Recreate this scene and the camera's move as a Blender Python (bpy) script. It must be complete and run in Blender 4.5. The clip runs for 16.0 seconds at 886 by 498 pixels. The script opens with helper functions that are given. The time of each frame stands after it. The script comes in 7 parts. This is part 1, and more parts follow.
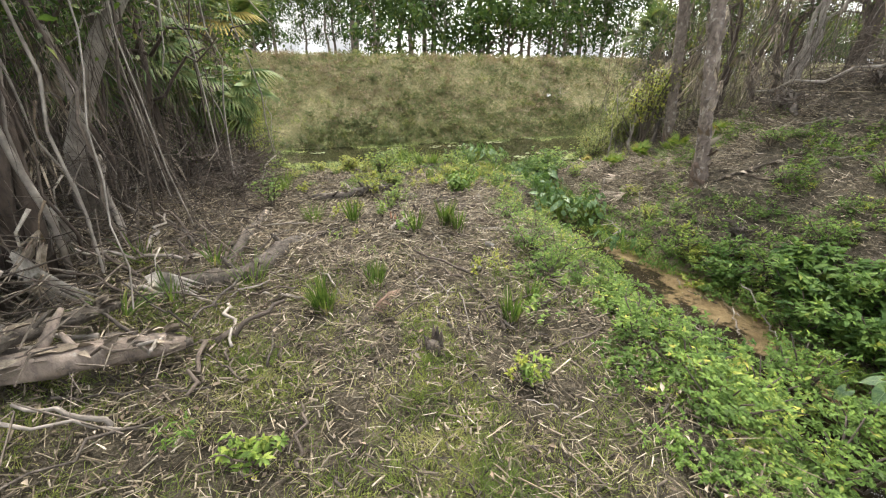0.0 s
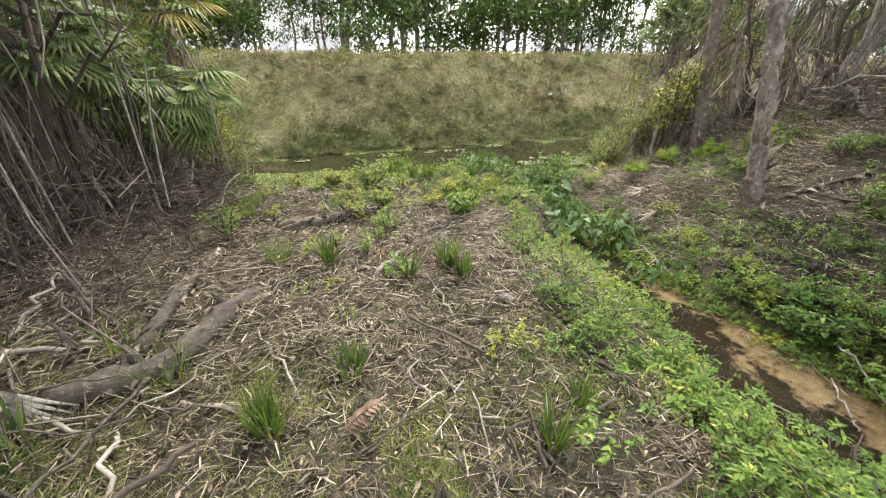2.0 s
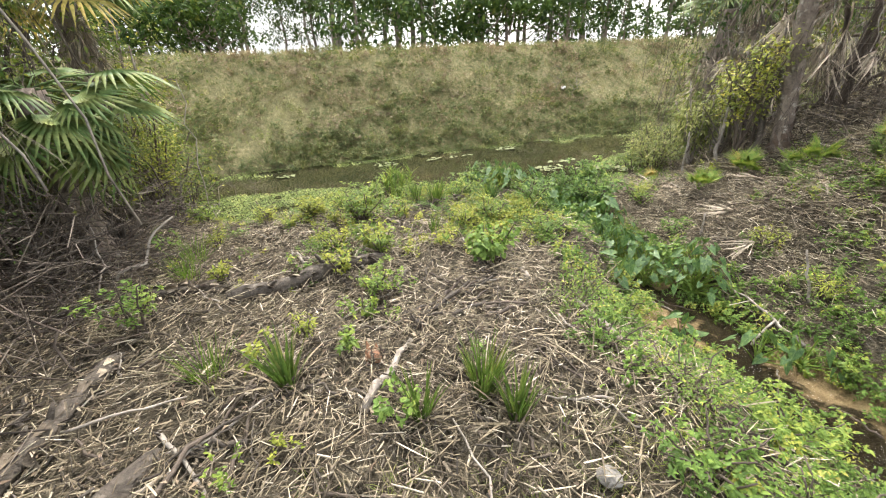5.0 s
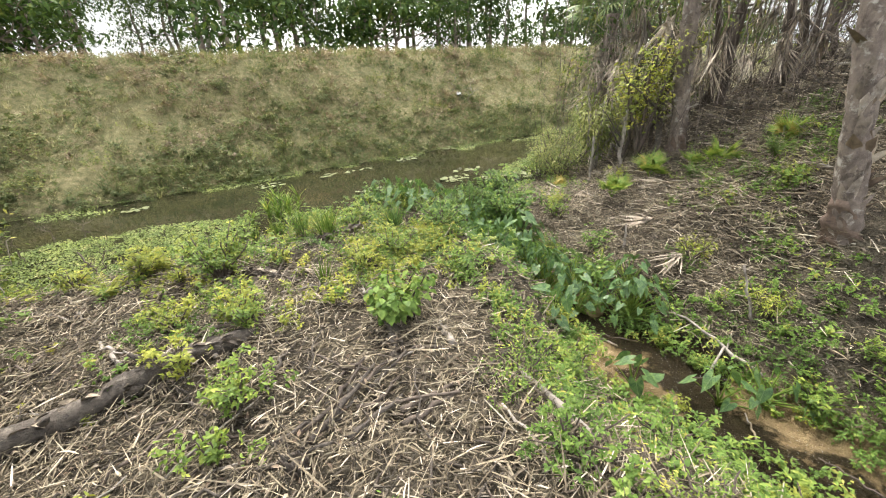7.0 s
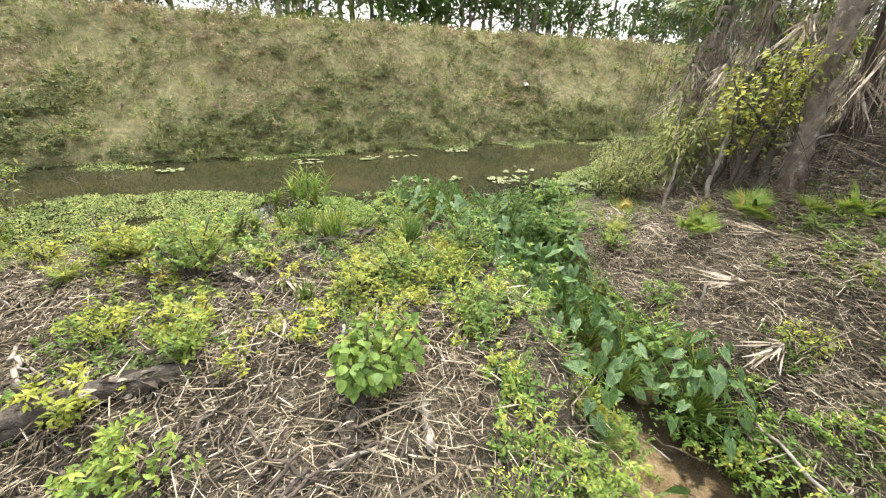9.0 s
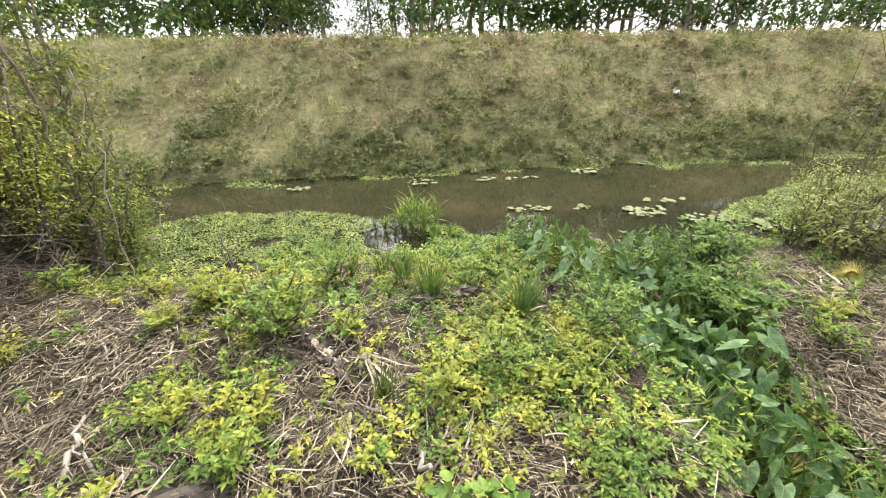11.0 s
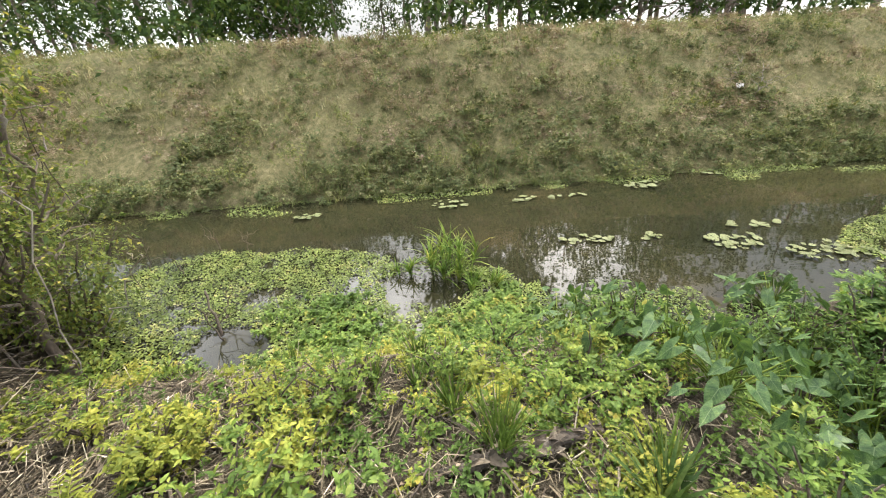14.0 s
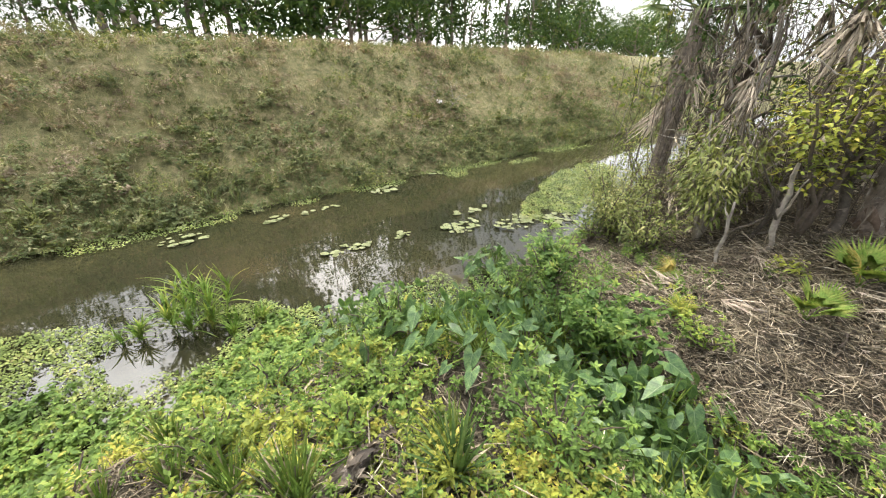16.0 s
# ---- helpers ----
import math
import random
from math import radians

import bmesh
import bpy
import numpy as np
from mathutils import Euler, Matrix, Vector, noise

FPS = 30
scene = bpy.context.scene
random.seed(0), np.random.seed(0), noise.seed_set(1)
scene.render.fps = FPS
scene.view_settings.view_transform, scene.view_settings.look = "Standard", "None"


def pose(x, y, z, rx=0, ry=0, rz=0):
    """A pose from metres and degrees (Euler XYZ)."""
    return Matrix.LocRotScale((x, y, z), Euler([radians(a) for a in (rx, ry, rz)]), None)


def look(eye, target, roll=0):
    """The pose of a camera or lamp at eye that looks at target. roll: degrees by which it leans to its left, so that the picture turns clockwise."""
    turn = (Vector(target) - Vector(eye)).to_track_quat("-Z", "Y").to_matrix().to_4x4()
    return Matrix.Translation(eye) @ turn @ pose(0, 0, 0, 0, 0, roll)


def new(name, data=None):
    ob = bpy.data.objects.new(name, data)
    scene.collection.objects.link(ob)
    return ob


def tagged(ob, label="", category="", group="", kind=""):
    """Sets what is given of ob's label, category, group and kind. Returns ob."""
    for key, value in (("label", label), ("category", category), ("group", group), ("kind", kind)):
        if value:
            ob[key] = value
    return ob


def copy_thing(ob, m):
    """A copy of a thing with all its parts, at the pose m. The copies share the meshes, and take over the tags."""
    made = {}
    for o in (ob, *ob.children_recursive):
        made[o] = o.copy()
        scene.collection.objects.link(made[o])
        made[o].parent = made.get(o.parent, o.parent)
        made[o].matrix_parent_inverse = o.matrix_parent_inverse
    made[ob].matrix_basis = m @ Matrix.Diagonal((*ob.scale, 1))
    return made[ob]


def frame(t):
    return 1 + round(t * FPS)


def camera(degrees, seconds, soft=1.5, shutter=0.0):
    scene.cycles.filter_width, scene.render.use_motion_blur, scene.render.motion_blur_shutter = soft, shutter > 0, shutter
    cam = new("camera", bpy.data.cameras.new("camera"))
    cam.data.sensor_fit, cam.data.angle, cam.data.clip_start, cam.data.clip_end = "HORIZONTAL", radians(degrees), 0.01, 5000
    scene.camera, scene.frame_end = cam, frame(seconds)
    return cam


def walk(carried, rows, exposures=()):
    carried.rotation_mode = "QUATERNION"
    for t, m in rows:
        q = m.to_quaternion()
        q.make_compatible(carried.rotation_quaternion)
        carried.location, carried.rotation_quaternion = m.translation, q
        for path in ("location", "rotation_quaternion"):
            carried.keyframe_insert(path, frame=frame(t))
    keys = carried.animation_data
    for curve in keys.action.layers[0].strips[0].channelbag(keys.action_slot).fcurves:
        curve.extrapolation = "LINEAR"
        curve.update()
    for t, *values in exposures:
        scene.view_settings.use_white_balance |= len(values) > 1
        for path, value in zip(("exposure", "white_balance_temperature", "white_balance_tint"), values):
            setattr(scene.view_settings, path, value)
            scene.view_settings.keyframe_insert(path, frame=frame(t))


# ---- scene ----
FOV = 98.0
PATH = [
    (0, (-4.226, -0.392, 3.112), (-2.629, 4.516, 0.532), 0.93),
    (0.5, (-4.207, -0.050, 3.085), (-2.179, 4.691, 0.496), 3.55),
    (1, (-4.138, 0.263, 3.092), (-2.455, 5.091, 0.417), -0.23),
    (1.5, (-4.062, 0.533, 3.078), (-2.912, 5.645, 0.660), -0.10),
    (2, (-3.888, 0.826, 3.069), (-2.240, 5.707, 0.472), 0.34),
    (2.5, (-3.817, 1.140, 3.069), (-1.827, 5.854, 0.402), 0.53),
    (3, (-3.790, 1.445, 3.036), (-1.902, 6.354, 0.662), 0.96),
    (3.2, (-3.777, 1.562, 3.029), (-1.943, 6.486, 0.645), 1.16),
    (5.3, (-3.376, 2.761, 2.920), (-1.762, 7.630, 0.279), -2.58),
    (5.5, (-3.323, 2.869, 2.931), (-1.252, 7.588, 0.336), -2.19),
    (6, (-3.276, 3.109, 2.905), (-1.123, 7.880, 0.477), -1.57),
    (6.5, (-3.054, 3.310, 2.849), (-0.871, 8.053, 0.395), -3.76),
    (7, (-2.929, 3.546, 2.818), (-0.146, 7.898, 0.246), -1.72),
    (7.5, (-2.744, 3.720, 2.812), (0.406, 7.743, 0.131), -1.31),
    (8, (-2.573, 3.884, 2.793), (0.248, 8.174, 0.161), 1.94),
    (8.5, (-2.356, 4.030, 2.801), (-0.131, 8.592, 0.058), 1.11),
    (9, (-2.227, 4.248, 2.782), (-0.083, 8.843, 0.027), 3.57),
    (9.5, (-2.095, 4.541, 2.748), (-1.037, 9.271, -0.384), -2.03),
    (10, (-2.000, 4.789, 2.751), (-1.286, 9.773, -0.067), -2.29),
    (10.2, (-1.972, 4.868, 2.783), (-1.660, 9.976, 0.116), -3.71),
    (12.3, (-1.949, 5.923, 2.840), (-0.866, 10.848, 0.036), 5.44),
    (12.5, (-2.026, 6.074, 2.813), (-0.996, 10.994, -0.020), 5.85),
    (13, (-2.129, 6.371, 2.838), (-2.015, 11.383, -0.018), -1.90),
    (13.5, (-2.172, 6.586, 2.817), (-2.220, 11.625, 0.004), -1.31),
    (14, (-2.093, 6.697, 2.835), (-1.779, 11.789, 0.140), -3.22),
    (14.5, (-2.058, 6.786, 2.830), (-0.309, 11.650, 0.267), -0.46),
    (15, (-1.990, 6.826, 2.813), (0.369, 11.297, 0.032), -1.06),
    (15.5, (-1.945, 6.801, 2.812), (0.955, 10.882, -0.056), 0.37),
    (16, (-1.972, 6.743, 2.839), (1.413, 10.636, 0.253), 1.32),
]
cam = camera(FOV, 16.0, soft=1.15)
walk(cam, [(t, look(eye, aim, roll)) for t, eye, aim, roll in PATH], exposures=[(0, 0.02), (1.5, -0.03), (3, 0.24), (5.5, 0.24), (7, 0.18), (9, 0.34), (10.2, 0.33), (12.5, 0.01), (15, -0.01), (16, 0.10)])

# ---- daylight: a hazy sky with broken cloud, and a veiled sun beyond the levee ----
SUN_EL, SUN_AZ = radians(54), radians(24)      # azimuth from +y towards +x
world = bpy.data.worlds.new("world")
scene.world = world
world.use_nodes = True
wn, wl = world.node_tree.nodes, world.node_tree.links
wn.clear()
w_out = wn.new("ShaderNodeOutputWorld")
w_bg = wn.new("ShaderNodeBackground")
w_sky = wn.new("ShaderNodeTexSky")
w_sky.sky_type, w_sky.sun_disc = "NISHITA", False
w_sky.sun_elevation, w_sky.sun_rotation = SUN_EL, SUN_AZ
w_sky.air_density, w_sky.dust_density = 1.0, 5.0
w_co = wn.new("ShaderNodeTexCoord")
w_no = wn.new("ShaderNodeTexNoise")
w_no.inputs["Scale"].default_value, w_no.inputs["Detail"].default_value = 2.2, 7
w_ra = wn.new("ShaderNodeValToRGB")
w_ra.color_ramp.elements[0].position, w_ra.color_ramp.elements[1].position = 0.42, 0.62
w_ra.color_ramp.elements[0].color, w_ra.color_ramp.elements[1].color = (0, 0, 0, 1), (1, 1, 1, 1)
w_mix = wn.new("ShaderNodeMix")
w_mix.data_type = "RGBA"
w_lit = wn.new("ShaderNodeMix")            # sunlit cloud, brightest towards the sun
w_lit.data_type, w_lit.blend_type = "RGBA", "MULTIPLY"
w_lit.inputs["Factor"].default_value = 1.0
w_lit.inputs["B"].default_value = (2.6, 2.4, 2.2, 1)
w_add = wn.new("ShaderNodeMix")
w_add.data_type, w_add.blend_type = "RGBA", "ADD"
w_add.inputs["Factor"].default_value = 1.0
w_add.inputs["B"].default_value = (40.0, 40.6, 41.8, 1)
wl.new(w_sky.outputs["Color"], w_lit.inputs["A"])
wl.new(w_lit.outputs["Result"], w_add.inputs["A"])
w_dot = wn.new("ShaderNodeVectorMath")
w_dot.operation = "DOT_PRODUCT"
w_dot.inputs[1].default_value = (math.sin(SUN_AZ) * math.cos(SUN_EL), math.cos(SUN_AZ) * math.cos(SUN_EL), math.sin(SUN_EL))
w_pow = wn.new("ShaderNodeMath")
w_pow.operation, w_pow.use_clamp = "POWER", True
w_pow.inputs[1].default_value = 5.0
w_max = wn.new("ShaderNodeMath")
w_max.operation = "MAXIMUM"
w_max.inputs[1].default_value = 0.0
w_glow = wn.new("ShaderNodeMix")
w_glow.data_type, w_glow.blend_type = "RGBA", "ADD"
w_glow.inputs["B"].default_value = (95.0, 94.0, 92.0, 1)
wl.new(w_co.outputs["Generated"], w_dot.inputs[0])
wl.new(w_dot.outputs["Value"], w_max.inputs[0])
wl.new(w_max.outputs["Value"], w_pow.inputs[0])
wl.new(w_pow.outputs["Value"], w_glow.inputs["Factor"])
wl.new(w_add.outputs["Result"], w_glow.inputs["A"])
wl.new(w_glow.outputs["Result"], w_mix.inputs["B"])
wl.new(w_co.outputs["Generated"], w_no.inputs["Vector"])
wl.new(w_no.outputs["Fac"], w_ra.inputs["Fac"])
wl.new(w_ra.outputs["Color"], w_mix.inputs["Factor"])
w_veil = wn.new("ShaderNodeMix")           # thin high haze between the clouds
w_veil.data_type, w_veil.blend_type = "RGBA", "ADD"
w_veil.inputs["Factor"].default_value = 1.0
w_veil.inputs["B"].default_value = (7.5, 7.9, 8.6, 1)
wl.new(w_sky.outputs["Color"], w_veil.inputs["A"])
wl.new(w_veil.outputs["Result"], w_mix.inputs["A"])
wl.new(w_mix.outputs["Result"], w_bg.inputs["Color"])
w_bg.inputs["Strength"].default_value = 0.088
wl.new(w_bg.outputs["Background"], w_out.inputs["Surface"])

sun_data = bpy.data.lights.new("sun", "SUN")
sun_data.energy, sun_data.angle, sun_data.color = 3.3, radians(5), (1.0, 0.95, 0.88)
sun = new("sun", sun_data)
sun_from = Vector((math.sin(SUN_AZ) * math.cos(SUN_EL), math.cos(SUN_AZ) * math.cos(SUN_EL), math.sin(SUN_EL)))
sun.matrix_world = look(sun_from * 60, (0, 0, 0))


# ---- materials ----
def nodes_of(name):
    m = bpy.data.materials.new(name)
    m.use_nodes = True
    return m, m.node_tree.nodes, m.node_tree.links, m.node_tree.nodes["Principled BSDF"]


def ramp(n, stops):
    r = n.new("ShaderNodeValToRGB")
    while len(r.color_ramp.elements) < len(stops):
        r.color_ramp.elements.new(0.5)
    for e, (at, col) in zip(r.color_ramp.elements, stops):
        e.position, e.color = at, (*col, 1)
    return r


def noise_of(n, l, scale, detail=5, rough=0.6, stretch=None, coords="Object"):
    c = n.new("ShaderNodeTexCoord")
    t = n.new("ShaderNodeTexNoise")
    t.inputs["Scale"].default_value, t.inputs["Detail"].default_value, t.inputs["Roughness"].default_value = scale, detail, rough
    if stretch:
        mp = n.new("ShaderNodeMapping")
        mp.inputs["Scale"].default_value = stretch
        l.new(c.outputs[coords], mp.inputs["Vector"])
        l.new(mp.outputs["Vector"], t.inputs["Vector"])
    else:
        l.new(c.outputs[coords], t.inputs["Vector"])
    return t


def mix_of(n, l, a, b, fac, kind="MIX"):
    m = n.new("ShaderNodeMix")
    m.data_type, m.blend_type = "RGBA", kind
    for sock, v in (("A", a), ("B", b)):
        if isinstance(v, tuple):
            m.inputs[sock].default_value = (*v, 1)
        else:
            l.new(v, m.inputs[sock])
    if isinstance(fac, float):
        m.inputs["Factor"].default_value = fac
    else:
        l.new(fac, m.inputs["Factor"])
    return m.outputs["Result"]


def bump_of(n, l, bsdf, height, strength, distance=0.02):
    b = n.new("ShaderNodeBump")
    b.inputs["Strength"].default_value, b.inputs["Distance"].default_value = strength, distance
    l.new(height, b.inputs["Height"])
    l.new(b.outputs["Normal"], bsdf.inputs["Normal"])


def leaf_material(name, stops, gloss=0.45, through_light=0.4, grain=30.0):
    """Leaves that differ one by one, let light through and have a fine mottling."""
    m, n, l, b = nodes_of(name)
    g = n.new("ShaderNodeNewGeometry")
    r = ramp(n, [(at, tuple(0.93 * v + 0.07 * (0.25 * c[0] + 0.65 * c[1] + 0.1 * c[2]) for v in c)) for at, c in stops])
    t = noise_of(n, l, grain, 4)
    t2 = noise_of(n, l, 1.7, 3)
    tp = n.new("ShaderNodeMapRange")
    tp.inputs["From Min"].default_value, tp.inputs["From Max"].default_value = 0.3, 0.7
    l.new(noise_of(n, l, 3.3, 2).outputs["Fac"], tp.inputs["Value"])
    both = n.new("ShaderNodeMix")
    both.inputs["Factor"].default_value = 0.6
    l.new(g.outputs["Random Per Island"], both.inputs["A"])
    l.new(tp.outputs["Result"], both.inputs["B"])
    wide = n.new("ShaderNodeMapRange")
    wide.inputs["From Min"].default_value, wide.inputs["From Max"].default_value = 0.17, 0.83
    l.new(both.outputs["Result"], wide.inputs["Value"])
    l.new(wide.outputs["Result"], r.inputs["Fac"])
    k = ramp(n, [(0.3, (0.62, 0.62, 0.6)), (0.7, (1.2, 1.2, 1.15))])
    l.new(t.outputs["Fac"], k.inputs["Fac"])
    k2 = ramp(n, [(0.3, (0.75, 0.78, 0.75)), (0.7, (1.15, 1.12, 1.0))])
    l.new(t2.outputs["Fac"], k2.inputs["Fac"])
    col = mix_of(n, l, mix_of(n, l, r.outputs["Color"], k.outputs["Color"], 1.0, "MULTIPLY"), k2.outputs["Color"], 1.0, "MULTIPLY")
    l.new(col, b.inputs["Base Color"])
    b.inputs["Roughness"].default_value = gloss + 0.1
    b.inputs["Specular IOR Level"].default_value = 0.17
    bump_of(n, l, b, t.outputs["Fac"], 0.25, 0.01)
    tr = n.new("ShaderNodeBsdfTranslucent")
    l.new(mix_of(n, l, col, (1.0, 1.0, 0.65), 1.0, "MULTIPLY"), tr.inputs["Color"])
    ms = n.new("ShaderNodeMixShader")
    ms.inputs["Fac"].default_value = through_light
    l.new(b.outputs["BSDF"], ms.inputs[1])
    l.new(tr.outputs["BSDF"], ms.inputs[2])
    l.new(ms.outputs["Shader"], n["Material Output"].inputs["Surface"])
    return m


def dry_material(name, stops, scale=14.0, stretch=(1, 1, 1), rough=0.85, bump=0.5):
    """Dead stems, bark and wood: fibres along one way, stains across."""
    m, n, l, b = nodes_of(name)
    g = n.new("ShaderNodeNewGeometry")
    r = ramp(n, stops)
    l.new(g.outputs["Random Per Island"], r.inputs["Fac"])
    t = noise_of(n, l, scale, 6, 0.65, stretch)
    t2 = noise_of(n, l, 3.1, 3)
    k = ramp(n, [(0.3, (0.5, 0.48, 0.46)), (0.68, (1.25, 1.22, 1.18))])
    l.new(t.outputs["Fac"], k.inputs["Fac"])
    k2 = ramp(n, [(0.35, (0.7, 0.68, 0.66)), (0.65, (1.1, 1.1, 1.1))])
    l.new(t2.outputs["Fac"], k2.inputs["Fac"])
    l.new(mix_of(n, l, mix_of(n, l, r.outputs["Color"], k.outputs["Color"], 1.0, "MULTIPLY"), k2.outputs["Color"], 1.0, "MULTIPLY"), b.inputs["Base Color"])
    b.inputs["Roughness"].default_value = rough
    bump_of(n, l, b, t.outputs["Fac"], bump, 0.02)
    return m


M_WEED = leaf_material("weed_leaf", [(0, (0.064, 0.112, 0.022)), (0.45, (0.122, 0.212, 0.038)), (0.8, (0.2, 0.3, 0.052)), (0.94, (0.29, 0.345, 0.062)), (1, (0.4, 0.38, 0.08))], 0.45, 0.3)
M_YELLOW = leaf_material("yellow_green_leaf", [(0, (0.128, 0.168, 0.028)), (0.4, (0.248, 0.291, 0.038)), (0.8, (0.378, 0.388, 0.052)), (1, (0.5, 0.42, 0.08))], 0.45, 0.28)
M_LIGHT = leaf_material("light_leaf", [(0, (0.073, 0.13, 0.024)), (0.5, (0.177, 0.265, 0.04)), (0.88, (0.322, 0.37, 0.06)), (1, (0.477, 0.44, 0.09))], 0.4, 0.28)
M_TARO = leaf_material("taro_leaf", [(0, (0.052, 0.114, 0.043)), (0.5, (0.1, 0.187, 0.062)), (0.82, (0.175, 0.264, 0.08)), (1, (0.31, 0.35, 0.11))], 0.34, 0.3, 18.0)
M_TARO.node_tree.nodes["Principled BSDF"].inputs["Specular IOR Level"].default_value = 0.35


def add_veins(m):
    """A pale rib along a leaf's length and side veins that leave it at a slant, in the leaf's own coordinates."""
    n, l = m.node_tree.nodes, m.node_tree.links
    b = n["Principled BSDF"]
    c, s = n.new("ShaderNodeTexCoord"), n.new("ShaderNodeSeparateXYZ")
    l.new(c.outputs["Object"], s.inputs["Vector"])

    def calc(op, a, v):
        k = n.new("ShaderNodeMath")
        k.operation = op
        for i, x in enumerate((a, v)):
            if isinstance(x, float):
                k.inputs[i].default_value = x
            else:
                l.new(x, k.inputs[i])
        return k.outputs[0]

    ax = calc("ABSOLUTE", s.outputs["X"], 0.0)
    rib = calc("LESS_THAN", ax, 0.011)
    slant = calc("SUBTRACT", s.outputs["Y"], calc("MULTIPLY", ax, 0.75))
    side = calc("LESS_THAN", calc("FRACT", calc("MULTIPLY", slant, 8.0), 0.0), 0.11)
    veins = calc("MULTIPLY", calc("MAXIMUM", rib, calc("MULTIPLY", side, 0.5)), 0.5)
    old = b.inputs["Base Color"].links[0].from_socket
    l.new(mix_of(n, l, old, (0.33, 0.42, 0.2), veins), b.inputs["Base Color"])


add_veins(M_TARO)
M_BROAD = leaf_material("broad_leaf", [(0, (0.097, 0.18, 0.035)), (0.6, (0.205, 0.31, 0.06)), (1, (0.356, 0.42, 0.1))], 0.4, 0.3)
M_OLIVE = leaf_material("pale_olive_leaf", [(0, (0.12, 0.155, 0.045)), (0.45, (0.215, 0.25, 0.075)), (0.85, (0.33, 0.345, 0.12)), (1, (0.45, 0.42, 0.2))], 0.45, 0.35)
M_DEEP = leaf_material("deep_green_leaf", [(0, (0.052, 0.112, 0.026)), (0.5, (0.112, 0.2, 0.042)), (0.85, (0.19, 0.29, 0.058)), (1, (0.3, 0.35, 0.08))], 0.42, 0.38)
M_REED = leaf_material("reed_blade", [(0, (0.07, 0.13, 0.028)), (0.6, (0.14, 0.22, 0.045)), (0.85, (0.24, 0.27, 0.08)), (1, (0.34, 0.29, 0.14))], 0.45)
M_GRASS = leaf_material("fresh_grass", [(0, (0.1, 0.2, 0.03)), (0.6, (0.19, 0.3, 0.05)), (1, (0.3, 0.34, 0.09))], 0.5)
M_LEVEE = leaf_material("levee_grass", [(0, (0.14, 0.165, 0.07)), (0.4, (0.25, 0.25, 0.125)), (0.75, (0.36, 0.335, 0.215)), (1, (0.47, 0.41, 0.31))], 0.7, 0.35)
M_LWEED = leaf_material("levee_weed", [(0, (0.085, 0.11, 0.05)), (0.5, (0.16, 0.19, 0.085)), (0.85, (0.26, 0.275, 0.13)), (1, (0.38, 0.36, 0.22))], 0.6)
M_LBUSH = leaf_material("levee_bush", [(0, (0.1, 0.125, 0.04)), (0.5, (0.2, 0.22, 0.07)), (0.9, (0.31, 0.31, 0.1)), (1, (0.42, 0.38, 0.16))], 0.6)
M_PINK = leaf_material("withered_weed", [(0, (0.16, 0.12, 0.09)), (0.5, (0.28, 0.215, 0.17)), (0.9, (0.4, 0.33, 0.27)), (1, (0.5, 0.44, 0.38))], 0.7)
M_MAT = leaf_material("floating_weed", [(0, (0.108, 0.15, 0.035)), (0.5, (0.195, 0.262, 0.066)), (0.9, (0.32, 0.37, 0.11)), (1, (0.4, 0.38, 0.15))], 0.4, 0.2)
M_PAD = leaf_material("lily_pad_leaf", [(0, (0.1, 0.135, 0.05)), (0.5, (0.175, 0.205, 0.09)), (0.85, (0.25, 0.26, 0.135)), (1, (0.3, 0.27, 0.16))], 0.4, 0.1)
M_DARKLEAF = leaf_material("tree_leaf", [(0, (0.028, 0.06, 0.015)), (0.5, (0.06, 0.11, 0.025)), (0.9, (0.11, 0.17, 0.035)), (1, (0.2, 0.22, 0.06))], 0.5, 0.35)
M_THICKET = leaf_material("thicket_leaf", [(0, (0.062, 0.105, 0.024)), (0.5, (0.154, 0.205, 0.038)), (0.9, (0.308, 0.32, 0.065)), (1, (0.431, 0.38, 0.09))], 0.5, 0.35)
M_PALM = leaf_material("palm_frond", [(0, (0.05, 0.1, 0.03)), (0.6, (0.1, 0.17, 0.05)), (1, (0.22, 0.26, 0.09))], 0.4, 0.25)
M_PALMY = leaf_material("yellowing_frond", [(0, (0.24, 0.24, 0.06)), (0.6, (0.36, 0.31, 0.08)), (1, (0.5, 0.37, 0.1))], 0.45, 0.3)
M_STRAW = dry_material("straw", [(0, (0.05, 0.042, 0.03)), (0.35, (0.14, 0.115, 0.076)), (0.7, (0.285, 0.24, 0.16)), (0.9, (0.43, 0.38, 0.27)), (1, (0.66, 0.6, 0.49))], 30.0)
M_TWIG = dry_material("twig", [(0, (0.04, 0.031, 0.024)), (0.6, (0.1, 0.08, 0.062)), (1, (0.24, 0.205, 0.165))], 30.0)
M_DEADLEAF = dry_material("dead_leaf", [(0, (0.1, 0.07, 0.046)), (0.5, (0.225, 0.168, 0.115)), (0.85, (0.35, 0.285, 0.205)), (1, (0.5, 0.44, 0.35))], 20.0)
M_REDROT = dry_material("red_rotten_wood", [(0, (0.2, 0.1, 0.055)), (1, (0.34, 0.19, 0.11))], 25.0)
M_STONE = dry_material("pale_clod", [(0, (0.17, 0.165, 0.15)), (1, (0.25, 0.24, 0.22))], 18.0)
M_BLEACH = dry_material("bleached_frond", [(0, (0.34, 0.31, 0.26)), (1, (0.52, 0.49, 0.43))], 25.0)
M_RUST = dry_material("rusty_frond", [(0, (0.13, 0.085, 0.055)), (1, (0.25, 0.17, 0.115))], 20.0)
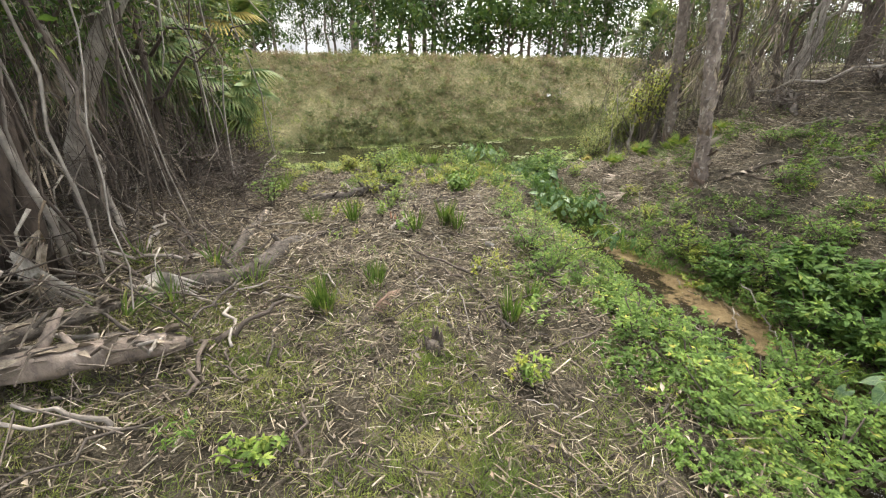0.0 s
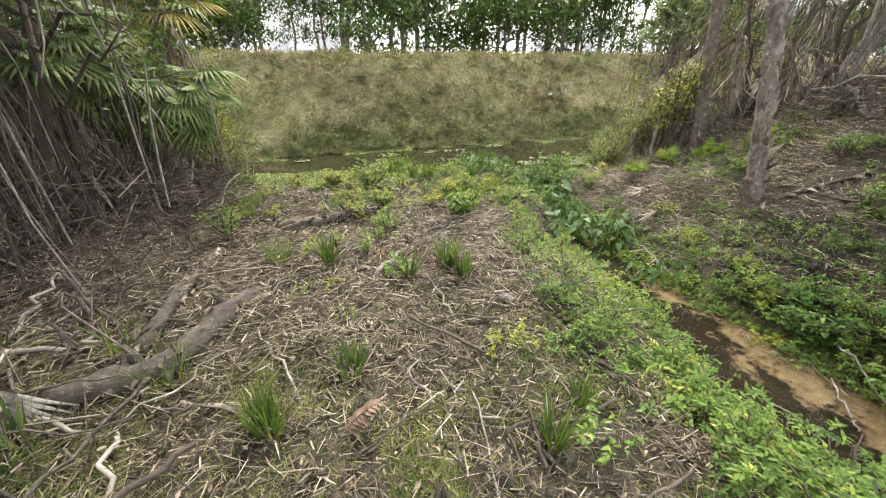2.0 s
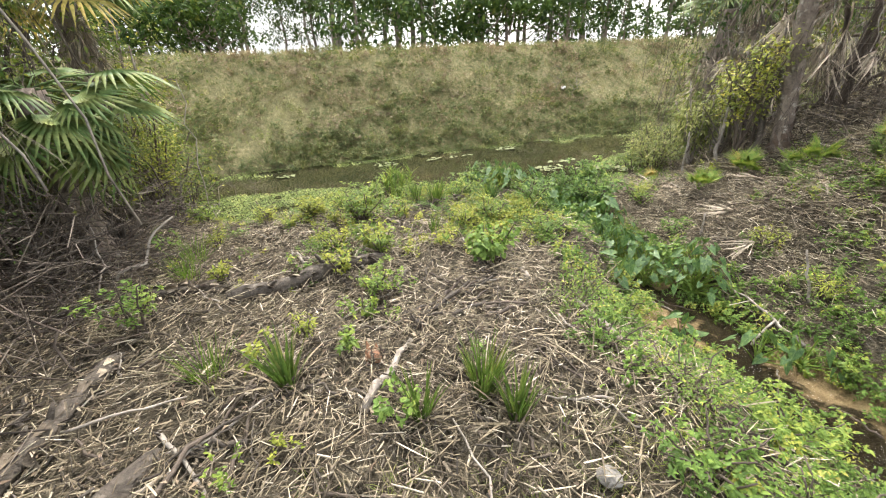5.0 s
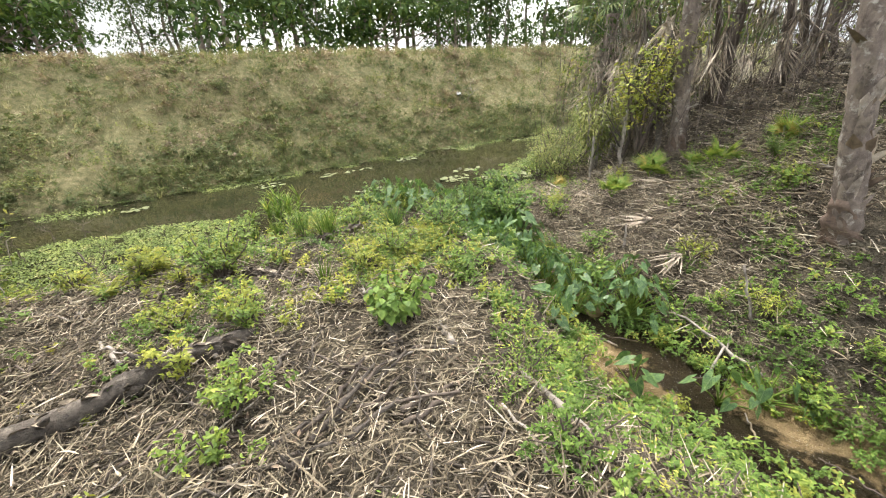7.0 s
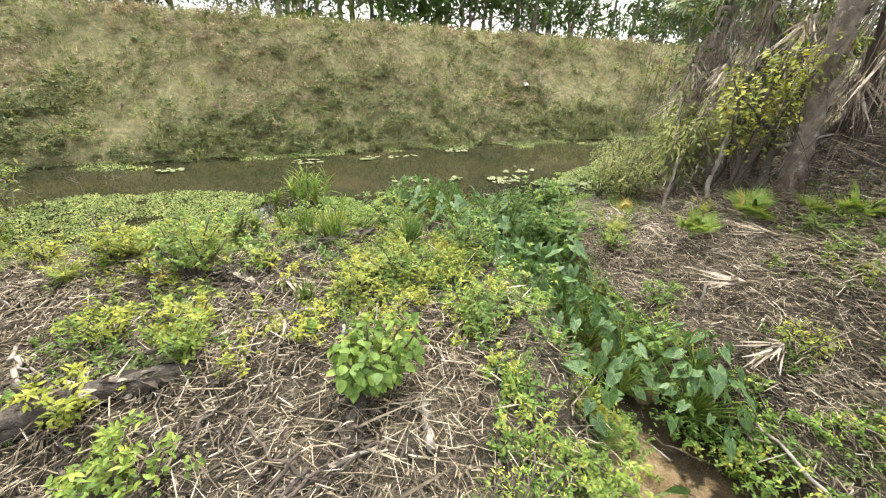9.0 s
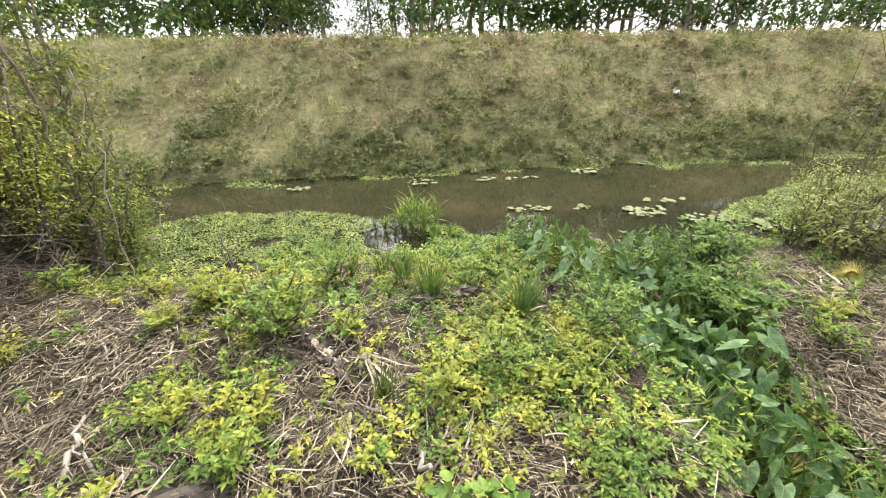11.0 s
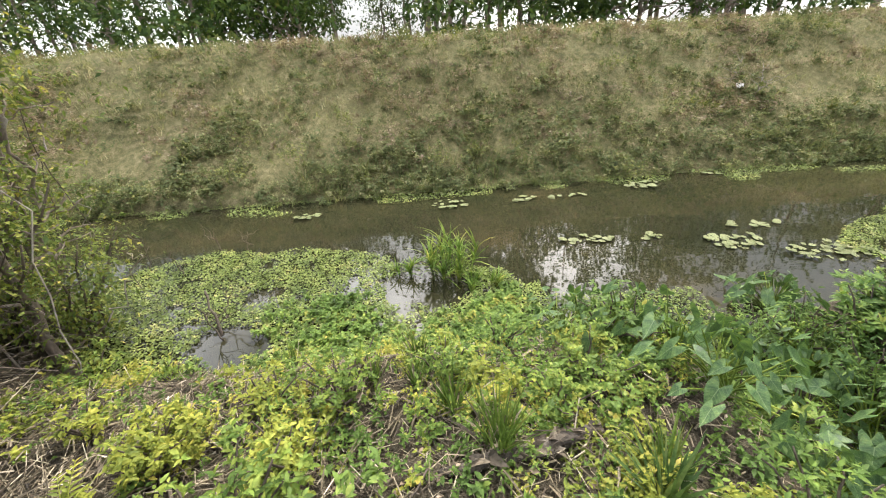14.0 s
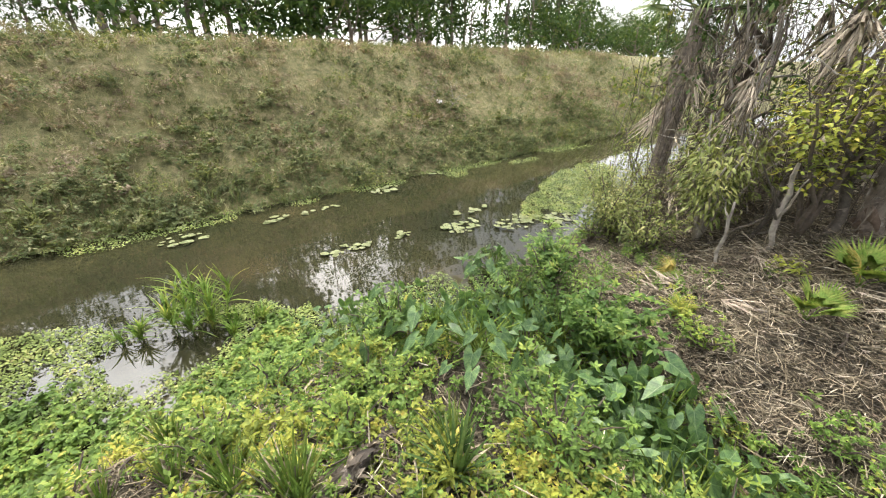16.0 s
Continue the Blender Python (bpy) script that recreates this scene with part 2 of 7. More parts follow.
M_ROT = dry_material("rotten_wood", [(0, (0.085, 0.06, 0.044)), (1, (0.15, 0.105, 0.075))], 20.0)
M_BARK = dry_material("bark", [(0, (0.17, 0.135, 0.11)), (1, (0.24, 0.2, 0.165))], 9.0, (2.0, 2.0, 0.7), 0.9, 0.8)
M_PALMBARK = dry_material("palm_bark", [(0, (0.15, 0.12, 0.1)), (0.6, (0.24, 0.2, 0.165)), (1, (0.36, 0.31, 0.26))], 9.0, (1.6, 1.6, 1.2), 0.92, 1.0)
M_DARKBARK = dry_material("dark_bark", [(0, (0.05, 0.038, 0.029)), (1, (0.115, 0.09, 0.07))], 12.0, (2.0, 2.0, 0.7), 0.9, 0.9)
M_CHIP = dry_material("bark_chip", [(0, (0.045, 0.037, 0.028)), (0.45, (0.12, 0.098, 0.07)), (0.8, (0.24, 0.2, 0.145)), (1, (0.4, 0.35, 0.27))], 40.0)
M_FINE = leaf_material("fine_grass", [(0, (0.12, 0.19, 0.04)), (0.45, (0.22, 0.28, 0.06)), (0.8, (0.33, 0.35, 0.11)), (1, (0.47, 0.43, 0.24))], 0.55)
M_PALE = dry_material("weathered_wood", [(0, (0.22, 0.2, 0.17)), (1, (0.36, 0.33, 0.29))], 12.0, (1.0, 1.0, 1.0), 0.85, 0.6)
M_LOG = dry_material("log_bark", [(0, (0.06, 0.05, 0.04)), (1, (0.105, 0.09, 0.072))], 22.0, (1.0, 1.0, 1.0), 0.9, 1.0)


def add_blotches(m, light, dark, scale):
    """Lichen, moss and bare patches: broad uneven spots over a bark."""
    n, l = m.node_tree.nodes, m.node_tree.links
    b = n["Principled BSDF"]
    old = b.inputs["Base Color"].links[0].from_socket
    k = ramp(n, [(0.56, (0, 0, 0)), (0.66, (0.75, 0.75, 0.75))])
    l.new(noise_of(n, l, scale, 5, 0.7).outputs["Fac"], k.inputs["Fac"])
    k2 = ramp(n, [(0.34, (0.8, 0.8, 0.8)), (0.45, (0, 0, 0))])
    l.new(noise_of(n, l, scale * 1.7, 5, 0.7).outputs["Fac"], k2.inputs["Fac"])
    l.new(mix_of(n, l, mix_of(n, l, old, light, k.outputs["Color"]), dark, k2.outputs["Color"]), b.inputs["Base Color"])


add_blotches(M_PALMBARK, (0.4, 0.37, 0.32), (0.06, 0.045, 0.035), 8.0)
add_blotches(M_LOG, (0.17, 0.145, 0.115), (0.03, 0.024, 0.019), 16.0)
add_blotches(M_BARK, (0.3, 0.28, 0.24), (0.06, 0.05, 0.04), 6.0)


def ground_material():
    """Litter-strewn soil; dry grass on the levee; tan sand in the brook's bed; dark mud under the canal."""
    m, n, l, b = nodes_of("ground_soil")
    c = n.new("ShaderNodeTexCoord")
    s = n.new("ShaderNodeSeparateXYZ")
    l.new(c.outputs["Object"], s.inputs["Vector"])
    big, mid, fine = noise_of(n, l, 0.9, 4), noise_of(n, l, 7, 5), noise_of(n, l, 60, 5)
    soil = ramp(n, [(0.3, (0.032, 0.028, 0.02)), (0.5, (0.085, 0.076, 0.055)), (0.75, (0.2, 0.18, 0.132))])
    l.new(mid.outputs["Fac"], soil.inputs["Fac"])
    soil2 = ramp(n, [(0.3, (0.55, 0.5, 0.45)), (0.7, (1.25, 1.2, 1.15))])
    l.new(fine.outputs["Fac"], soil2.inputs["Fac"])
    soil3 = mix_of(n, l, soil.outputs["Color"], soil2.outputs["Color"], 1.0, "MULTIPLY")
    grass = ramp(n, [(0.3, (0.1, 0.11, 0.05)), (0.55, (0.21, 0.2, 0.1)), (0.75, (0.33, 0.29, 0.18))])
    l.new(mid.outputs["Fac"], grass.inputs["Fac"])
    grass2 = mix_of(n, l, grass.outputs["Color"], soil2.outputs["Color"], 1.0, "MULTIPLY")
    far = n.new("ShaderNodeMapRange")
    far.inputs["From Min"].default_value, far.inputs["From Max"].default_value = 14.5, 14.9
    l.new(s.outputs["Y"], far.inputs["Value"])
    col = mix_of(n, l, soil3, grass2, far.outputs["Result"])
    bed = n.new("ShaderNodeAttribute")
    bed.attribute_name = "bed"
    sand = ramp(n, [(0.3, (0.17, 0.13, 0.085)), (0.5, (0.295, 0.232, 0.15)), (0.75, (0.43, 0.35, 0.24))])
    l.new(mid.outputs["Fac"], sand.inputs["Fac"])
    # Pool side: dark mud, with the bank's dark reflection put into the sand's colour.
    mud_reflection = n.new("ShaderNodeAttribute")
    mud_reflection.attribute_name = "mud_reflection"
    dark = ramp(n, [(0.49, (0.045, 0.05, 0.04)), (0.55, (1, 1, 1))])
    l.new(mix_of(n, l, noise_of(n, l, 3.4, 5, 0.6).outputs["Fac"], mud_reflection.outputs["Fac"], 0.36), dark.inputs["Fac"])
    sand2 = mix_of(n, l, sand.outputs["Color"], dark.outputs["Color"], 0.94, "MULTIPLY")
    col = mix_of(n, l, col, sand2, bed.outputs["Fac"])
    mud = n.new("ShaderNodeMapRange")
    mud.inputs["From Min"].default_value, mud.inputs["From Max"].default_value = 0.02, -0.15
    l.new(s.outputs["Z"], mud.inputs["Value"])
    col = mix_of(n, l, col, (0.06, 0.05, 0.03), mud.outputs["Result"])
    l.new(col, b.inputs["Base Color"])
    b.inputs["Roughness"].default_value = 0.95
    b.inputs["Specular IOR Level"].default_value = 0.2
    bump_of(n, l, b, mix_of(n, l, mid.outputs["Fac"], fine.outputs["Fac"], 0.6), 1.0, 0.09)
    return m


def canal_material():
    m, n, l, b = nodes_of("murky_water")
    r = ramp(n, [(0.35, (0.018, 0.019, 0.01)), (0.6, (0.029, 0.027, 0.014)), (0.75, (0.052, 0.041, 0.021))])
    l.new(noise_of(n, l, 0.55, 3).outputs["Fac"], r.inputs["Fac"])
    l.new(r.outputs["Color"], b.inputs["Base Color"])
    b.inputs["Roughness"].default_value, b.inputs["IOR"].default_value = 0.025, 1.42
    bump_of(n, l, b, noise_of(n, l, 5.0, 2, 0.5, (0.5, 1, 1)).outputs["Fac"], 0.04, 0.03)
    return m


def brook_material():
    m, n, l, b = nodes_of("shallow_water")
    t = n.new("ShaderNodeBsdfTransparent")
    t.inputs["Color"].default_value = (0.92, 0.88, 0.78, 1)
    g = n.new("ShaderNodeBsdfGlossy")
    g.inputs["Roughness"].default_value = 0.05
    f = n.new("ShaderNodeFresnel")
    f.inputs["IOR"].default_value = 1.33
    bp = n.new("ShaderNodeBump")
    bp.inputs["Strength"].default_value, bp.inputs["Distance"].default_value = 0.15, 0.02
    l.new(noise_of(n, l, 9.0, 3).outputs["Fac"], bp.inputs["Height"])
    l.new(bp.outputs["Normal"], g.inputs["Normal"])
    l.new(bp.outputs["Normal"], f.inputs["Normal"])
    ms = n.new("ShaderNodeMixShader")
    half = n.new("ShaderNodeMath")
    half.operation = "MULTIPLY"
    half.inputs[1].default_value = 0.6
    l.new(f.outputs["Fac"], half.inputs[0])
    l.new(half.outputs["Value"], ms.inputs["Fac"])
    l.new(t.outputs["BSDF"], ms.inputs[1])
    l.new(g.outputs["BSDF"], ms.inputs[2])
    l.new(ms.outputs["Shader"], n["Material Output"].inputs["Surface"])
    return m


M_GROUND, M_CANAL, M_BROOK = ground_material(), canal_material(), brook_material()


# ---- mesh building ----


def mesh_of(name, verts, tris, mats):
    """A mesh from arrays of corners and triangles."""
    verts, tris = np.asarray(verts, np.float32).reshape(-1, 3), np.asarray(tris, np.int32).reshape(-1, 3)
    me = bpy.data.meshes.new(name)
    me.vertices.add(len(verts))
    me.vertices.foreach_set("co", verts.ravel())
    me.loops.add(tris.size)
    me.loops.foreach_set("vertex_index", tris.ravel())
    me.polygons.add(len(tris))
    me.polygons.foreach_set("loop_start", np.arange(0, tris.size, 3, dtype=np.int32))
    me.update(calc_edges=True)
    me.materials.append(mats)
    return me


def smooth(me):
    me.polygons.foreach_set("use_smooth", np.ones(len(me.polygons), dtype=bool))
    return me


def part(name, geo, material, parent=None, label="", soft=False):
    me = mesh_of(name, geo[0], geo[1], material)
    if soft:
        smooth(me)
    ob = new(name, me)
    ob.parent = parent
    return tagged(ob, label)


def join(*geos):
    vs, fs, at = [], [], 0
    for v, f in geos:
        vs.append(np.asarray(v, float).reshape(-1, 3)), fs.append(np.asarray(f, int).reshape(-1, 3) + at)
        at += len(vs[-1])
    return np.concatenate(vs), np.concatenate(fs)


def turns(yaw, tilt, roll):
    """Rotation matrices: roll about y, then tilt about x, then yaw about z."""
    yaw, tilt, roll = np.broadcast_arrays(np.asarray(yaw, float), tilt, roll)
    cy, sy, ct, st, cr, sr = np.cos(yaw), np.sin(yaw), np.cos(tilt), np.sin(tilt), np.cos(roll), np.sin(roll)
    z, o = np.zeros_like(cy), np.ones_like(cy)
    a = np.stack([cy, -sy, z, sy, cy, z, z, z, o], -1).reshape(-1, 3, 3)
    b = np.stack([o, z, z, z, ct, -st, z, st, ct], -1).reshape(-1, 3, 3)
    c = np.stack([cr, z, sr, z, o, z, -sr, z, cr], -1).reshape(-1, 3, 3)
    return a @ b @ c


def scatter(geo, places, rots, sizes):
    """Many copies of one small shape as one set of corners and triangles."""
    v, f = geo
    places, n = np.asarray(places, float), len(places)
    sizes = np.asarray(sizes, float)
    sizes = sizes[:, None, None] if sizes.ndim == 1 else sizes[:, None, :]
    w = np.einsum("nij,nkj->nki", rots, np.broadcast_to(v[None], (n, *v.shape)) * sizes) + places[:, None]
    return w.reshape(-1, 3), (f[None] + (np.arange(n) * len(v))[:, None, None]).reshape(-1, 3)


def leaf_shape(width=0.45, fold=0.12, droop=0.15, steps=3):
    """A pointed leaf of length 1 along +y, folded along its rib."""
    if steps == 1:
        w, z = width * 0.5, -droop * 0.2
        return np.array([(0, 0, 0), (-w, 0.45, z + fold * w * 2), (0, 1, -droop), (w, 0.45, z + fold * w * 2)], float), np.array([(0, 2, 1), (0, 3, 2)])
    v, f = [(0, 0, 0)], []
    for i in range(1, steps + 1):
        t = i / (steps + 1)
        w = width * 0.5 * math.sin(math.pi * t ** 0.75)
        z = -droop * t * t
        v += [(-w, t, z + fold * w * 2), (0, t, z), (w, t, z + fold * w * 2)]
    v.append((0, 1, -droop))
    f += [(0, 2, 1), (0, 3, 2)]
    for i in range(steps - 1):
        a = 1 + 3 * i
        f += [(a, a + 1, a + 3), (a + 1, a + 4, a + 3), (a + 1, a + 2, a + 4), (a + 2, a + 5, a + 4)]
    a, e = 1 + 3 * (steps - 1), len(v) - 1
    f += [(a, a + 1, e), (a + 1, a + 2, e)]
    return np.array(v, float), np.array(f)


def blade_shape(width=0.03, bend=0.35, steps=4):
    """A grass blade of length about 1 that rises along +z and bends to +y, with a channel along it."""
    v, f = [], []
    for i in range(steps):
        t = i / steps
        w = width * (1 - t ** 2.2) * 0.5
        y, z = bend * t * t, t * (1 - 0.25 * bend * t)
        v += [(-w, y, z), (0, y + w * 0.6, z), (w, y, z)]
    v.append((0, bend, 1 - 0.25 * bend))
    for i in range(steps - 1):
        a = 3 * i
        f += [(a, a + 1, a + 4), (a, a + 4, a + 3), (a + 1, a + 2, a + 5), (a + 1, a + 5, a + 4)]
    a = 3 * (steps - 1)
    f += [(a, a + 1, a + 3), (a + 1, a + 2, a + 3)]
    return np.array(v, float), np.array(f)


def straw_shape():
    """A broken dry stem of length 1 along +y: a three-sided rod."""
    v, f = [], []
    for t, z, r in ((0, 0, 0.9), (1, 0, 0.7)):
        v += [(math.cos(a) * r, t, z + math.sin(a) * r) for a in (0.5, 2.6, 4.7)]
    v = np.array(v, float)
    v[:, 0] *= 0.5
    for a in range(3):
        b = (a + 1) % 3
        f += [(a, b, b + 3), (a, b + 3, a + 3)]
    return v, np.array(f)


def tube(points, radii, sides=8, rough=0.0, seed=1, caps=True):
    """A round, uneven limb along points."""
    r = np.random.default_rng(seed)
    pts, radii = np.asarray(points, float), np.asarray(radii, float)
    ways = np.gradient(pts, axis=0)
    ways /= np.linalg.norm(ways, axis=1, keepdims=True) + 1e-9
    up = np.array([0, 0, 1.0]) if abs(ways[0][2]) < 0.9 else np.array([1.0, 0, 0])
    v, f = [], []
    for p, d, q in zip(pts, ways, radii):
        a = np.cross(d, up)
        a /= np.linalg.norm(a) + 1e-9
        b = np.cross(d, a)
        ang = np.arange(sides) * 2 * math.pi / sides
        k = q * (1 + rough * r.uniform(-1, 1, sides))
        v.append(p + np.cos(ang)[:, None] * a * k[:, None] + np.sin(ang)[:, None] * b * k[:, None])
    v = np.concatenate(v)
    for i in range(len(pts) - 1):
        for j in range(sides):
            a, b = i * sides + j, i * sides + (j + 1) % sides
            f += [(a, a + sides, b), (b, a + sides, b + sides)]
    if caps:
        v = np.concatenate([v, pts[:1], pts[-1:]])
        c, e, last = len(v) - 2, len(v) - 1, (len(pts) - 1) * sides
        for j in range(sides):
            f += [(c, j, (j + 1) % sides), (e, last + (j + 1) % sides, last + j)]
    return v, np.array(f)


def wander(a, b, steps, sway, r):
    """A wavering line from a to b."""
    t = np.linspace(0, 1, steps)[:, None]
    p = np.asarray(a, float) * (1 - t) + np.asarray(b, float) * t
    off = r.normal(0, sway, (steps, 3)) * np.sin(np.pi * np.clip(t * 0.9 + 0.05, 0, 1))
    return p + off


# ---- the lie of the land ----
def ease(a):
    a = np.clip(a, 0, 1)
    return a * a * (3 - 2 * a)


def patches(x, y, size, seed=0):
    """Smooth uneven values between 0 and 1 over the ground."""
    x, y = np.asarray(x, float) / size, np.asarray(y, float) / size
    def at(i, j):
        return np.modf(np.abs(np.sin(i * 127.1 + j * 311.7 + seed * 74.7) * 43758.5453))[0]
    i, j = np.floor(x), np.floor(y)
    u, v = ease(x - i), ease(y - j)
    return (at(i, j) * (1 - u) + at(i + 1, j) * u) * (1 - v) + (at(i, j + 1) * (1 - u) + at(i + 1, j + 1) * u) * v


def brook_x(y):
    return np.interp(y, [-3, 0, 1, 2, 2.6, 3.3, 4.3, 5, 5.6, 6.5, 8, 10, 11], [-1.0, -0.7, -0.42, -0.26, -0.12, 0.0, 0.0, 0.08, 0.24, 0.36, 0.45, 0.65, 0.7])


def brook_w(y):
    y = np.asarray(y, float)
    return (1 + 0.08 * np.sin(3.1 * y + 0.5) + 0.07 * np.sin(7.3 * y)) * np.interp(y, [-3, 1, 2, 2.6, 3.3, 3.8, 4.3, 5, 5.5, 9, 10], [0.36, 0.46, 0.55, 0.5, 0.38, 0.33, 0.4, 0.47, 0.26, 0.22, 0.4])


def brook_z(y):
    return np.interp(y, [-4, 1.5, 3.5, 5.2, 6.5, 9, 10], [0.86, 0.6, 0.46, 0.3, 0.2, 0.0, -0.03])


def land(x, y):
    """Height of the ground: a flat of litter with a brook beside it, a steep bank, the canal and the levee beyond."""
    x, y = np.asarray(x, float), np.asarray(y, float)
    ys = y - 2.0 * ease((-5.2 - x) / 2.2) - 1.0 * ease((x - 5) / 5)
    flat = np.interp(ys, [-6, 0, 2, 4, 5, 5.8, 6.5, 7.6, 8.5, 9.0, 9.45, 9.8, 10.6, 13], [1.2, 1.12, 1.07, 1.03, 0.96, 0.88, 0.88, 0.83, 0.75, 0.6, 0.22, 0.0, -0.3, -0.9])
    flat = flat + (0.34 * ease((-4.3 - x) / 2) + 0.9 * ease((-6 - x) / 5)) * ease((10.2 - ys) / 3)
    d = x - brook_x(y) - brook_w(y)
    g = np.interp(ys, [-5, 4.5, 5.2, 6, 7, 8, 9.5, 10.2], [1, 1, 0.92, 0.72, 0.68, 0.45, 0.18, 0.0])
    rise = np.interp(d, [0, 0.35, 0.9, 1.3, 2, 2.5, 3.3, 4, 5, 9], [0, 0.28, 0.62, 1.0, 1.4, 1.65, 2.15, 2.65, 2.8, 3.1]) * g
    low = np.interp(ys, [9.6, 10.1, 11, 13], [9, 0.03, -0.35, -0.9])
    bed = np.minimum(brook_z(y) - 0.06, low)
    e = brook_x(y) - brook_w(y) - x
    t = ease(e / np.interp(y, [4.8, 6], [1.35, 0.6]))
    near = np.where(d > 0, bed + rise, np.where(e > 0, bed * (1 - t) + flat * t, bed))
    bumps = (patches(x, y, 0.55, 1) - 0.5) * 0.1 + (patches(x, y, 0.21, 2) - 0.5) * 0.05
    near = near + bumps * np.where((d > 0.1) | (e > 0.15), 1, 0.25)
    wavy = y + (patches(x, y, 2.3, 3) - 0.5) * 0.5
    far = np.interp(y, [12, 13.3, 14.75], [-0.9, -0.9, 0.0])
    far = np.where(y > 14.75, np.interp(wavy, [14.75, 15.2, 17, 19, 19.9, 21, 25, 60, 400], [0.0, 0.28, 1.38, 2.85, 3.08, 3.08, 2.2, 2.0, 1.0]), far)
    far = np.where(y > 14.75, np.maximum(far, 0.02) + (patches(x, y, 0.7, 4) - 0.5) * 0.16 * ease((y - 14.75) / 1.0), far)
    return np.where(y > 13, far, near)


def axis(lo, hi, step, reach):
    out, s, c = [], step, hi
    while c < reach:
        s *= 1.35
        c += s
        out.append(c)
    before, s, c = [], step, lo
    while c > -reach:
        s *= 1.35
        c -= s
        before.append(c)
    return np.array(before[::-1] + list(np.arange(lo, hi + step / 2, step)) + out)


gx, gy = axis(-12, 14, 0.1, 2200), axis(-4, 21.5, 0.1, 2200)
GX, GY = np.meshgrid(gx, gy)
GZ = land(GX, GY)
idx = np.arange(GX.size).reshape(GX.shape)
a, b, c, d = idx[:-1, :-1].ravel(), idx[:-1, 1:].ravel(), idx[1:, 1:].ravel(), idx[1:, :-1].ravel()
ground = part("ground", (np.stack([GX, GY, GZ], -1).reshape(-1, 3), np.concatenate([np.stack([a, b, c], 1), np.stack([a, c, d], 1)])), M_GROUND, soft=True)
tagged(ground, "brown soil strewn with dry litter, banks and a grassy levee", "ground", kind="structure")
off = np.abs(GX - brook_x(GY))
bed_mask = ease((brook_w(GY) + 0.22 - off) / 0.2) * (GY < 10) * (GY > -4)
ground.data.attributes.new("bed", "FLOAT", "POINT").data.foreach_set("value", bed_mask.ravel().astype(np.float32))

# Painted mud and bank reflection lie left in the bed, right for y 4.25-5.6.
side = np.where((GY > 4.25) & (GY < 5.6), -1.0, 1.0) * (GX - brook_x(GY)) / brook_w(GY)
ground.data.attributes.new("mud_reflection", "FLOAT", "POINT").data.foreach_set("value", np.clip(0.5 + 0.5 * side - 0.14 * ((GY > 4.25) & (GY < 5.6)), 0, 1).ravel().astype(np.float32))

wx, wy = np.linspace(-400, 400, 41), np.linspace(9.2, 15.2, 12)
WX, WY = np.meshgrid(wx, wy)
widx = np.arange(WX.size).reshape(WX.shape)
a, b, c, d = widx[:-1, :-1].ravel(), widx[:-1, 1:].ravel(), widx[1:, 1:].ravel(), widx[1:, :-1].ravel()
canal = part("canal_water", (np.stack([WX, WY, WX * 0], -1).reshape(-1, 3), np.concatenate([np.stack([a, b, c], 1), np.stack([a, c, d], 1)])), M_CANAL)
tagged(canal, "murky brown canal water reflecting cloud", "water", kind="structure")

by = np.linspace(-4, 9.9, 90)
bv = np.concatenate([np.stack([brook_x(by) + s * (brook_w(by) + 0.13), by, brook_z(by) - 0.015], 1) for s in (-1, 1)])
bi = np.arange(89)
brook = part("brook_water", (bv, np.concatenate([np.stack([bi, bi + 90, bi + 91], 1), np.stack([bi, bi + 91, bi + 1], 1)])), M_BROOK)
tagged(brook, "clear shallow brook water over tan sand", "water", kind="structure")
# ---- ground cover ----
LEAF, LONGLEAF, SMALLLEAF = leaf_shape(0.5, 0.15, 0.2, 2), leaf_shape(0.28, 0.1, 0.25, 2), leaf_shape(0.6, 0.12, 0.1, 2)
BLADE, REEDBLADE, STRAW = blade_shape(), blade_shape(0.03, 0.16, 4), straw_shape()
WHORLLEAF = leaf_shape(0.42, 0.15, 0.25, 2)
TINY = leaf_shape(0.72, 0.15, 0.15, 1)
LIGHTBLADE = blade_shape(0.035, 0.45, 2)
CROWNLEAF = leaf_shape(0.45, 0.15, 0.15, 1)
TINYLONG = leaf_shape(0.42, 0.12, 0.25, 1)


def stuff(name, geo, mat, label, category):
    return tagged(part(name, geo, mat), label, category, kind="stuff")


def spread(n, x0, x1, y0, y1, keep, seed):
    """Random places in a rectangle, kept where keep(x, y) allows."""
    r = np.random.default_rng(seed)
    x, y = r.uniform(x0, x1, n), r.uniform(y0, y1, n)
    k = r.uniform(0, 1, n) < keep(x, y)
    return x[k], y[k], r


def weed_clump(seed, leaves, spread_r, high, size, shape):
    """A low leafy plant: leaves in whorls up a few short stems."""
    r = np.random.default_rng(seed)
    stems = max(3, leaves // 7)
    sx, sy = r.normal(0, spread_r * 0.5, stems), r.normal(0, spread_r * 0.5, stems)
    sh = high * r.uniform(0.4, 1.0, stems)
    s = r.integers(0, stems, leaves)
    t = r.uniform(0.25, 1, leaves) ** 0.6
    p = np.stack([sx[s] * (0.7 + 0.4 * t), sy[s] * (0.7 + 0.4 * t), sh[s] * t], 1)
    return scatter(shape, p, turns(r.uniform(0, 6.28, leaves), r.normal(0.05, 0.4, leaves), r.normal(0, 0.3, leaves)), size * r.uniform(0.55, 1.15, leaves))


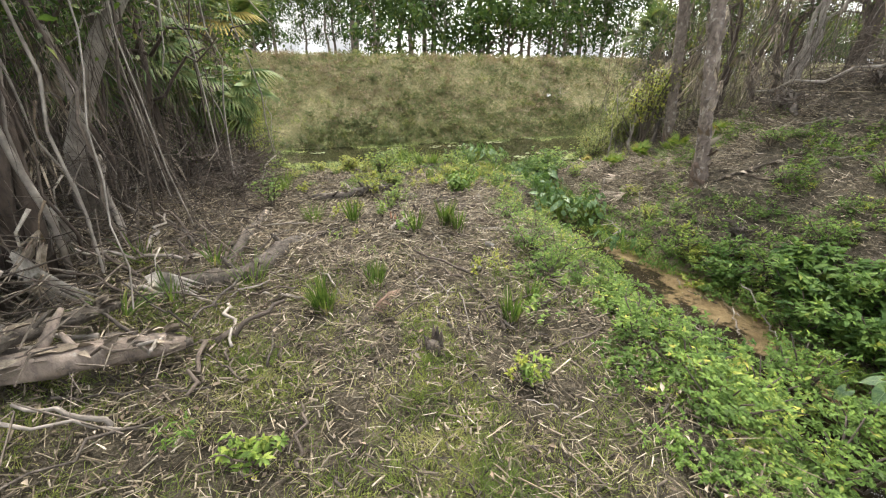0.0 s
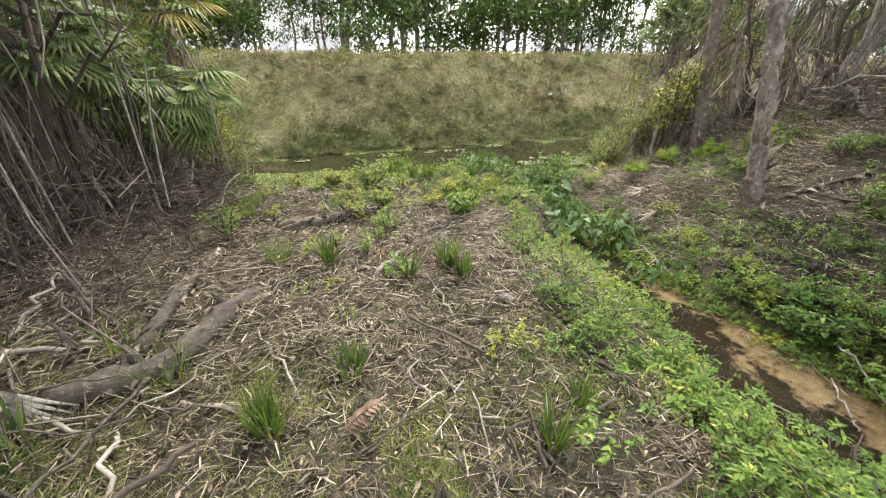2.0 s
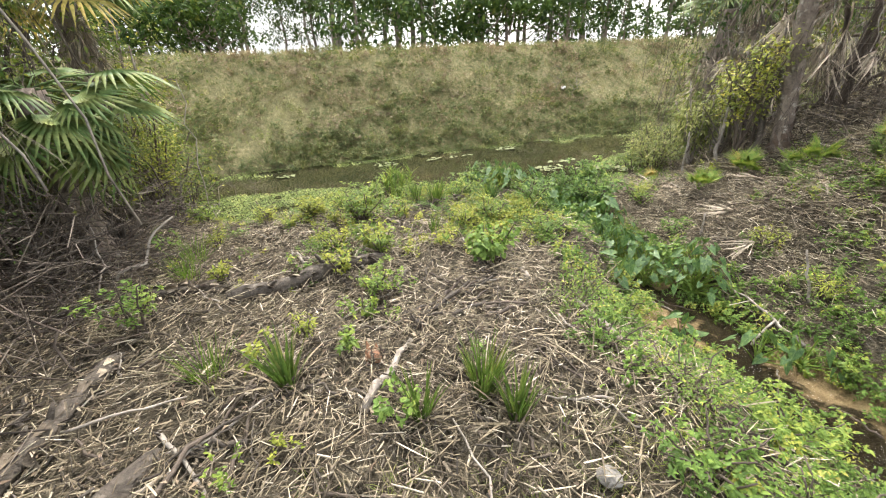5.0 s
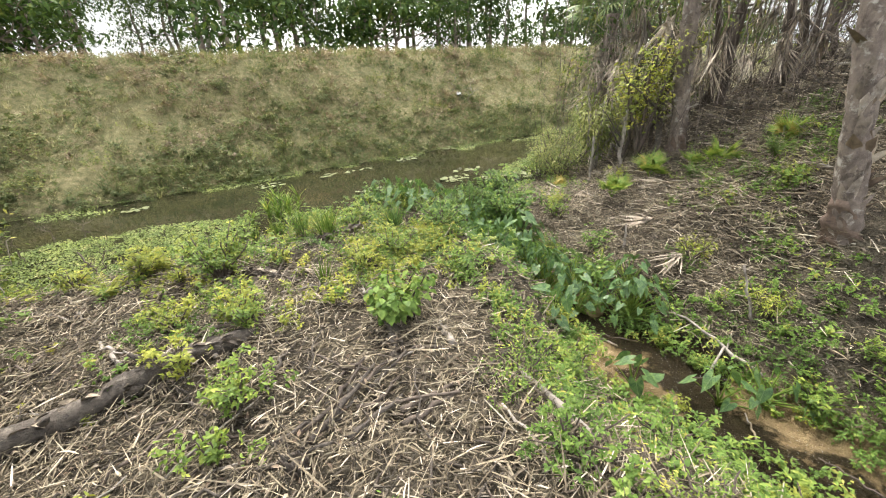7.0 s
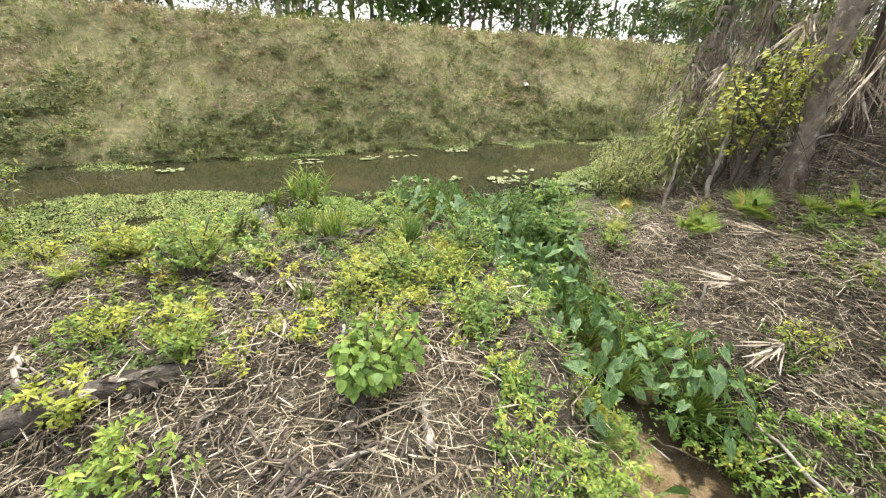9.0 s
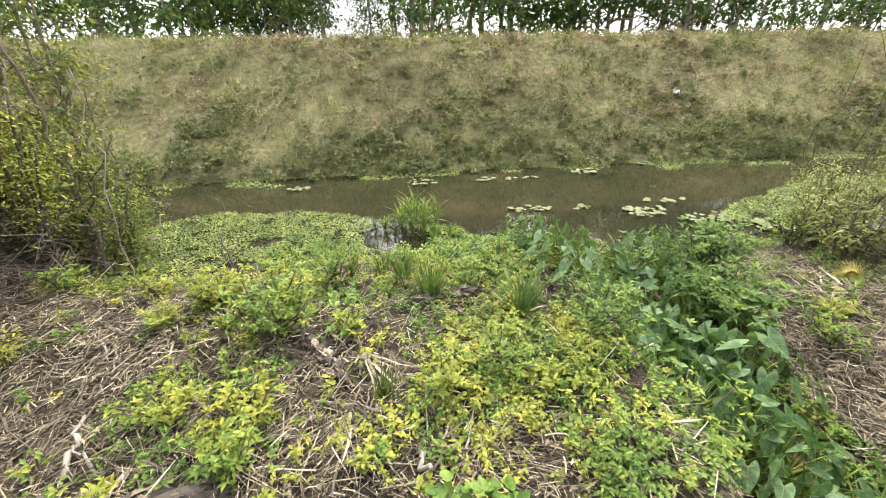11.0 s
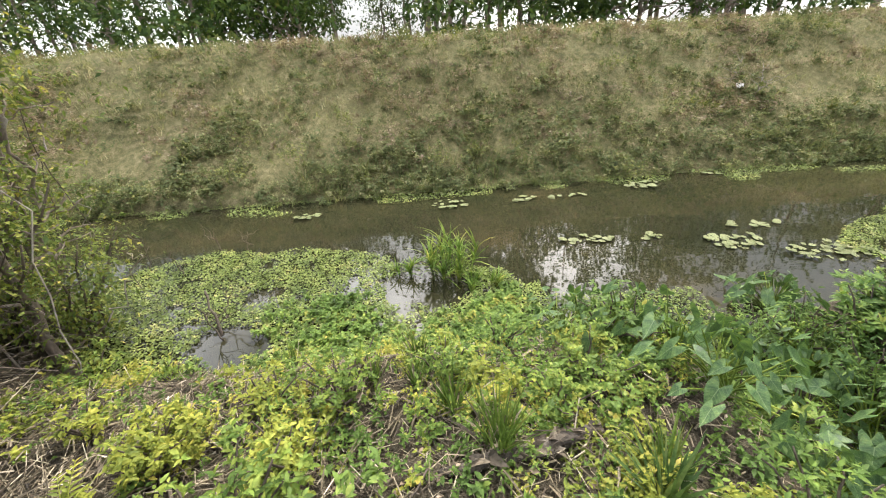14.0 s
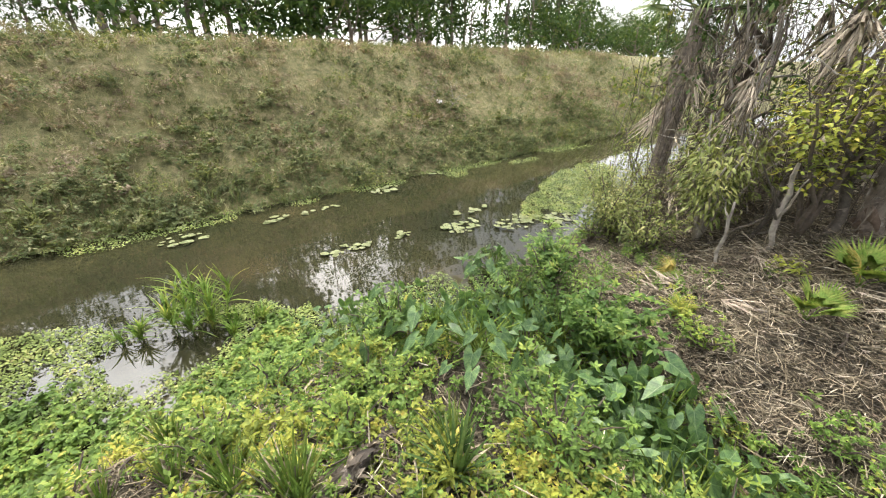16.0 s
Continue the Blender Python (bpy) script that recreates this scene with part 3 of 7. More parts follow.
def cover(name, clumps, x, y, r, smin, smax, mat, label, category, lift=0.0, tilt=0.12):
    z = land(x, y) + lift
    pick = r.integers(0, len(clumps), len(x))
    geos = []
    for k, geo in enumerate(clumps):
        m = pick == k
        q = int(m.sum())
        if q:
            geos.append(scatter(geo, np.stack([x[m], y[m], z[m]], 1), turns(r.uniform(0, 6.28, q), r.normal(0, tilt, q), r.normal(0, tilt, q)), r.uniform(smin, smax, q)))
    return stuff(name, join(*geos), mat, label, category)


# straw and broken stems over the flat and the right bank
def litter_here(x, y):
    d = x - brook_x(y)
    flat = (d < -0.55) * np.where(d < -1.5, 1.0, 0.45) * np.where(y < 6.6, 1.0, np.where(x < -2.4, 0.95, 0.6))
    bank = (d > 0.55) * (y < 9.2) * np.where(y > 4.2, 1.0, 0.4)
    return (flat + bank) * (land(x, y) > 0.12)


x, y, r = spread(88000, -7.5, 4.5, -0.5, 9.6, lambda x, y: litter_here(x, y) * np.where(x < brook_x(y), 0.85 + 0.15 * ease((y - 2.4) / 1.4), 1.0), 11)
n = len(x)
ln = 0.04 + 0.36 * r.beta(1.1, 4.5, n)
stuff("straw_litter", scatter(STRAW, np.stack([x, y, land(x, y) + r.uniform(0.0, 0.07, n)], 1), turns(r.uniform(0, 6.28, n), r.normal(0, 0.2, n), r.uniform(0, 6, n)),
      np.stack([(0.003 + 0.01 * r.beta(1.2, 5, n)) * (0.55 + 0.45 * ease((y - 2.2) / 1.6)), ln * (0.7 + 0.3 * ease((y - 2.2) / 1.6)), r.uniform(0.003, 0.008, n)], 1)), M_STRAW, "dry tan straw and broken reed stems on soil", "litter")



def strip_shape(curl, twist):
    """A dry flat leaf of length 1 along +y: a narrow ribbon that curls and twists."""
    v, f = [], []
    for t, w in ((0, 0.35), (0.25, 0.5), (0.5, 0.48), (0.75, 0.33), (1, 0.06)):
        z, a = curl * math.sin(3.0 * t), twist * t
        v += [(-w * math.cos(a), t, z - w * math.sin(a) * 0.5), (w * math.cos(a), t, z + w * math.sin(a) * 0.5)]
    for i in range(4):
        k = 2 * i
        f += [(k, k + 1, k + 3), (k, k + 3, k + 2)]
    return np.array(v, float), np.array(f)


geos = []
for k, (curl, twist) in enumerate(((0.5, 0.4), (1.1, -0.6), (-0.4, 1.0))):
    x, y, r = spread(26000, -7.0, 4.0, -0.5, 9.2, lambda x, y: litter_here(x, y) * (0.42 + 0.58 * (patches(x, y, 0.6, 33) > 0.45)) * np.where(x > brook_x(y), 1.0, 0.4 + 0.6 * ease((y - 2.4) / 1.2)), 111 + k)
    n = len(x)
    main = patches(x, y, 1.4, 35) * 6.28
    w = (0.003 + 0.017 * r.beta(1.0, 5.5, n)) * (0.6 + 0.4 * ease((y - 2.2) / 1.4))
    ln = 0.03 + 0.42 * r.beta(0.9, 3.8, n)
    geos.append(scatter(strip_shape(curl, twist), np.stack([x, y, land(x, y) + r.uniform(0.01, 0.1, n)], 1), turns(main + r.normal(0, 0.9, n), r.normal(0, 0.2, n), r.normal(0, 0.6, n)), np.stack([w, ln, w], 1)))
x, y, r = spread(30000, 1.0, 3.9, 4.0, 9.2, lambda x, y: 0.25 + 0.75 * (patches(x, y, 0.6, 38) > 0.4), 118)
n = len(x)
w = 0.003 + 0.009 * r.beta(1.3, 4, n)
geos.append(scatter(strip_shape(0.6, 0.4), np.stack([x, y, land(x, y) + r.uniform(0.01, 0.09, n)], 1), turns(r.uniform(0, 6.28, n), r.normal(0, 0.25, n), r.normal(0, 0.6, n)), np.stack([w, 0.04 + 0.36 * r.beta(1.1, 3.6, n), w], 1)))
stuff("dry_leaf_litter", join(*geos), M_STRAW, "flat bleached dry reed leaves over the ground", "litter")


x, y, r = spread(26000, -7.5, 4.5, -0.5, 9.6, lambda x, y: litter_here(x, y) * (0.35 + 0.65 * (patches(x, y, 0.5, 36) > 0.4)) + 0.5 * (x > brook_x(y) + 0.55) * (y < 4.2), 115)
n = len(x)
stuff("bark_chips", scatter(STRAW, np.stack([x, y, land(x, y) + r.uniform(0.0, 0.07, n)], 1), turns(r.uniform(0, 6.28, n), r.normal(0, 0.3, n), r.uniform(0, 6, n)),
      np.stack([0.008 + 0.03 * r.beta(1.3, 5, n), 0.025 + 0.13 * r.beta(1.2, 4, n), r.uniform(0.004, 0.014, n)], 1)), M_CHIP, "brown bark chips and broken wood over the soil", "litter")
x, y, r = spread(15000, -7.5, 4.5, -0.5, 9.6, lambda x, y: litter_here(x, y) * (0.3 + 0.7 * (patches(x, y, 0.7, 37) > 0.5)), 116)
n = len(x)
stuff("fallen_leaves", scatter(leaf_shape(0.5, 0.35, 0.3, 1), np.stack([x, y, land(x, y) + r.uniform(0.02, 0.1, n)], 1), turns(r.uniform(0, 6.28, n), r.normal(0, 0.45, n), r.normal(0, 0.6, n)), 0.02 + 0.055 * r.beta(1.3, 4, n)),
      M_DEADLEAF, "curled brown fallen leaves over straw", "litter")


x, y, r = spread(34000, -12, 10, -4, 10, lambda x, y: 1.0 * ((x < -6.8) | (x > 3.8) | (y < 0)) * (land(x, y) > 0.1) * (np.abs(x - brook_x(y)) > 0.6), 117)
n = len(x)
stuff("forest_litter", join(scatter(STRAW, np.stack([x, y, land(x, y) + r.uniform(0.0, 0.05, n)], 1)[::2], turns(r.uniform(0, 6.28, n), r.normal(0, 0.2, n), r.uniform(0, 6, n))[::2], np.stack([r.uniform(0.005, 0.018, n), r.uniform(0.08, 0.45, n), r.uniform(0.004, 0.012, n)], 1)[::2]),
      scatter(leaf_shape(0.5, 0.35, 0.3, 1), np.stack([x, y, land(x, y) + r.uniform(0.02, 0.08, n)], 1)[1::2], turns(r.uniform(0, 6.28, n), r.normal(0, 0.4, n), r.normal(0, 0.5, n))[1::2], r.uniform(0.05, 0.14, n)[1::2])), M_STRAW, "dead leaves and twigs on the soil under trees", "litter")


# green weeds along the brook and towards the water
def taro_reach(y):
    return np.interp(y, [5.6, 6.2, 7, 8, 9, 10.2], [0.0, 0.34, 0.5, 0.75, 1.15, 1.45])


def weeds_here(x, y):
    d = x - brook_x(y) + brook_w(y)
    k, k2 = patches(x, y, 0.7, 5), patches(x, y, 0.33, 6)
    d = np.where((y > 5.6) & (x < brook_x(y) + 0.4), np.minimum(d, 0.0), d)
    left = np.where(d < -0.6, 0.15 + 0.85 * (patches(x, y, 0.42, 7) > 0.46), 1.0) * (d < np.where(y < 3.3, -0.16, 0.02) + 0.21 * k2) * ease((d + np.interp(y, [1, 2.5, 5.2, 6], [1.6, 1.8, 1.6, 1.35]) + 0.9 * (k - 0.5)) / 0.4) * (0.3 + 0.7 * (k2 > 0.3)) * (y < 7)
    shore = (d < 0.15) * ease((y - 6.2) / 1.0) * (x > -5) * np.where(x > -2.2, 0.42 + 0.5 * (k > 0.42), 0.1 + 0.38 * (k > 0.48)) * np.where((x < -1.5) & (((x + 2.35) / 0.5) ** 2 + ((y - 7.1) / 0.6) ** 2 < 1) | (x < -3.9) & (y < 8.4), 0.15, 1.0)
    e = x - brook_x(y) - brook_w(y)
    right = (e > -0.14 - 0.1 * (k2 > 0.5)) * ((e < 0.5) * 0.95 + (k > np.where(y > 5.5, 0.6, 0.45)) * np.where(y > 5.5, 0.5, 0.7) * (k2 > 0.3) + 0.6 * (y > 8.4) * (e < 1.1)) * (y < 9.9)
    return np.clip(left + shore + right, 0, 1) * (land(x, y) > 0.0) * np.where(np.abs(x - brook_x(y) + 0.1) < taro_reach(y), np.where(y > 8, 0.75, 0.6), 1.0)


clumps = [weed_clump(s, 80, 0.13, 0.12, 0.031, TINY) for s in range(4)] + [weed_clump(s, 62, 0.12, 0.17, 0.041, TINYLONG) for s in range(4, 7)] + [weed_clump(7, 20, 0.1, 0.09, 0.055, SMALLLEAF)]
x, y, r = spread(11500, -5.5, 4.0, -0.5, 10.0, weeds_here, 21)
cover("weed_cover", clumps, x, y, r, 0.55, 1.15, M_WEED, "bright green leafy weeds beside the brook", "weeds")


def bare_here(x, y):
    return (((x + 2.3) / 0.45) ** 2 + ((y - 7.5) / 0.8) ** 2 < 1) | (((x + 4.3) / 0.75) ** 2 + ((y - 7.7) / 0.7) ** 2 < 1) | ((x < -3.9) & (y < 8.4)) | (((x + 3.6) / 0.5) ** 2 + ((y - 6.6) / 0.3) ** 2 < 1)


def yellow_here(x, y):
    d = x - brook_x(y)
    k = patches(x, y, 0.6, 9)
    return (d < -0.9) * (x > -5.3) * ease((y - 5.9) / 1.2) * np.where(k > 0.46, 0.95, np.where(k > 0.34, 0.3, 0.03)) * np.where(bare_here(x, y), 0.12, 1.0) * np.where((x < -2.6) & (y < 9.2) | (x < -2.3) & (y < 8.0), 0.26, 0.85) * (land(x, y) > 0.0)


x, y, r = spread(4300, -5.4, 0.2, 5.5, 10.0, yellow_here, 22)
cover("yellow_weed_cover", clumps, x, y, r, 0.55, 1.2, M_YELLOW, "yellow-green leafy weeds near the water", "weeds")

# larger weeds that stand out one by one
WEEDS = [(mesh_of("weed", *weed_clump(80 + k, 90, 0.13, 0.28, z * 0.58, sh), m), w) for k, (z, sh, m, w) in enumerate([
    (0.06, LEAF, M_LIGHT, "fresh green leafy weed"), (0.07, LONGLEAF, M_YELLOW, "yellow-green narrow-leaved weed"), (0.08, LEAF, M_YELLOW, "pale yellow-green weed"),
    (0.075, LONGLEAF, M_WEED, "bright green narrow-leaved weed"), (0.09, LEAF, M_BROAD, "broad-leaved pale green weed")])]
x, y, r = spread(720, -5.2, 3.2, 0.6, 9.7, lambda x, y: np.clip(0.55 * weeds_here(x, y) + 0.75 * yellow_here(x, y) + 0.06 * litter_here(x, y), 0, 1), 26)
for i in range(len(x)):
    me, word = WEEDS[int(r.integers(1, 3)) if yellow_here(x[i], y[i]) > 0.5 else int(r.integers(0, 5))]
    k = r.uniform(0.6, 1.25)
    ob = new("weed")
    leafy = new("foliage", me)
    leafy.parent = ob
    ob.matrix_basis = Matrix.Translation((x[i], y[i], float(land(x[i], y[i])) - 0.01)) @ Euler((r.normal(0, 0.1), r.normal(0, 0.1), r.uniform(0, 6.28))).to_matrix().to_4x4() @ Matrix.Diagonal((k, k, k, 1))
    tagged(ob, word + (" among litter" if x[i] < brook_x(y[i]) - 1.6 else " beside the brook" if y[i] < 7 else " near the water"), "weed", "single weeds")

# short green grass mixed into the litter
def blades_clump(seed, blades, radius, high, lean, width=1.0, shape=None):
    r = np.random.default_rng(seed)
    a = r.uniform(0, 6.28, blades)
    rad = radius * np.sqrt(r.uniform(0, 1, blades))
    p = np.stack([np.cos(a) * rad, np.sin(a) * rad, np.zeros(blades)], 1)
    h = high * r.uniform(0.5, 1.0, blades)
    return scatter(BLADE if shape is None else shape, p, turns(a - 1.57 + r.normal(0, 0.5, blades), -np.abs(r.normal(0, lean, blades)), r.normal(0, 0.15, blades)), np.stack([h * 0 + width * 0.4, h, h], 1))


tufts = [blades_clump(s, 16, 0.07, 0.17, 0.75, 0.32, LIGHTBLADE) for s in range(40, 44)]
x, y, r = spread(15000, -6, -0.8, 0.0, 6.0, lambda x, y: (x - brook_x(y) < -0.6) * np.where(patches(x, y, 0.6, 12) > 0.45, 0.85, 0.2) * ease((4.2 - y) / 2.2) * np.where(x > -3.3, 0.4, 1.0), 23)
cover("short_grass", tufts, x, y, r, 0.4, 0.95, M_FINE, "short olive grass among the litter", "grass")

# the levee: thin dry grass and low scrub above, denser green scrub down to the water and over its edge
def levee_green(x, y):
    return ease((17.0 - y + (patches(x, y, 1.7, 14) - 0.5) * 3.2) / 1.3)


def levee_pink(x, y):
    return (patches(x, y, 1.5, 47) > 0.52) * ease((y - 15.6) / 0.8)


tufts = [blades_clump(s, 9, 0.12, 0.3, 0.6, 1.3, LIGHTBLADE) for s in range(50, 54)]
x, y, r = spread(6400, -17, 23, 14.9, 20.8, lambda x, y: 0.25 + 0.75 * ease((y - 16) / 1.4), 24)
cover("levee_grass", tufts, x, y, r, 0.45, 1.1, M_LEVEE, "dry olive and tan grass on the levee", "grass")
clumps_l = [weed_clump(s, 52, 0.2, 0.26, 0.07, TINY) for s in range(60, 63)] + [weed_clump(63, 52, 0.2, 0.34, 0.085, TINYLONG)]
x, y, r = spread(6600, -17, 23, 14.62, 20.2, lambda x, y: np.clip(0.95 * levee_green(x, y) + 0.3 * (patches(x, y, 0.9, 41) > 0.42), 0, 1), 25)
cover("levee_weeds", clumps_l, x, y, r, 0.55, 1.25, M_LWEED, "grey-green weeds and brambles over the levee's slope", "weeds")
x, y, r = spread(2600, -17, 23, 15.2, 20.0, lambda x, y: 0.85 * levee_pink(x, y) + 0.1, 29)
cover("levee_dry_weeds", clumps_l, x, y, r, 0.5, 1.1, M_PINK, "withered pinkish-tan weeds on the levee", "weeds")
tufts = [blades_clump(s, 10, 0.1, 0.42, 0.5, 1.3, LIGHTBLADE) for s in range(55, 58)]
x, y, r = spread(1500, -17, 23, 14.62, 15.6, lambda x, y: 0.7 * (patches(x, y, 0.9, 42) > 0.5), 27)
cover("levee_sedge", tufts, x, y, r, 0.6, 1.2, M_LWEED, "dull green sedge at the levee's waterline", "grass")
BRAMBLES = [mesh_of("bramble", *weed_clump(90 + k, 230, 0.42, 0.6, 0.075, TINY if k else TINYLONG), m) for k, m in enumerate((M_LWEED, M_LWEED, M_LBUSH))]
RUSSET = mesh_of("dry_weed", *weed_clump(95, 190, 0.4, 0.45, 0.075, TINYLONG), M_PINK)
x, y, r = spread(330, -16, 22, 14.7, 19.4, lambda x, y: np.where(y < 16.6, 1.0, 0.45), 28)
for i in range(len(x)):
    dry = y[i] > 15.6 and r.uniform() < 0.3 + 0.4 * float(levee_pink(x[i], y[i]))
    k = r.uniform(0.5, 1.15)
    ob = new("dry_weed" if dry else "bramble")
    leafy = new("foliage", RUSSET if dry else BRAMBLES[int(r.integers(0, 3))])
    leafy.parent = ob
    ob.matrix_basis = Matrix.Translation((x[i], y[i], float(land(x[i], y[i])) - 0.03)) @ Euler((r.normal(0.15, 0.1), r.normal(0, 0.1), r.uniform(0, 6.28))).to_matrix().to_4x4() @ Matrix.Diagonal((k, k, k, 1))
    tagged(ob, "withered pinkish-brown weed on the levee" if dry else "leafy grey-green bramble on the levee", "weed" if dry else "bush", "brambles on the levee")

# ---- floating weed on the canal ----
def mat_holes(x, y):
    return (patches(x, y, 0.22, 44) < 0.14) | (patches(x, y, 0.7, 45) < 0.06) | ((patches(x, y, 0.3, 46) < 0.36) & (((x + 2.45) / 0.7) ** 2 + ((y - 10.4) / 0.5) ** 2 < 1))


def disc_shape(n=9, notch=0.35):
    v = [(0, 0, 0)] + [(math.cos(t), math.sin(t), 0.03 * math.sin(3 * t)) for t in np.linspace(notch, 6.283 - notch, n)]
    return np.array(v, float), np.array([(0, i, i + 1) for i in range(1, n)])


def mat_here(x, y):
    edge = np.interp(x, [-7.2, -6.4, -5.4, -3.2, -2.6, -2.3, -1.5, -1.0, -0.8], [10.6, 12.0, 12.5, 12.2, 11.9, 11.2, 11.5, 11.3, 10.8])
    left = (x > -7) & (x < -0.6) & (y < edge + 0.3 * (patches(x, y, 0.5, 15) - 0.5)) & (y > 9.4)
    gap = ((x + 4.2) / 0.5) ** 2 + ((y - 10.08) / 0.36) ** 2 < 1 + (patches(x, y, 0.2, 16) - 0.5) * 2.0
    gap = gap | (((x + 2.1) / 0.55) ** 2 + ((y - 11.0) / 0.42) ** 2 < 1 + (patches(x, y, 0.25, 20) - 0.5) * 1.6) | (((x + 4.25) / 0.26) ** 2 + ((y - 11.16) / 0.14) ** 2 < 1 + (patches(x, y, 0.15, 21) - 0.5) * 1.6)
    right = ((x - 6.8) / 2.6) ** 2 + ((y - 11.7 - 0.25 * (x - 6.8)) / 0.75) ** 2 < 1 + (patches(x, y, 0.5, 17) - 0.5)
    shore = (y < 10.45 + 0.5 * (patches(x, y, 0.8, 19) - 0.5)) & (x > -2.8) & (x < 1.2)
    edgefar = (y > 14.62 - 0.75 * ease((patches(x, y * 2, 0.8, 18) - 0.42) / 0.4)) & (y < 14.9)
    return np.where(right | (left & ~gap), np.where(mat_holes(x, y), 0.05, 1.0), np.where(shore, 0.6, np.where(edgefar, 0.42, 0.0)))


x, y, r = spread(430000, -12, 12, 9.4, 15.1, mat_here, 31)
k = (land(x, y) < 0.04)
x, y = x[k], y[k]
n = len(x)
stuff("floating_weed", scatter(leaf_shape(0.85, 0.1, 0.1, 1), np.stack([x, y, 0.01 + r.uniform(0, 0.05, n)], 1), turns(r.uniform(0, 6.28, n), r.normal(0.2, 0.35, n), r.normal(0, 0.35, n)), 0.014 + 0.034 * r.beta(1.4, 2.2, n)),
      M_MAT, "mat of small pale green floating leaves on the canal", "water weed")
x, y, r = spread(900, -4.6, -0.9, 9.5, 11.0, lambda x, y: (mat_here(x, y) > 0.5) * ease((10.9 - y + 1.2 * (patches(x, y, 0.8, 48) - 0.5)) / 0.7) * (0.3 + 0.7 * ease((x + 3.9) / 0.8)), 34)
k = land(x, y) < 0.04
x, y = x[k], y[k]
water_weeds = [weed_clump(s, 46, 0.13, 0.13, 0.055, LEAF) for s in range(8, 11)]
stuff("water_weed", join(*[scatter(g, np.stack([x, y, 0 * x], 1)[j::3], turns(r.uniform(0, 6.28, len(x)), r.normal(0, 0.1, len(x)), r.normal(0, 0.1, len(x)))[j::3], r.uniform(0.6, 1.2, len(x))[j::3]) for j, g in enumerate(water_weeds)]),
      M_WEED, "mid-green leafy weeds standing in floating weed", "water weed")
# ---- plants ----


def thing(name, at, label, category, group=""):
    ob = new(name)
    ob.location = at
    ob.empty_display_size = 0.1
    return tagged(ob, label, category, group)


def on_land(x, y, up=0.0):
    return (x, y, float(land(x, y)) + up)


def bush(name, at, radius, high, leaf_len, leaves, mat, shape, seed, label, stems=6, droop=0.35, wood=None):
    """A leafy shrub: bent stems from one root, leaves along their upper parts."""
    r = np.random.default_rng(seed)
    top = thing(name, at, label, "bush")
    if name in ("yellow_green_bush", "large_green_bush"):
        radius, high = radius * 0.82, high * 0.92
    whorl = 7 if name in ("yellow_green_bush", "large_green_bush", "green_bush") and shape is LEAF else 1
    leaf_len, leaves = leaf_len * (0.72 if whorl > 1 else 0.58), int(leaves * (1.9 if whorl > 1 else 2.3)) // whorl
    pts, outs = [], []
    for i in range(stems):
        a, q = 6.28 * (i + r.uniform(0, 0.8)) / stems, radius * r.uniform(0.35, 0.95)
        tip = np.array([math.cos(a) * q, math.sin(a) * q, high * r.uniform(0.65, 1.0)])
        line = wander((r.normal(0, 0.02), r.normal(0, 0.02), -0.03), tip, 7, radius * 0.06, r)
        line[:, :2] *= np.linspace(0.3, 1, 7)[:, None] ** 0.6
        part("stem", tube(line, np.linspace(0.012, 0.004, 7) * (0.6 + high), 5), wood or M_TWIG, top)
        pts.append(line)
    s, t = r.integers(0, stems, leaves), r.uniform(0.3, 1.0, leaves) ** 0.7
    lines = np.stack(pts)
    k = t * 5.999
    i0 = k.astype(int)
    p = lines[s, i0] * (1 - (k - i0))[:, None] + lines[s, i0 + 1] * (k - i0)[:, None]
    away = r.normal(0, 1, (leaves, 3))
    away /= np.linalg.norm(away, axis=1, keepdims=True)
    p = p + away * (radius * 0.42 * r.uniform(0.15, 1, leaves) ** 0.6 * (1.1 - 0.35 * t))[:, None]
    p[:, 2] = np.maximum(p[:, 2], 0.03)
    yaw = np.arctan2(p[:, 1] + away[:, 1] * 0.3, p[:, 0] + away[:, 0] * 0.3) - 1.57 + r.normal(0, 0.6, leaves)
    if whorl > 1:
        n = leaves * whorl
        p, yaw = np.repeat(p, whorl, 0) + r.normal(0, 0.006, (n, 3)), np.repeat(yaw, whorl) + np.tile(np.arange(whorl) * 6.283 / whorl, leaves) + r.normal(0, 0.25, n)
        tilt, roll = np.repeat(r.normal(0, 0.25, leaves), whorl) + r.normal(0.3, 0.3, n), r.normal(0, 0.3, n)
        part("foliage", scatter(WHORLLEAF, p, turns(yaw, tilt, roll), leaf_len * r.uniform(0.6, 1.2, n)), mat, top)
    else:
        part("foliage", scatter(shape, p, turns(yaw, r.normal(-droop + 0.3, 0.4, leaves), r.normal(0, 0.35, leaves)), leaf_len * r.uniform(0.6, 1.2, leaves)), mat, top)
    return top


def reed_tuft(name, at, high, radius, blades, lean, seed, label, mat=None, dry=0.25, width=1.0):
    """A clump of narrow upright blades, some of them dead."""
    top = thing(name, at, label, "reed tuft", "reed tufts on the flat")
    part("foliage", blades_clump(seed, int(blades * (1 - dry)), radius, high, lean * 0.7, width, REEDBLADE), mat or M_REED, top)
    if dry:
        part("dry_foliage", blades_clump(seed + 500, max(4, int(blades * dry)), radius * 1.2, high * 0.8, lean * 2.0, width), M_STRAW, top, "dead tan blades")
    return top


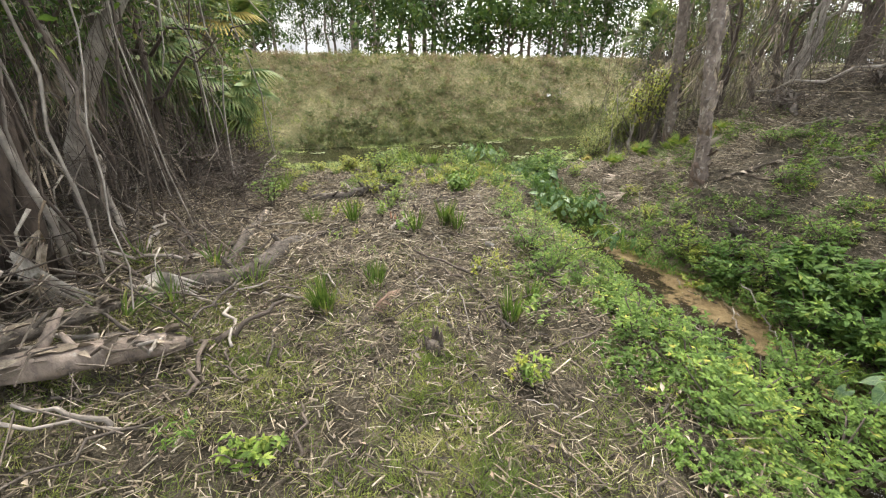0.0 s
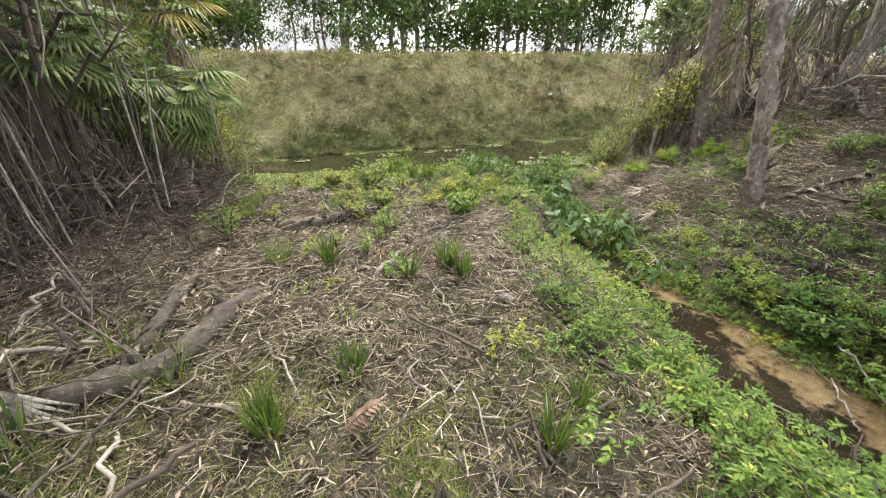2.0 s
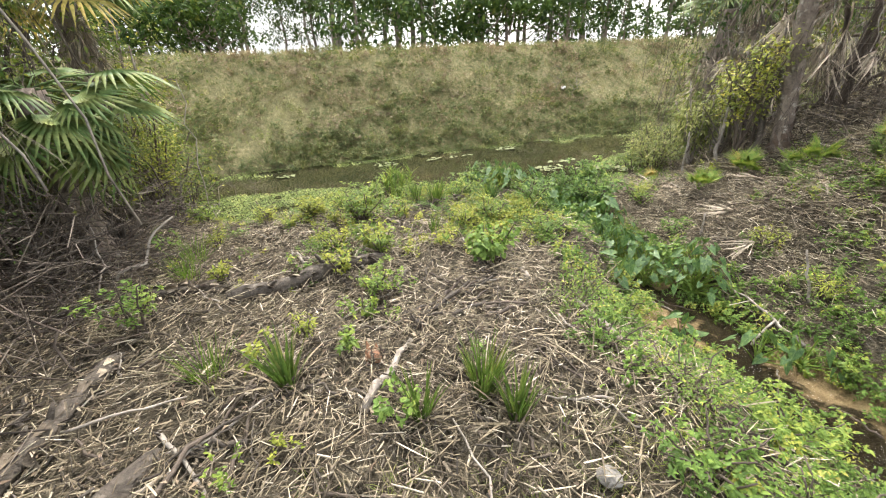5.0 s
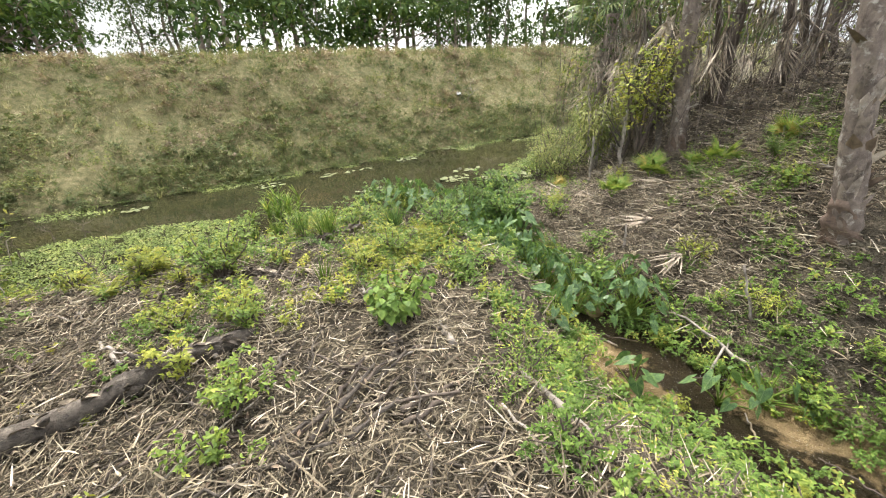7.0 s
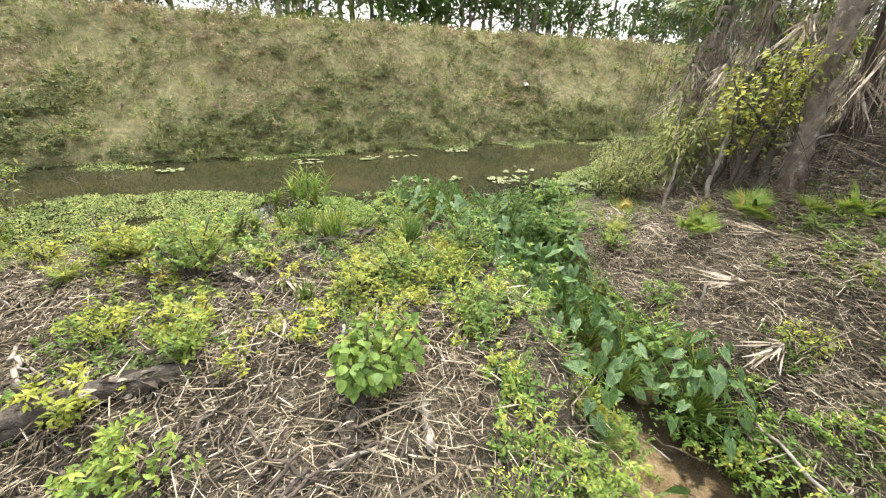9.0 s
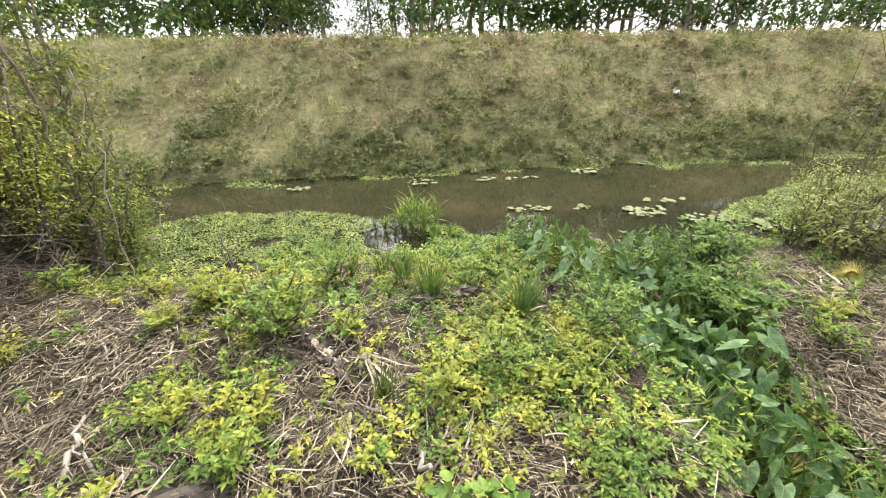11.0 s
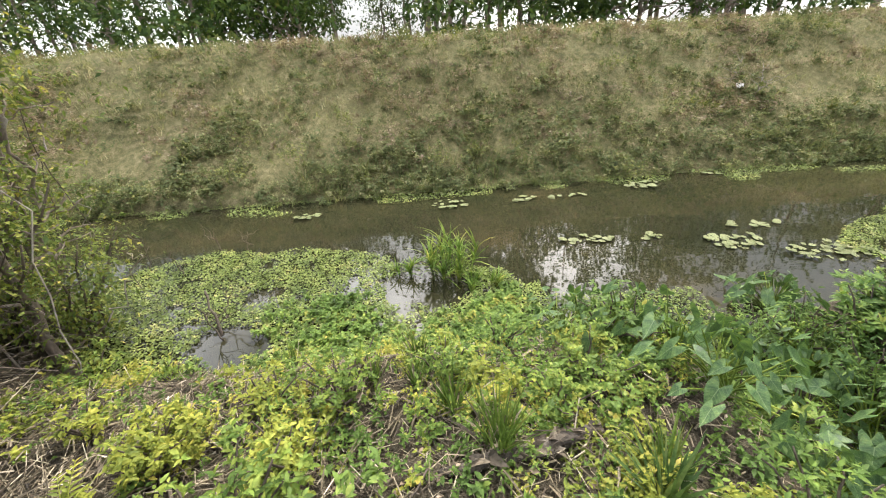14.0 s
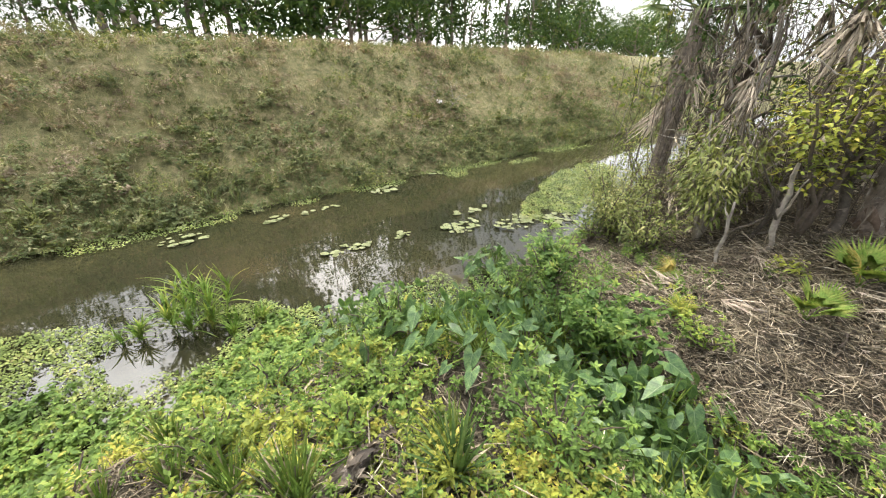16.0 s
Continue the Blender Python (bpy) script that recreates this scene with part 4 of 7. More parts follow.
def heart_leaf(fold, wave):
    """A taro leaf of length 1: heart-shaped, lobes behind the stalk, folded along the rib."""
    rim = [(0.0, -0.03), (0.1, -0.22), (0.22, -0.36), (0.31, -0.24), (0.34, -0.02), (0.31, 0.2), (0.21, 0.45), (0.1, 0.65), (0.0, 0.84)]
    v, f = [(0, 0, 0), (0, 0.26, -0.02), (0, 0.52, -0.06)], []
    right = [(x, y, fold * x - 0.12 * y * y + wave * math.sin(9 * y)) for x, y in rim]
    left = [(-x, y, fold * x - 0.12 * y * y + wave * math.sin(9 * y + 1)) for x, y in rim[1:-1]]
    v += right
    tipi, r0, l0 = 3 + len(rim) - 1, 3, 3 + len(rim)
    v += left
    v = np.array(v, float)
    R = [r0 + i for i in range(len(rim))]
    Lf = [r0] + [l0 + i for i in range(len(rim) - 2)] + [tipi]
    for side, flip in ((R, False), (Lf, True)):
        for i in range(len(side) - 1):
            c = 0 if i < 4 else (1 if i < 6 else 2)
            t = (c, side[i], side[i + 1])
            f.append(t[::-1] if flip else t)
        for i, (c, e) in ((4, (0, 1)), (6, (1, 2))):
            t = (c, side[i], e)
            f.append(t[::-1] if flip else t)
    return v, np.array(f)


TARO_MESHES = [mesh_of("leaf", *heart_leaf(fo, wa), M_TARO) for fo, wa in ((0.25, 0.015), (0.1, 0.03), (-0.12, 0.02), (0.4, 0.01))]


def taro(at, high, spread_r, leaves, size, seed, label="dark green taro with heart-shaped leaves beside the brook"):
    """Taro: each heart-shaped leaf hangs at the end of its own stalk."""
    r = np.random.default_rng(seed)
    top = thing("taro", at, label, "taro", "taro along the brook")
    for i in range(leaves):
        a = 6.28 * i * 0.382 + r.normal(0, 0.25)
        q = spread_r * math.sqrt((i + 0.5) / leaves) * r.uniform(0.75, 1.15)
        h = high * (1.05 - 0.55 * (i / leaves)) * r.uniform(0.85, 1.1)
        tip = np.array([math.cos(a) * q, math.sin(a) * q, h])
        t = np.linspace(0, 1, 6)[:, None]
        line = tip * t * np.array([1, 1, 0]) * t ** 0.3 + np.array([0, 0, 1.0]) * h * t ** 0.75
        stalk = part("stalk", tube(line, np.linspace(0.009, 0.004, 6), 4, caps=False), M_LIGHT, top)
        ob = new("leaf", TARO_MESHES[int(r.integers(0, 4))])
        ob.parent = stalk
        k = size * r.uniform(0.65, 1.15)
        ob.matrix_basis = Matrix.Translation(tip) @ Euler((r.normal(-0.85, 0.35), r.normal(0, 0.35), a - 1.57 + r.normal(0, 0.35))).to_matrix().to_4x4() @ Matrix.Diagonal((k, k, k, 1))
    return top


def fan_frond(segments=22, arc=3.9, droop=0.35, stalk=0.7, seed=1):
    """A fan palm frond: a stalk along +y and split, folded segments round its end."""
    r = np.random.default_rng(seed)
    geos = [tube([(0, 0, 0), (0, stalk * 0.5, 0.06), (0, stalk, 0.02)], [0.016, 0.011, 0.008], 4)]
    v, f = [np.array([0, stalk, 0.02])], []
    for i in range(segments):
        a = -arc / 2 + arc * i / (segments - 1)
        ln = (0.62 - 0.14 * abs(a) / 2) * r.uniform(0.88, 1.1)
        b = len(v)
        for t, w in ((0.35, 0.026), (0.65, 0.02), (1.0, 0.002)):
            c = np.array([math.sin(a) * ln * t, stalk + math.cos(a) * ln * t, 0.02 - droop * ln * t ** 2.2])
            s = np.array([math.cos(a), -math.sin(a), 0]) * w
            v += [c - s, c + [0, 0, w * 0.7], c + s]
        f += [(0, b, b + 1), (0, b + 1, b + 2)]
        for k in (0, 3):
            q = b + k
            f += [(q, q + 1, q + 4), (q, q + 4, q + 3), (q + 1, q + 2, q + 5), (q + 1, q + 5, q + 4)]
    return join(geos[0], (np.array(v), np.array(f)))


FROND = [mesh_of("frond", *fan_frond(22, 3.9, d, 0.7, s), M_PALM) for s, d in ((1, 0.25), (2, 0.55))]
FROND_S = [mesh_of("frond", *fan_frond(13, a, 0.2, 0.45, 6 + k), M_GRASS) for k, a in enumerate((1.3, 1.9))]
FROND_Y = mesh_of("frond", *fan_frond(20, 3.6, 0.5, 0.65, 3), M_PALMY)


def ragged_frond(strips, cone, seed):
    """A withered frond: a stalk and limp strips of uneven length that hang together."""
    r = np.random.default_rng(seed)
    v, f = [np.array([0, 0.32, 0.0])], []
    for i in range(strips):
        a, e, ln = r.normal(0, cone), r.normal(0, cone * 0.6), r.uniform(0.35, 0.85)
        way = np.array([math.sin(a), math.cos(a), math.sin(e)])
        b, curl = len(v), r.normal(0, 0.12)
        for t, w in ((0.3, 0.02), (0.65, 0.016), (1.0, 0.003)):
            c = v[0] + way * ln * t + np.array([curl * t * t, 0, r.normal(0, 0.02)])
            k = np.array([math.cos(a + 1.0 * t), 0.1, math.sin(a + 1.0 * t)]) * w
            v += [c - k, c + [0, 0, w * 0.6], c + k]
        f += [(0, b, b + 1), (0, b + 1, b + 2)]
        for k in (0, 3):
            q = b + k
            f += [(q, q + 1, q + 4), (q, q + 4, q + 3), (q + 1, q + 2, q + 5), (q + 1, q + 5, q + 4)]
    return join(tube([(0, 0, 0), (0, 0.17, 0.02), (0, 0.33, 0)], [0.014, 0.01, 0.008], 4), (np.array(v), np.array(f)))


FROND_DEAD = [mesh_of("dead_frond", *ragged_frond(n, c, s), M_DEADLEAF) for s, n, c in ((4, 20, 0.28), (5, 16, 0.42))]


def palm(name, base, tip, radius, fronds, size, seed, label, dead=0, yellow=0, boots=0.0, skirt=0.5, hang=0.0):
    """A fan palm: ringed trunk, fan fronds at its top, dead ones hanging below."""
    r = np.random.default_rng(seed)
    top = thing(name, base, label, "palm")
    rel = np.array(tip, float) - np.array(base, float)
    n = max(8, int(np.linalg.norm(rel) / 0.07))
    t = np.linspace(-0.02, 1, n)[:, None]
    line = rel * t + np.stack([0.05 * np.sin(t[:, 0] * 5 + seed), 0.05 * np.cos(t[:, 0] * 4), np.zeros(n)], 1) * t * (0.5 if radius < 0.06 else 1.0)
    rad = radius * (1 + 0.35 * np.exp(-np.linspace(0, 1, n) * 14)) * (1 + 0.07 * (np.arange(n) % 2)) * r.uniform(0.95, 1.05, n)
    if fronds == 0:
        rad[-5:] *= (0.95, 0.85, 0.7, 0.45, 0.2)
    part("trunk", tube(line, rad, 12, 0.06 if fronds else 0.15, seed), M_PALMBARK, top)
    if boots:
        bt = scatter(leaf_shape(0.4, 0.3, -0.2, 2), line[np.clip((r.uniform(0.05, boots, 60) * n).astype(int), 0, n - 1)] + r.normal(0, 0.01, (60, 3)),
                     turns(r.uniform(0, 6.28, 60), r.normal(1.1, 0.2, 60), r.normal(0, 0.3, 60)), r.uniform(0.16, 0.34, 60))
        tagged(part("bark_fringe", bt, M_DEADLEAF, top, "ragged brown leaf bases"), kind="stuff")
    if name == "tall_palm":
        k = np.linspace(0, 0.42, 7)
        part("rotten_foot", tube(np.stack([0 * k, 0 * k, k - 0.08], 1) + rel * (k / np.linalg.norm(rel))[:, None] * [1, 1, 0], radius * (1.38 - 0.85 * k) * (1 + 0.12 * np.sin(k * 40)), 16, 0.32, seed + 9), M_ROT, top, "rotten reddish-brown foot")
        q = 150
        at = np.clip((r.uniform(0.03, 0.97, q) * n).astype(int), 0, n - 1)
        a = r.uniform(0, 6.28, q)
        p = line[at] + np.stack([-np.sin(a), np.cos(a), 0 * a], 1) * (radius * 1.0)
        flakes = scatter(leaf_shape(0.42, 0.5, -0.12, 2), p, turns(a, r.normal(1.3, 0.12, q), r.normal(0, 0.25, q)), r.uniform(0.1, 0.26, q))
        tagged(part("split_bark", flakes, M_PALMBARK, top, "split leaf bases on the trunk"), kind="stuff")
    head = line[-1]
    for i in range(fronds + yellow + dead):
        a = i * 2.4 + r.normal(0, 0.2)
        if i < fronds:
            me, el = FROND[int(r.integers(0, 2))], 1.25 - 1.35 * i / max(1, fronds) - hang
        elif i < fronds + yellow:
            me, el = FROND_Y, r.uniform(-0.3, 0.3)
        else:
            me, el = FROND_DEAD[int(r.integers(0, 2))], r.uniform(-1.57, -1.38)
        ob = new("frond" if i < fronds + yellow else "dead_frond", me)
        ob.parent = top
        k = size * r.uniform(0.8, 1.15) * (1.0 if i < fronds + yellow else 0.8)
        drop = 0.0 if i < fronds + yellow else r.uniform(0, skirt)
        ob.matrix_basis = Matrix.Translation(head + np.array([0, 0, -drop])) @ Euler((0, 0, a)).to_matrix().to_4x4() @ Euler((el, r.normal(0, 0.2), 0)).to_matrix().to_4x4() @ Matrix.Diagonal((k, k, k, 1))
    return top


def palmetto(at, fronds, size, seed, label, yellow=0):
    r = np.random.default_rng(seed)
    top = thing("palmetto", at, label, "palmetto", "small palmettos on the bank")
    for i in range(fronds + yellow):
        ob = new("frond", FROND_Y if i >= fronds else FROND_S[i % 2])
        ob.parent = top
        k = size * r.uniform(0.75, 1.15)
        ob.matrix_basis = Euler((0, 0, i * 2.4 + r.normal(0, 0.3))).to_matrix().to_4x4() @ Euler((r.uniform(0.9, 1.45), r.normal(0, 0.2), 0)).to_matrix().to_4x4() @ Matrix.Diagonal((k, k, k, 1))
    return top


def fern(at, fronds, high, seed, label, mat=None):
    """Pinnate fronds in a shuttlecock."""
    r = np.random.default_rng(seed)
    top = thing("fern", at, label, "fern")
    for i in range(fronds):
        a, q = i * 2.4 + r.normal(0, 0.3), r.uniform(0.35, 0.8)
        t = np.linspace(0, 1, 12)
        ln = high * r.uniform(0.8, 1.15)
        line = np.stack([np.cos(a) * q * ln * t ** 1.4, np.sin(a) * q * ln * t ** 1.4, ln * (t - 0.3 * t * t)], 1)
        k = np.repeat(np.arange(2, 12), 2)
        side = np.tile([0.9, -0.9], 10)
        g = scatter(LONGLEAF, line[k], turns(a - 1.57 + side + 0 * k, 0.3 + r.normal(0, 0.15, 20), 0 * k), high * 0.3 * (1.1 - (k / 12) ** 2 * 0.8))
        part("frond", join(tube(line, np.linspace(0.006, 0.002, 12), 4, caps=False), g), mat or M_LIGHT, top)
    return top


# reed and sword-leaved tufts on the flat
for i, (x, y, h, q, n, ln, lab) in enumerate([
    (-3.13, 4.12, 0.36, 0.05, 46, 0.18, "dark green reed tuft among straw"), (-2.73, 4.14, 0.46, 0.07, 80, 0.16, "tall green reed tuft browning at its foot"),
    (-2.62, 3.92, 0.4, 0.06, 60, 0.2, "green reed tuft beside a taller one"), (-3.88, 4.7, 0.44, 0.05, 46, 0.32, "spiky sword-leaved tuft with arching blades"),
    (-2.81, 2.02, 0.34, 0.07, 60, 0.25, "green reed tuft on straw litter"), (-4.35, 2.6, 0.38, 0.09, 90, 0.2, "dense dark green grass tuft"),
    (-3.85, 2.95, 0.3, 0.09, 60, 0.25, "loose olive grass tuft"), (-2.5, 2.2, 0.26, 0.05, 36, 0.3, "small reed tuft among weeds"),
    (-0.95, 7.8, 0.4, 0.06, 40, 0.5, "loose tuft of dead and green blades behind a seedling palm"), (-1.75, 8.08, 0.44, 0.08, 80, 0.2, "reed tuft among yellow-green weeds"),
    (-1.97, 8.4, 0.4, 0.06, 50, 0.2, "slender reed tuft among weeds"), (-2.52, 8.75, 0.34, 0.04, 36, 0.2, "short dark reed tuft among weeds"),
    (-2.22, 8.7, 0.36, 0.04, 30, 0.2, "short dark reed tuft among weeds")]):
    reed_tuft("reed_tuft", on_land(x, y, -0.01), h * 1.12, q, int(n * 1.2), ln, 100 + i, lab, None, 0.25, 1.9 if "sword" in lab else 1.25)
for i, (x, y, h, q, n, ln, lab) in enumerate([
    (-2.2, 9.1, 0.34, 0.05, 40, 0.2, "slender reed tuft near the water"),
    (-0.3, 8.7, 0.5, 0.06, 40, 0.4, "arching narrow-leaved tuft near the water"), (-2.15, 6.95, 0.3, 0.05, 30, 0.25, "small reed tuft among straw"),
    (-3.35, 9.4, 0.3, 0.05, 34, 0.25, "slender reed tuft near the water"), (-0.9, 9.3, 0.4, 0.06, 40, 0.3, "green reed tuft near the water")]):
    reed_tuft("reed_tuft", on_land(x, y, -0.01), h * 1.12, q, int(n * 1.2), ln, 120 + i, lab, None, 0.25, 1.9 if "sword" in lab else 1.25)
for i, (x, y) in enumerate([(-5.85, 3.3), (-5.5, 2.75), (-5.75, 2.5), (-5.3, 3.4)]):
    reed_tuft("grass_tuft", on_land(x, y, 0.03), 0.4, 0.08, 34, 1.1, 145 + i, "arching tuft of long half-dry blades among branches", M_REED, 0.4, 1.3)
for i, (x, y) in enumerate([(-4.9, 7.1), (-4.4, 5.0), (-5.0, 3.2), (-4.9, 6.7)]):
    reed_tuft("grass_tuft", on_land(x, y, -0.01), 0.42, 0.1, 110, 0.55, 140 + i, "loose tuft of fine green and straw-coloured grass", M_GRASS, 0.4, 0.5)


def water_grass(at, wide, high, blades, seed, label):
    """Leafy grass in standing water: leaning stems, each with long leaves that bend away on every side."""
    r = np.random.default_rng(seed)
    top = thing("water_grass", at, label, "water grass")
    culms = max(6, blades // 6)
    q, a = np.sqrt(r.uniform(0, 1, culms)), r.uniform(0, 6.28, culms)
    foot = np.stack([np.cos(a) * q * wide, np.sin(a) * q * wide * 0.7, np.zeros(culms)], 1)
    h = high * (1.05 - 0.5 * q) * r.uniform(0.5, 1.0, culms)
    out = np.stack([np.cos(a) * q * 0.3, np.sin(a) * q * 0.3, np.ones(culms)], 1) * h[:, None] * 0.8
    stems = [tube([f - [0, 0, 0.05], f + o * 0.5, f + o], [0.006, 0.005, 0.003], 4, caps=False) for f, o in zip(foot, out)]
    part("stems", join(*stems), M_GRASS, top)
    for k, (bend, lean) in enumerate(((0.3, 0.22), (0.55, 0.35), (0.9, 0.5))):
        c = r.integers(0, culms, blades)
        t = r.uniform(0.15, 1.0, blades) ** 0.8
        p = foot[c] + out[c] * t[:, None]
        ln = (0.2 + 0.2 * r.uniform(0, 1, blades)) * (0.55 + 0.45 * high)
        part("foliage", scatter(blade_shape(0.06, bend, 4), p, turns(r.uniform(0, 6.28, blades), -np.abs(r.normal(lean, 0.2, blades)) * (1.15 - 0.6 * t), r.normal(0, 0.2, blades)), np.stack([0.34 + 0 * ln, ln, ln], 1)), M_LIGHT if k == 1 else M_GRASS, top)
    return top


water_grass((-1.72, 11.28, -0.03), 0.3, 0.95, 80, 150, "tall bright green grass standing in the canal")
water_grass((-1.35, 10.95, -0.03), 0.3, 0.26, 34, 152, "short bright green grass at the canal's edge")
water_grass((-2.35, 11.35, -0.03), 0.1, 0.35, 18, 151, "short bright green grass standing in the canal")
# bushes on the flat
bush("broad_leaved_bush", on_land(-1.86, 5.95), 0.29, 0.55, 0.12, 210, M_BROAD, leaf_shape(0.78, 0.1, 0.2, 3), 1, "upright bush with broad pale green leaves", 6, 0.6)
bush("yellow_green_bush", on_land(-2.9, 6.5), 0.28, 0.36, 0.06, 240, M_LIGHT, LEAF, 2, "compact yellow-green bush behind a fallen log")
bush("yellow_green_bush", on_land(-3.4, 6.22), 0.26, 0.34, 0.065, 190, M_YELLOW, LEAF, 3, "pale yellow-green bush growing over a fallen log")
bush("yellow_green_bush", on_land(-3.1, 5.7), 0.28, 0.36, 0.065, 230, M_LIGHT, LEAF, 4, "fresh green bush among grey sticks")
bush("large_green_bush", on_land(-3.0, 7.6), 0.46, 0.6, 0.065, 800, M_LIGHT, LEAF, 5, "large spreading green bush near the water", 9)
bush("green_bush", on_land(-4.99, 5.7), 0.28, 0.5, 0.055, 320, M_BROAD, LEAF, 6, "dense green bush at the thicket's edge")
bush("yellow_green_bush", on_land(-2.94, 6.75), 0.34, 0.4, 0.065, 380, M_YELLOW, LEAF, 7, "yellow-green bush on straw litter", 7)
bush("yellow_green_bush", on_land(-3.4, 6.9), 0.26, 0.32, 0.06, 240, M_YELLOW, LEAF, 8, "yellow-green bush on straw litter")
bush("yellow_green_bush", on_land(-3.75, 5.25), 0.14, 0.28, 0.09, 46, M_YELLOW, LONGLEAF, 9, "small yellow-green sprout among straw", 4)
bush("yellow_green_bush", on_land(-3.45, 4.9), 0.15, 0.26, 0.075, 70, M_LIGHT, LEAF, 10, "small fresh green sprout among straw", 4)
bush("yellow_green_bush", on_land(-3.25, 5.35), 0.14, 0.26, 0.07, 70, M_LIGHT, LEAF, 11, "small fresh green sprout among straw", 4)
bush("yellow_green_bush", on_land(-4.75, 1.15), 0.2, 0.24, 0.08, 90, M_LIGHT, LEAF, 12, "small yellow-green bush on littered grass", 4)
bush("yellow_green_bush", on_land(-3.0, 1.3), 0.16, 0.18, 0.07, 70, M_LIGHT, LEAF, 13, "fresh green weed on littered grass", 4)
bush("yellow_green_bush", on_land(-4.75, 7.5), 0.2, 0.3, 0.07, 130, M_YELLOW, LONGLEAF, 14, "yellow-green shoots among straw", 5)
bush("yellow_green_bush", on_land(-4.6, 6.6), 0.18, 0.28, 0.07, 100, M_YELLOW, LEAF, 15, "yellow-green shoots among straw", 5)
bush("yellow_green_bush", on_land(-3.6, 8.2), 0.36, 0.36, 0.06, 420, M_YELLOW, LEAF, 16, "low yellow-green bush near the water", 8)
bush("yellow_green_bush", on_land(-2.4, 7.6), 0.22, 0.26, 0.055, 200, M_YELLOW, LEAF, 17, "low yellow-green bush beside dry fronds")
bush("yellow_green_bush", on_land(-5.1, 8.6), 0.26, 0.38, 0.07, 220, M_LIGHT, LEAF, 18, "fresh green bush at the thicket's edge")
bush("green_bush", on_land(-5.1, 9.4), 0.3, 0.36, 0.07, 260, M_LIGHT, LEAF, 19, "fresh green bush at the water's edge")
bush("green_bush", on_land(1.9, 8.6), 0.42, 0.45, 0.08, 420, M_BROAD, LONGLEAF, 61, "leafy green shrub near the water's edge", 8)
bush("green_bush", on_land(2.3, 9.35), 0.5, 0.6, 0.09, 460, M_BROAD, LEAF, 62, "leafy green shrub at the water's edge", 9)
bush("green_bush", on_land(3.3, 9.35), 0.5, 0.6, 0.08, 460, M_LIGHT, LEAF, 63, "fresh green shrub at the water's edge", 9)
bush("green_bush", on_land(1.55, 7.3), 0.3, 0.32, 0.06, 260, M_LIGHT, LEAF, 64, "low fresh green shrub on the bank", 7)
bush("green_bush", on_land(1.2, 6.3), 0.3, 0.3, 0.06, 240, M_WEED, LEAF, 65, "low green shrub on the brook's bank", 7)
bush("green_bush", on_land(2.2, 2.2), 0.4, 0.36, 0.05, 420, M_WEED, LEAF, 66, "green ferny bush on the bank", 8)
bush("green_bush", on_land(2.6, 3.9), 0.34, 0.3, 0.05, 320, M_WEED, LEAF, 67, "green ferny bush on the bank", 8)
bush("green_bush", on_land(1.2, 8.0), 0.5, 0.72, 0.12, 900, M_DEEP, LEAF, 20, "domed dark green shrub with pointed leaves beside the brook", 12, 0.55)
bush("green_bush", on_land(1.8, 9.05), 0.42, 0.75, 0.12, 620, M_DEEP, LEAF, 21, "tall dark green shrub where the brook meets the canal", 12, 0.5)
bush("green_bush", on_land(0.75, 3.55), 0.22, 0.3, 0.05, 260, M_LIGHT, LEAF, 22, "rounded bright green bush on the brook's bank")
bush("green_bush", on_land(0.95, 4.35), 0.24, 0.3, 0.06, 220, M_YELLOW, LONGLEAF, 23, "yellow-green feathery bush on the brook's bank")
bush("green_bush", on_land(1.35, 5.2), 0.22, 0.3, 0.08, 120, M_YELLOW, LONGLEAF, 24, "yellow-green shoots on the brook's bank", 5)
bush("green_bush", on_land(0.25, 1.45), 0.34, 0.45, 0.12, 460, M_DEEP, LEAF, 25, "bright green bush overhanging the brook", 8)
bush("green_bush", on_land(1.3, 2.1), 0.34, 0.4, 0.06, 420, M_WEED, LEAF, 26, "bright green bush on the bank", 8)
bush("green_bush", on_land(1.9, 3.1), 0.32, 0.36, 0.06, 320, M_WEED, LEAF, 27, "green bush on the littered bank", 7)
bush("green_bush", on_land(-1.9, 1.1), 0.36, 0.28, 0.06, 520, M_WEED, LEAF, 28, "bright green spreading weed beside the brook", 9)
bush("green_bush", on_land(-1.75, 2.9), 0.4, 0.3, 0.045, 620, M_WEED, LONGLEAF, 29, "feathery bright green weed beside the brook", 9)
for i, (x, y, q, h, n, m, w) in enumerate([(-1.6, 1.5, 0.36, 0.34, 480, M_WEED, "lush bright green weed beside the brook"), (-1.75, 0.7, 0.42, 0.34, 520, M_LIGHT, "lush bright green weed beside the brook"),
                                       (-1.35, 2.4, 0.32, 0.3, 420, M_WEED, "lush bright green weed beside the brook"), (-1.1, 3.4, 0.3, 0.28, 380, M_LIGHT, "fresh green weed beside the brook"),
                                       (-1.05, 4.1, 0.3, 0.26, 420, M_WEED, "fresh green weed beside the brook"), (-0.85, 5.0, 0.3, 0.28, 420, M_LIGHT, "fresh green weed beside the brook"),
                                       (0.6, 0.9, 0.4, 0.45, 480, M_WEED, "lush green bush on the brook's far bank"), (0.75, 2.2, 0.34, 0.36, 420, M_WEED, "lush green bush on the brook's far bank")]):
    bush("green_bush", on_land(x, y), q, h, 0.055, n, m, LEAF, 70 + i, w, 9)
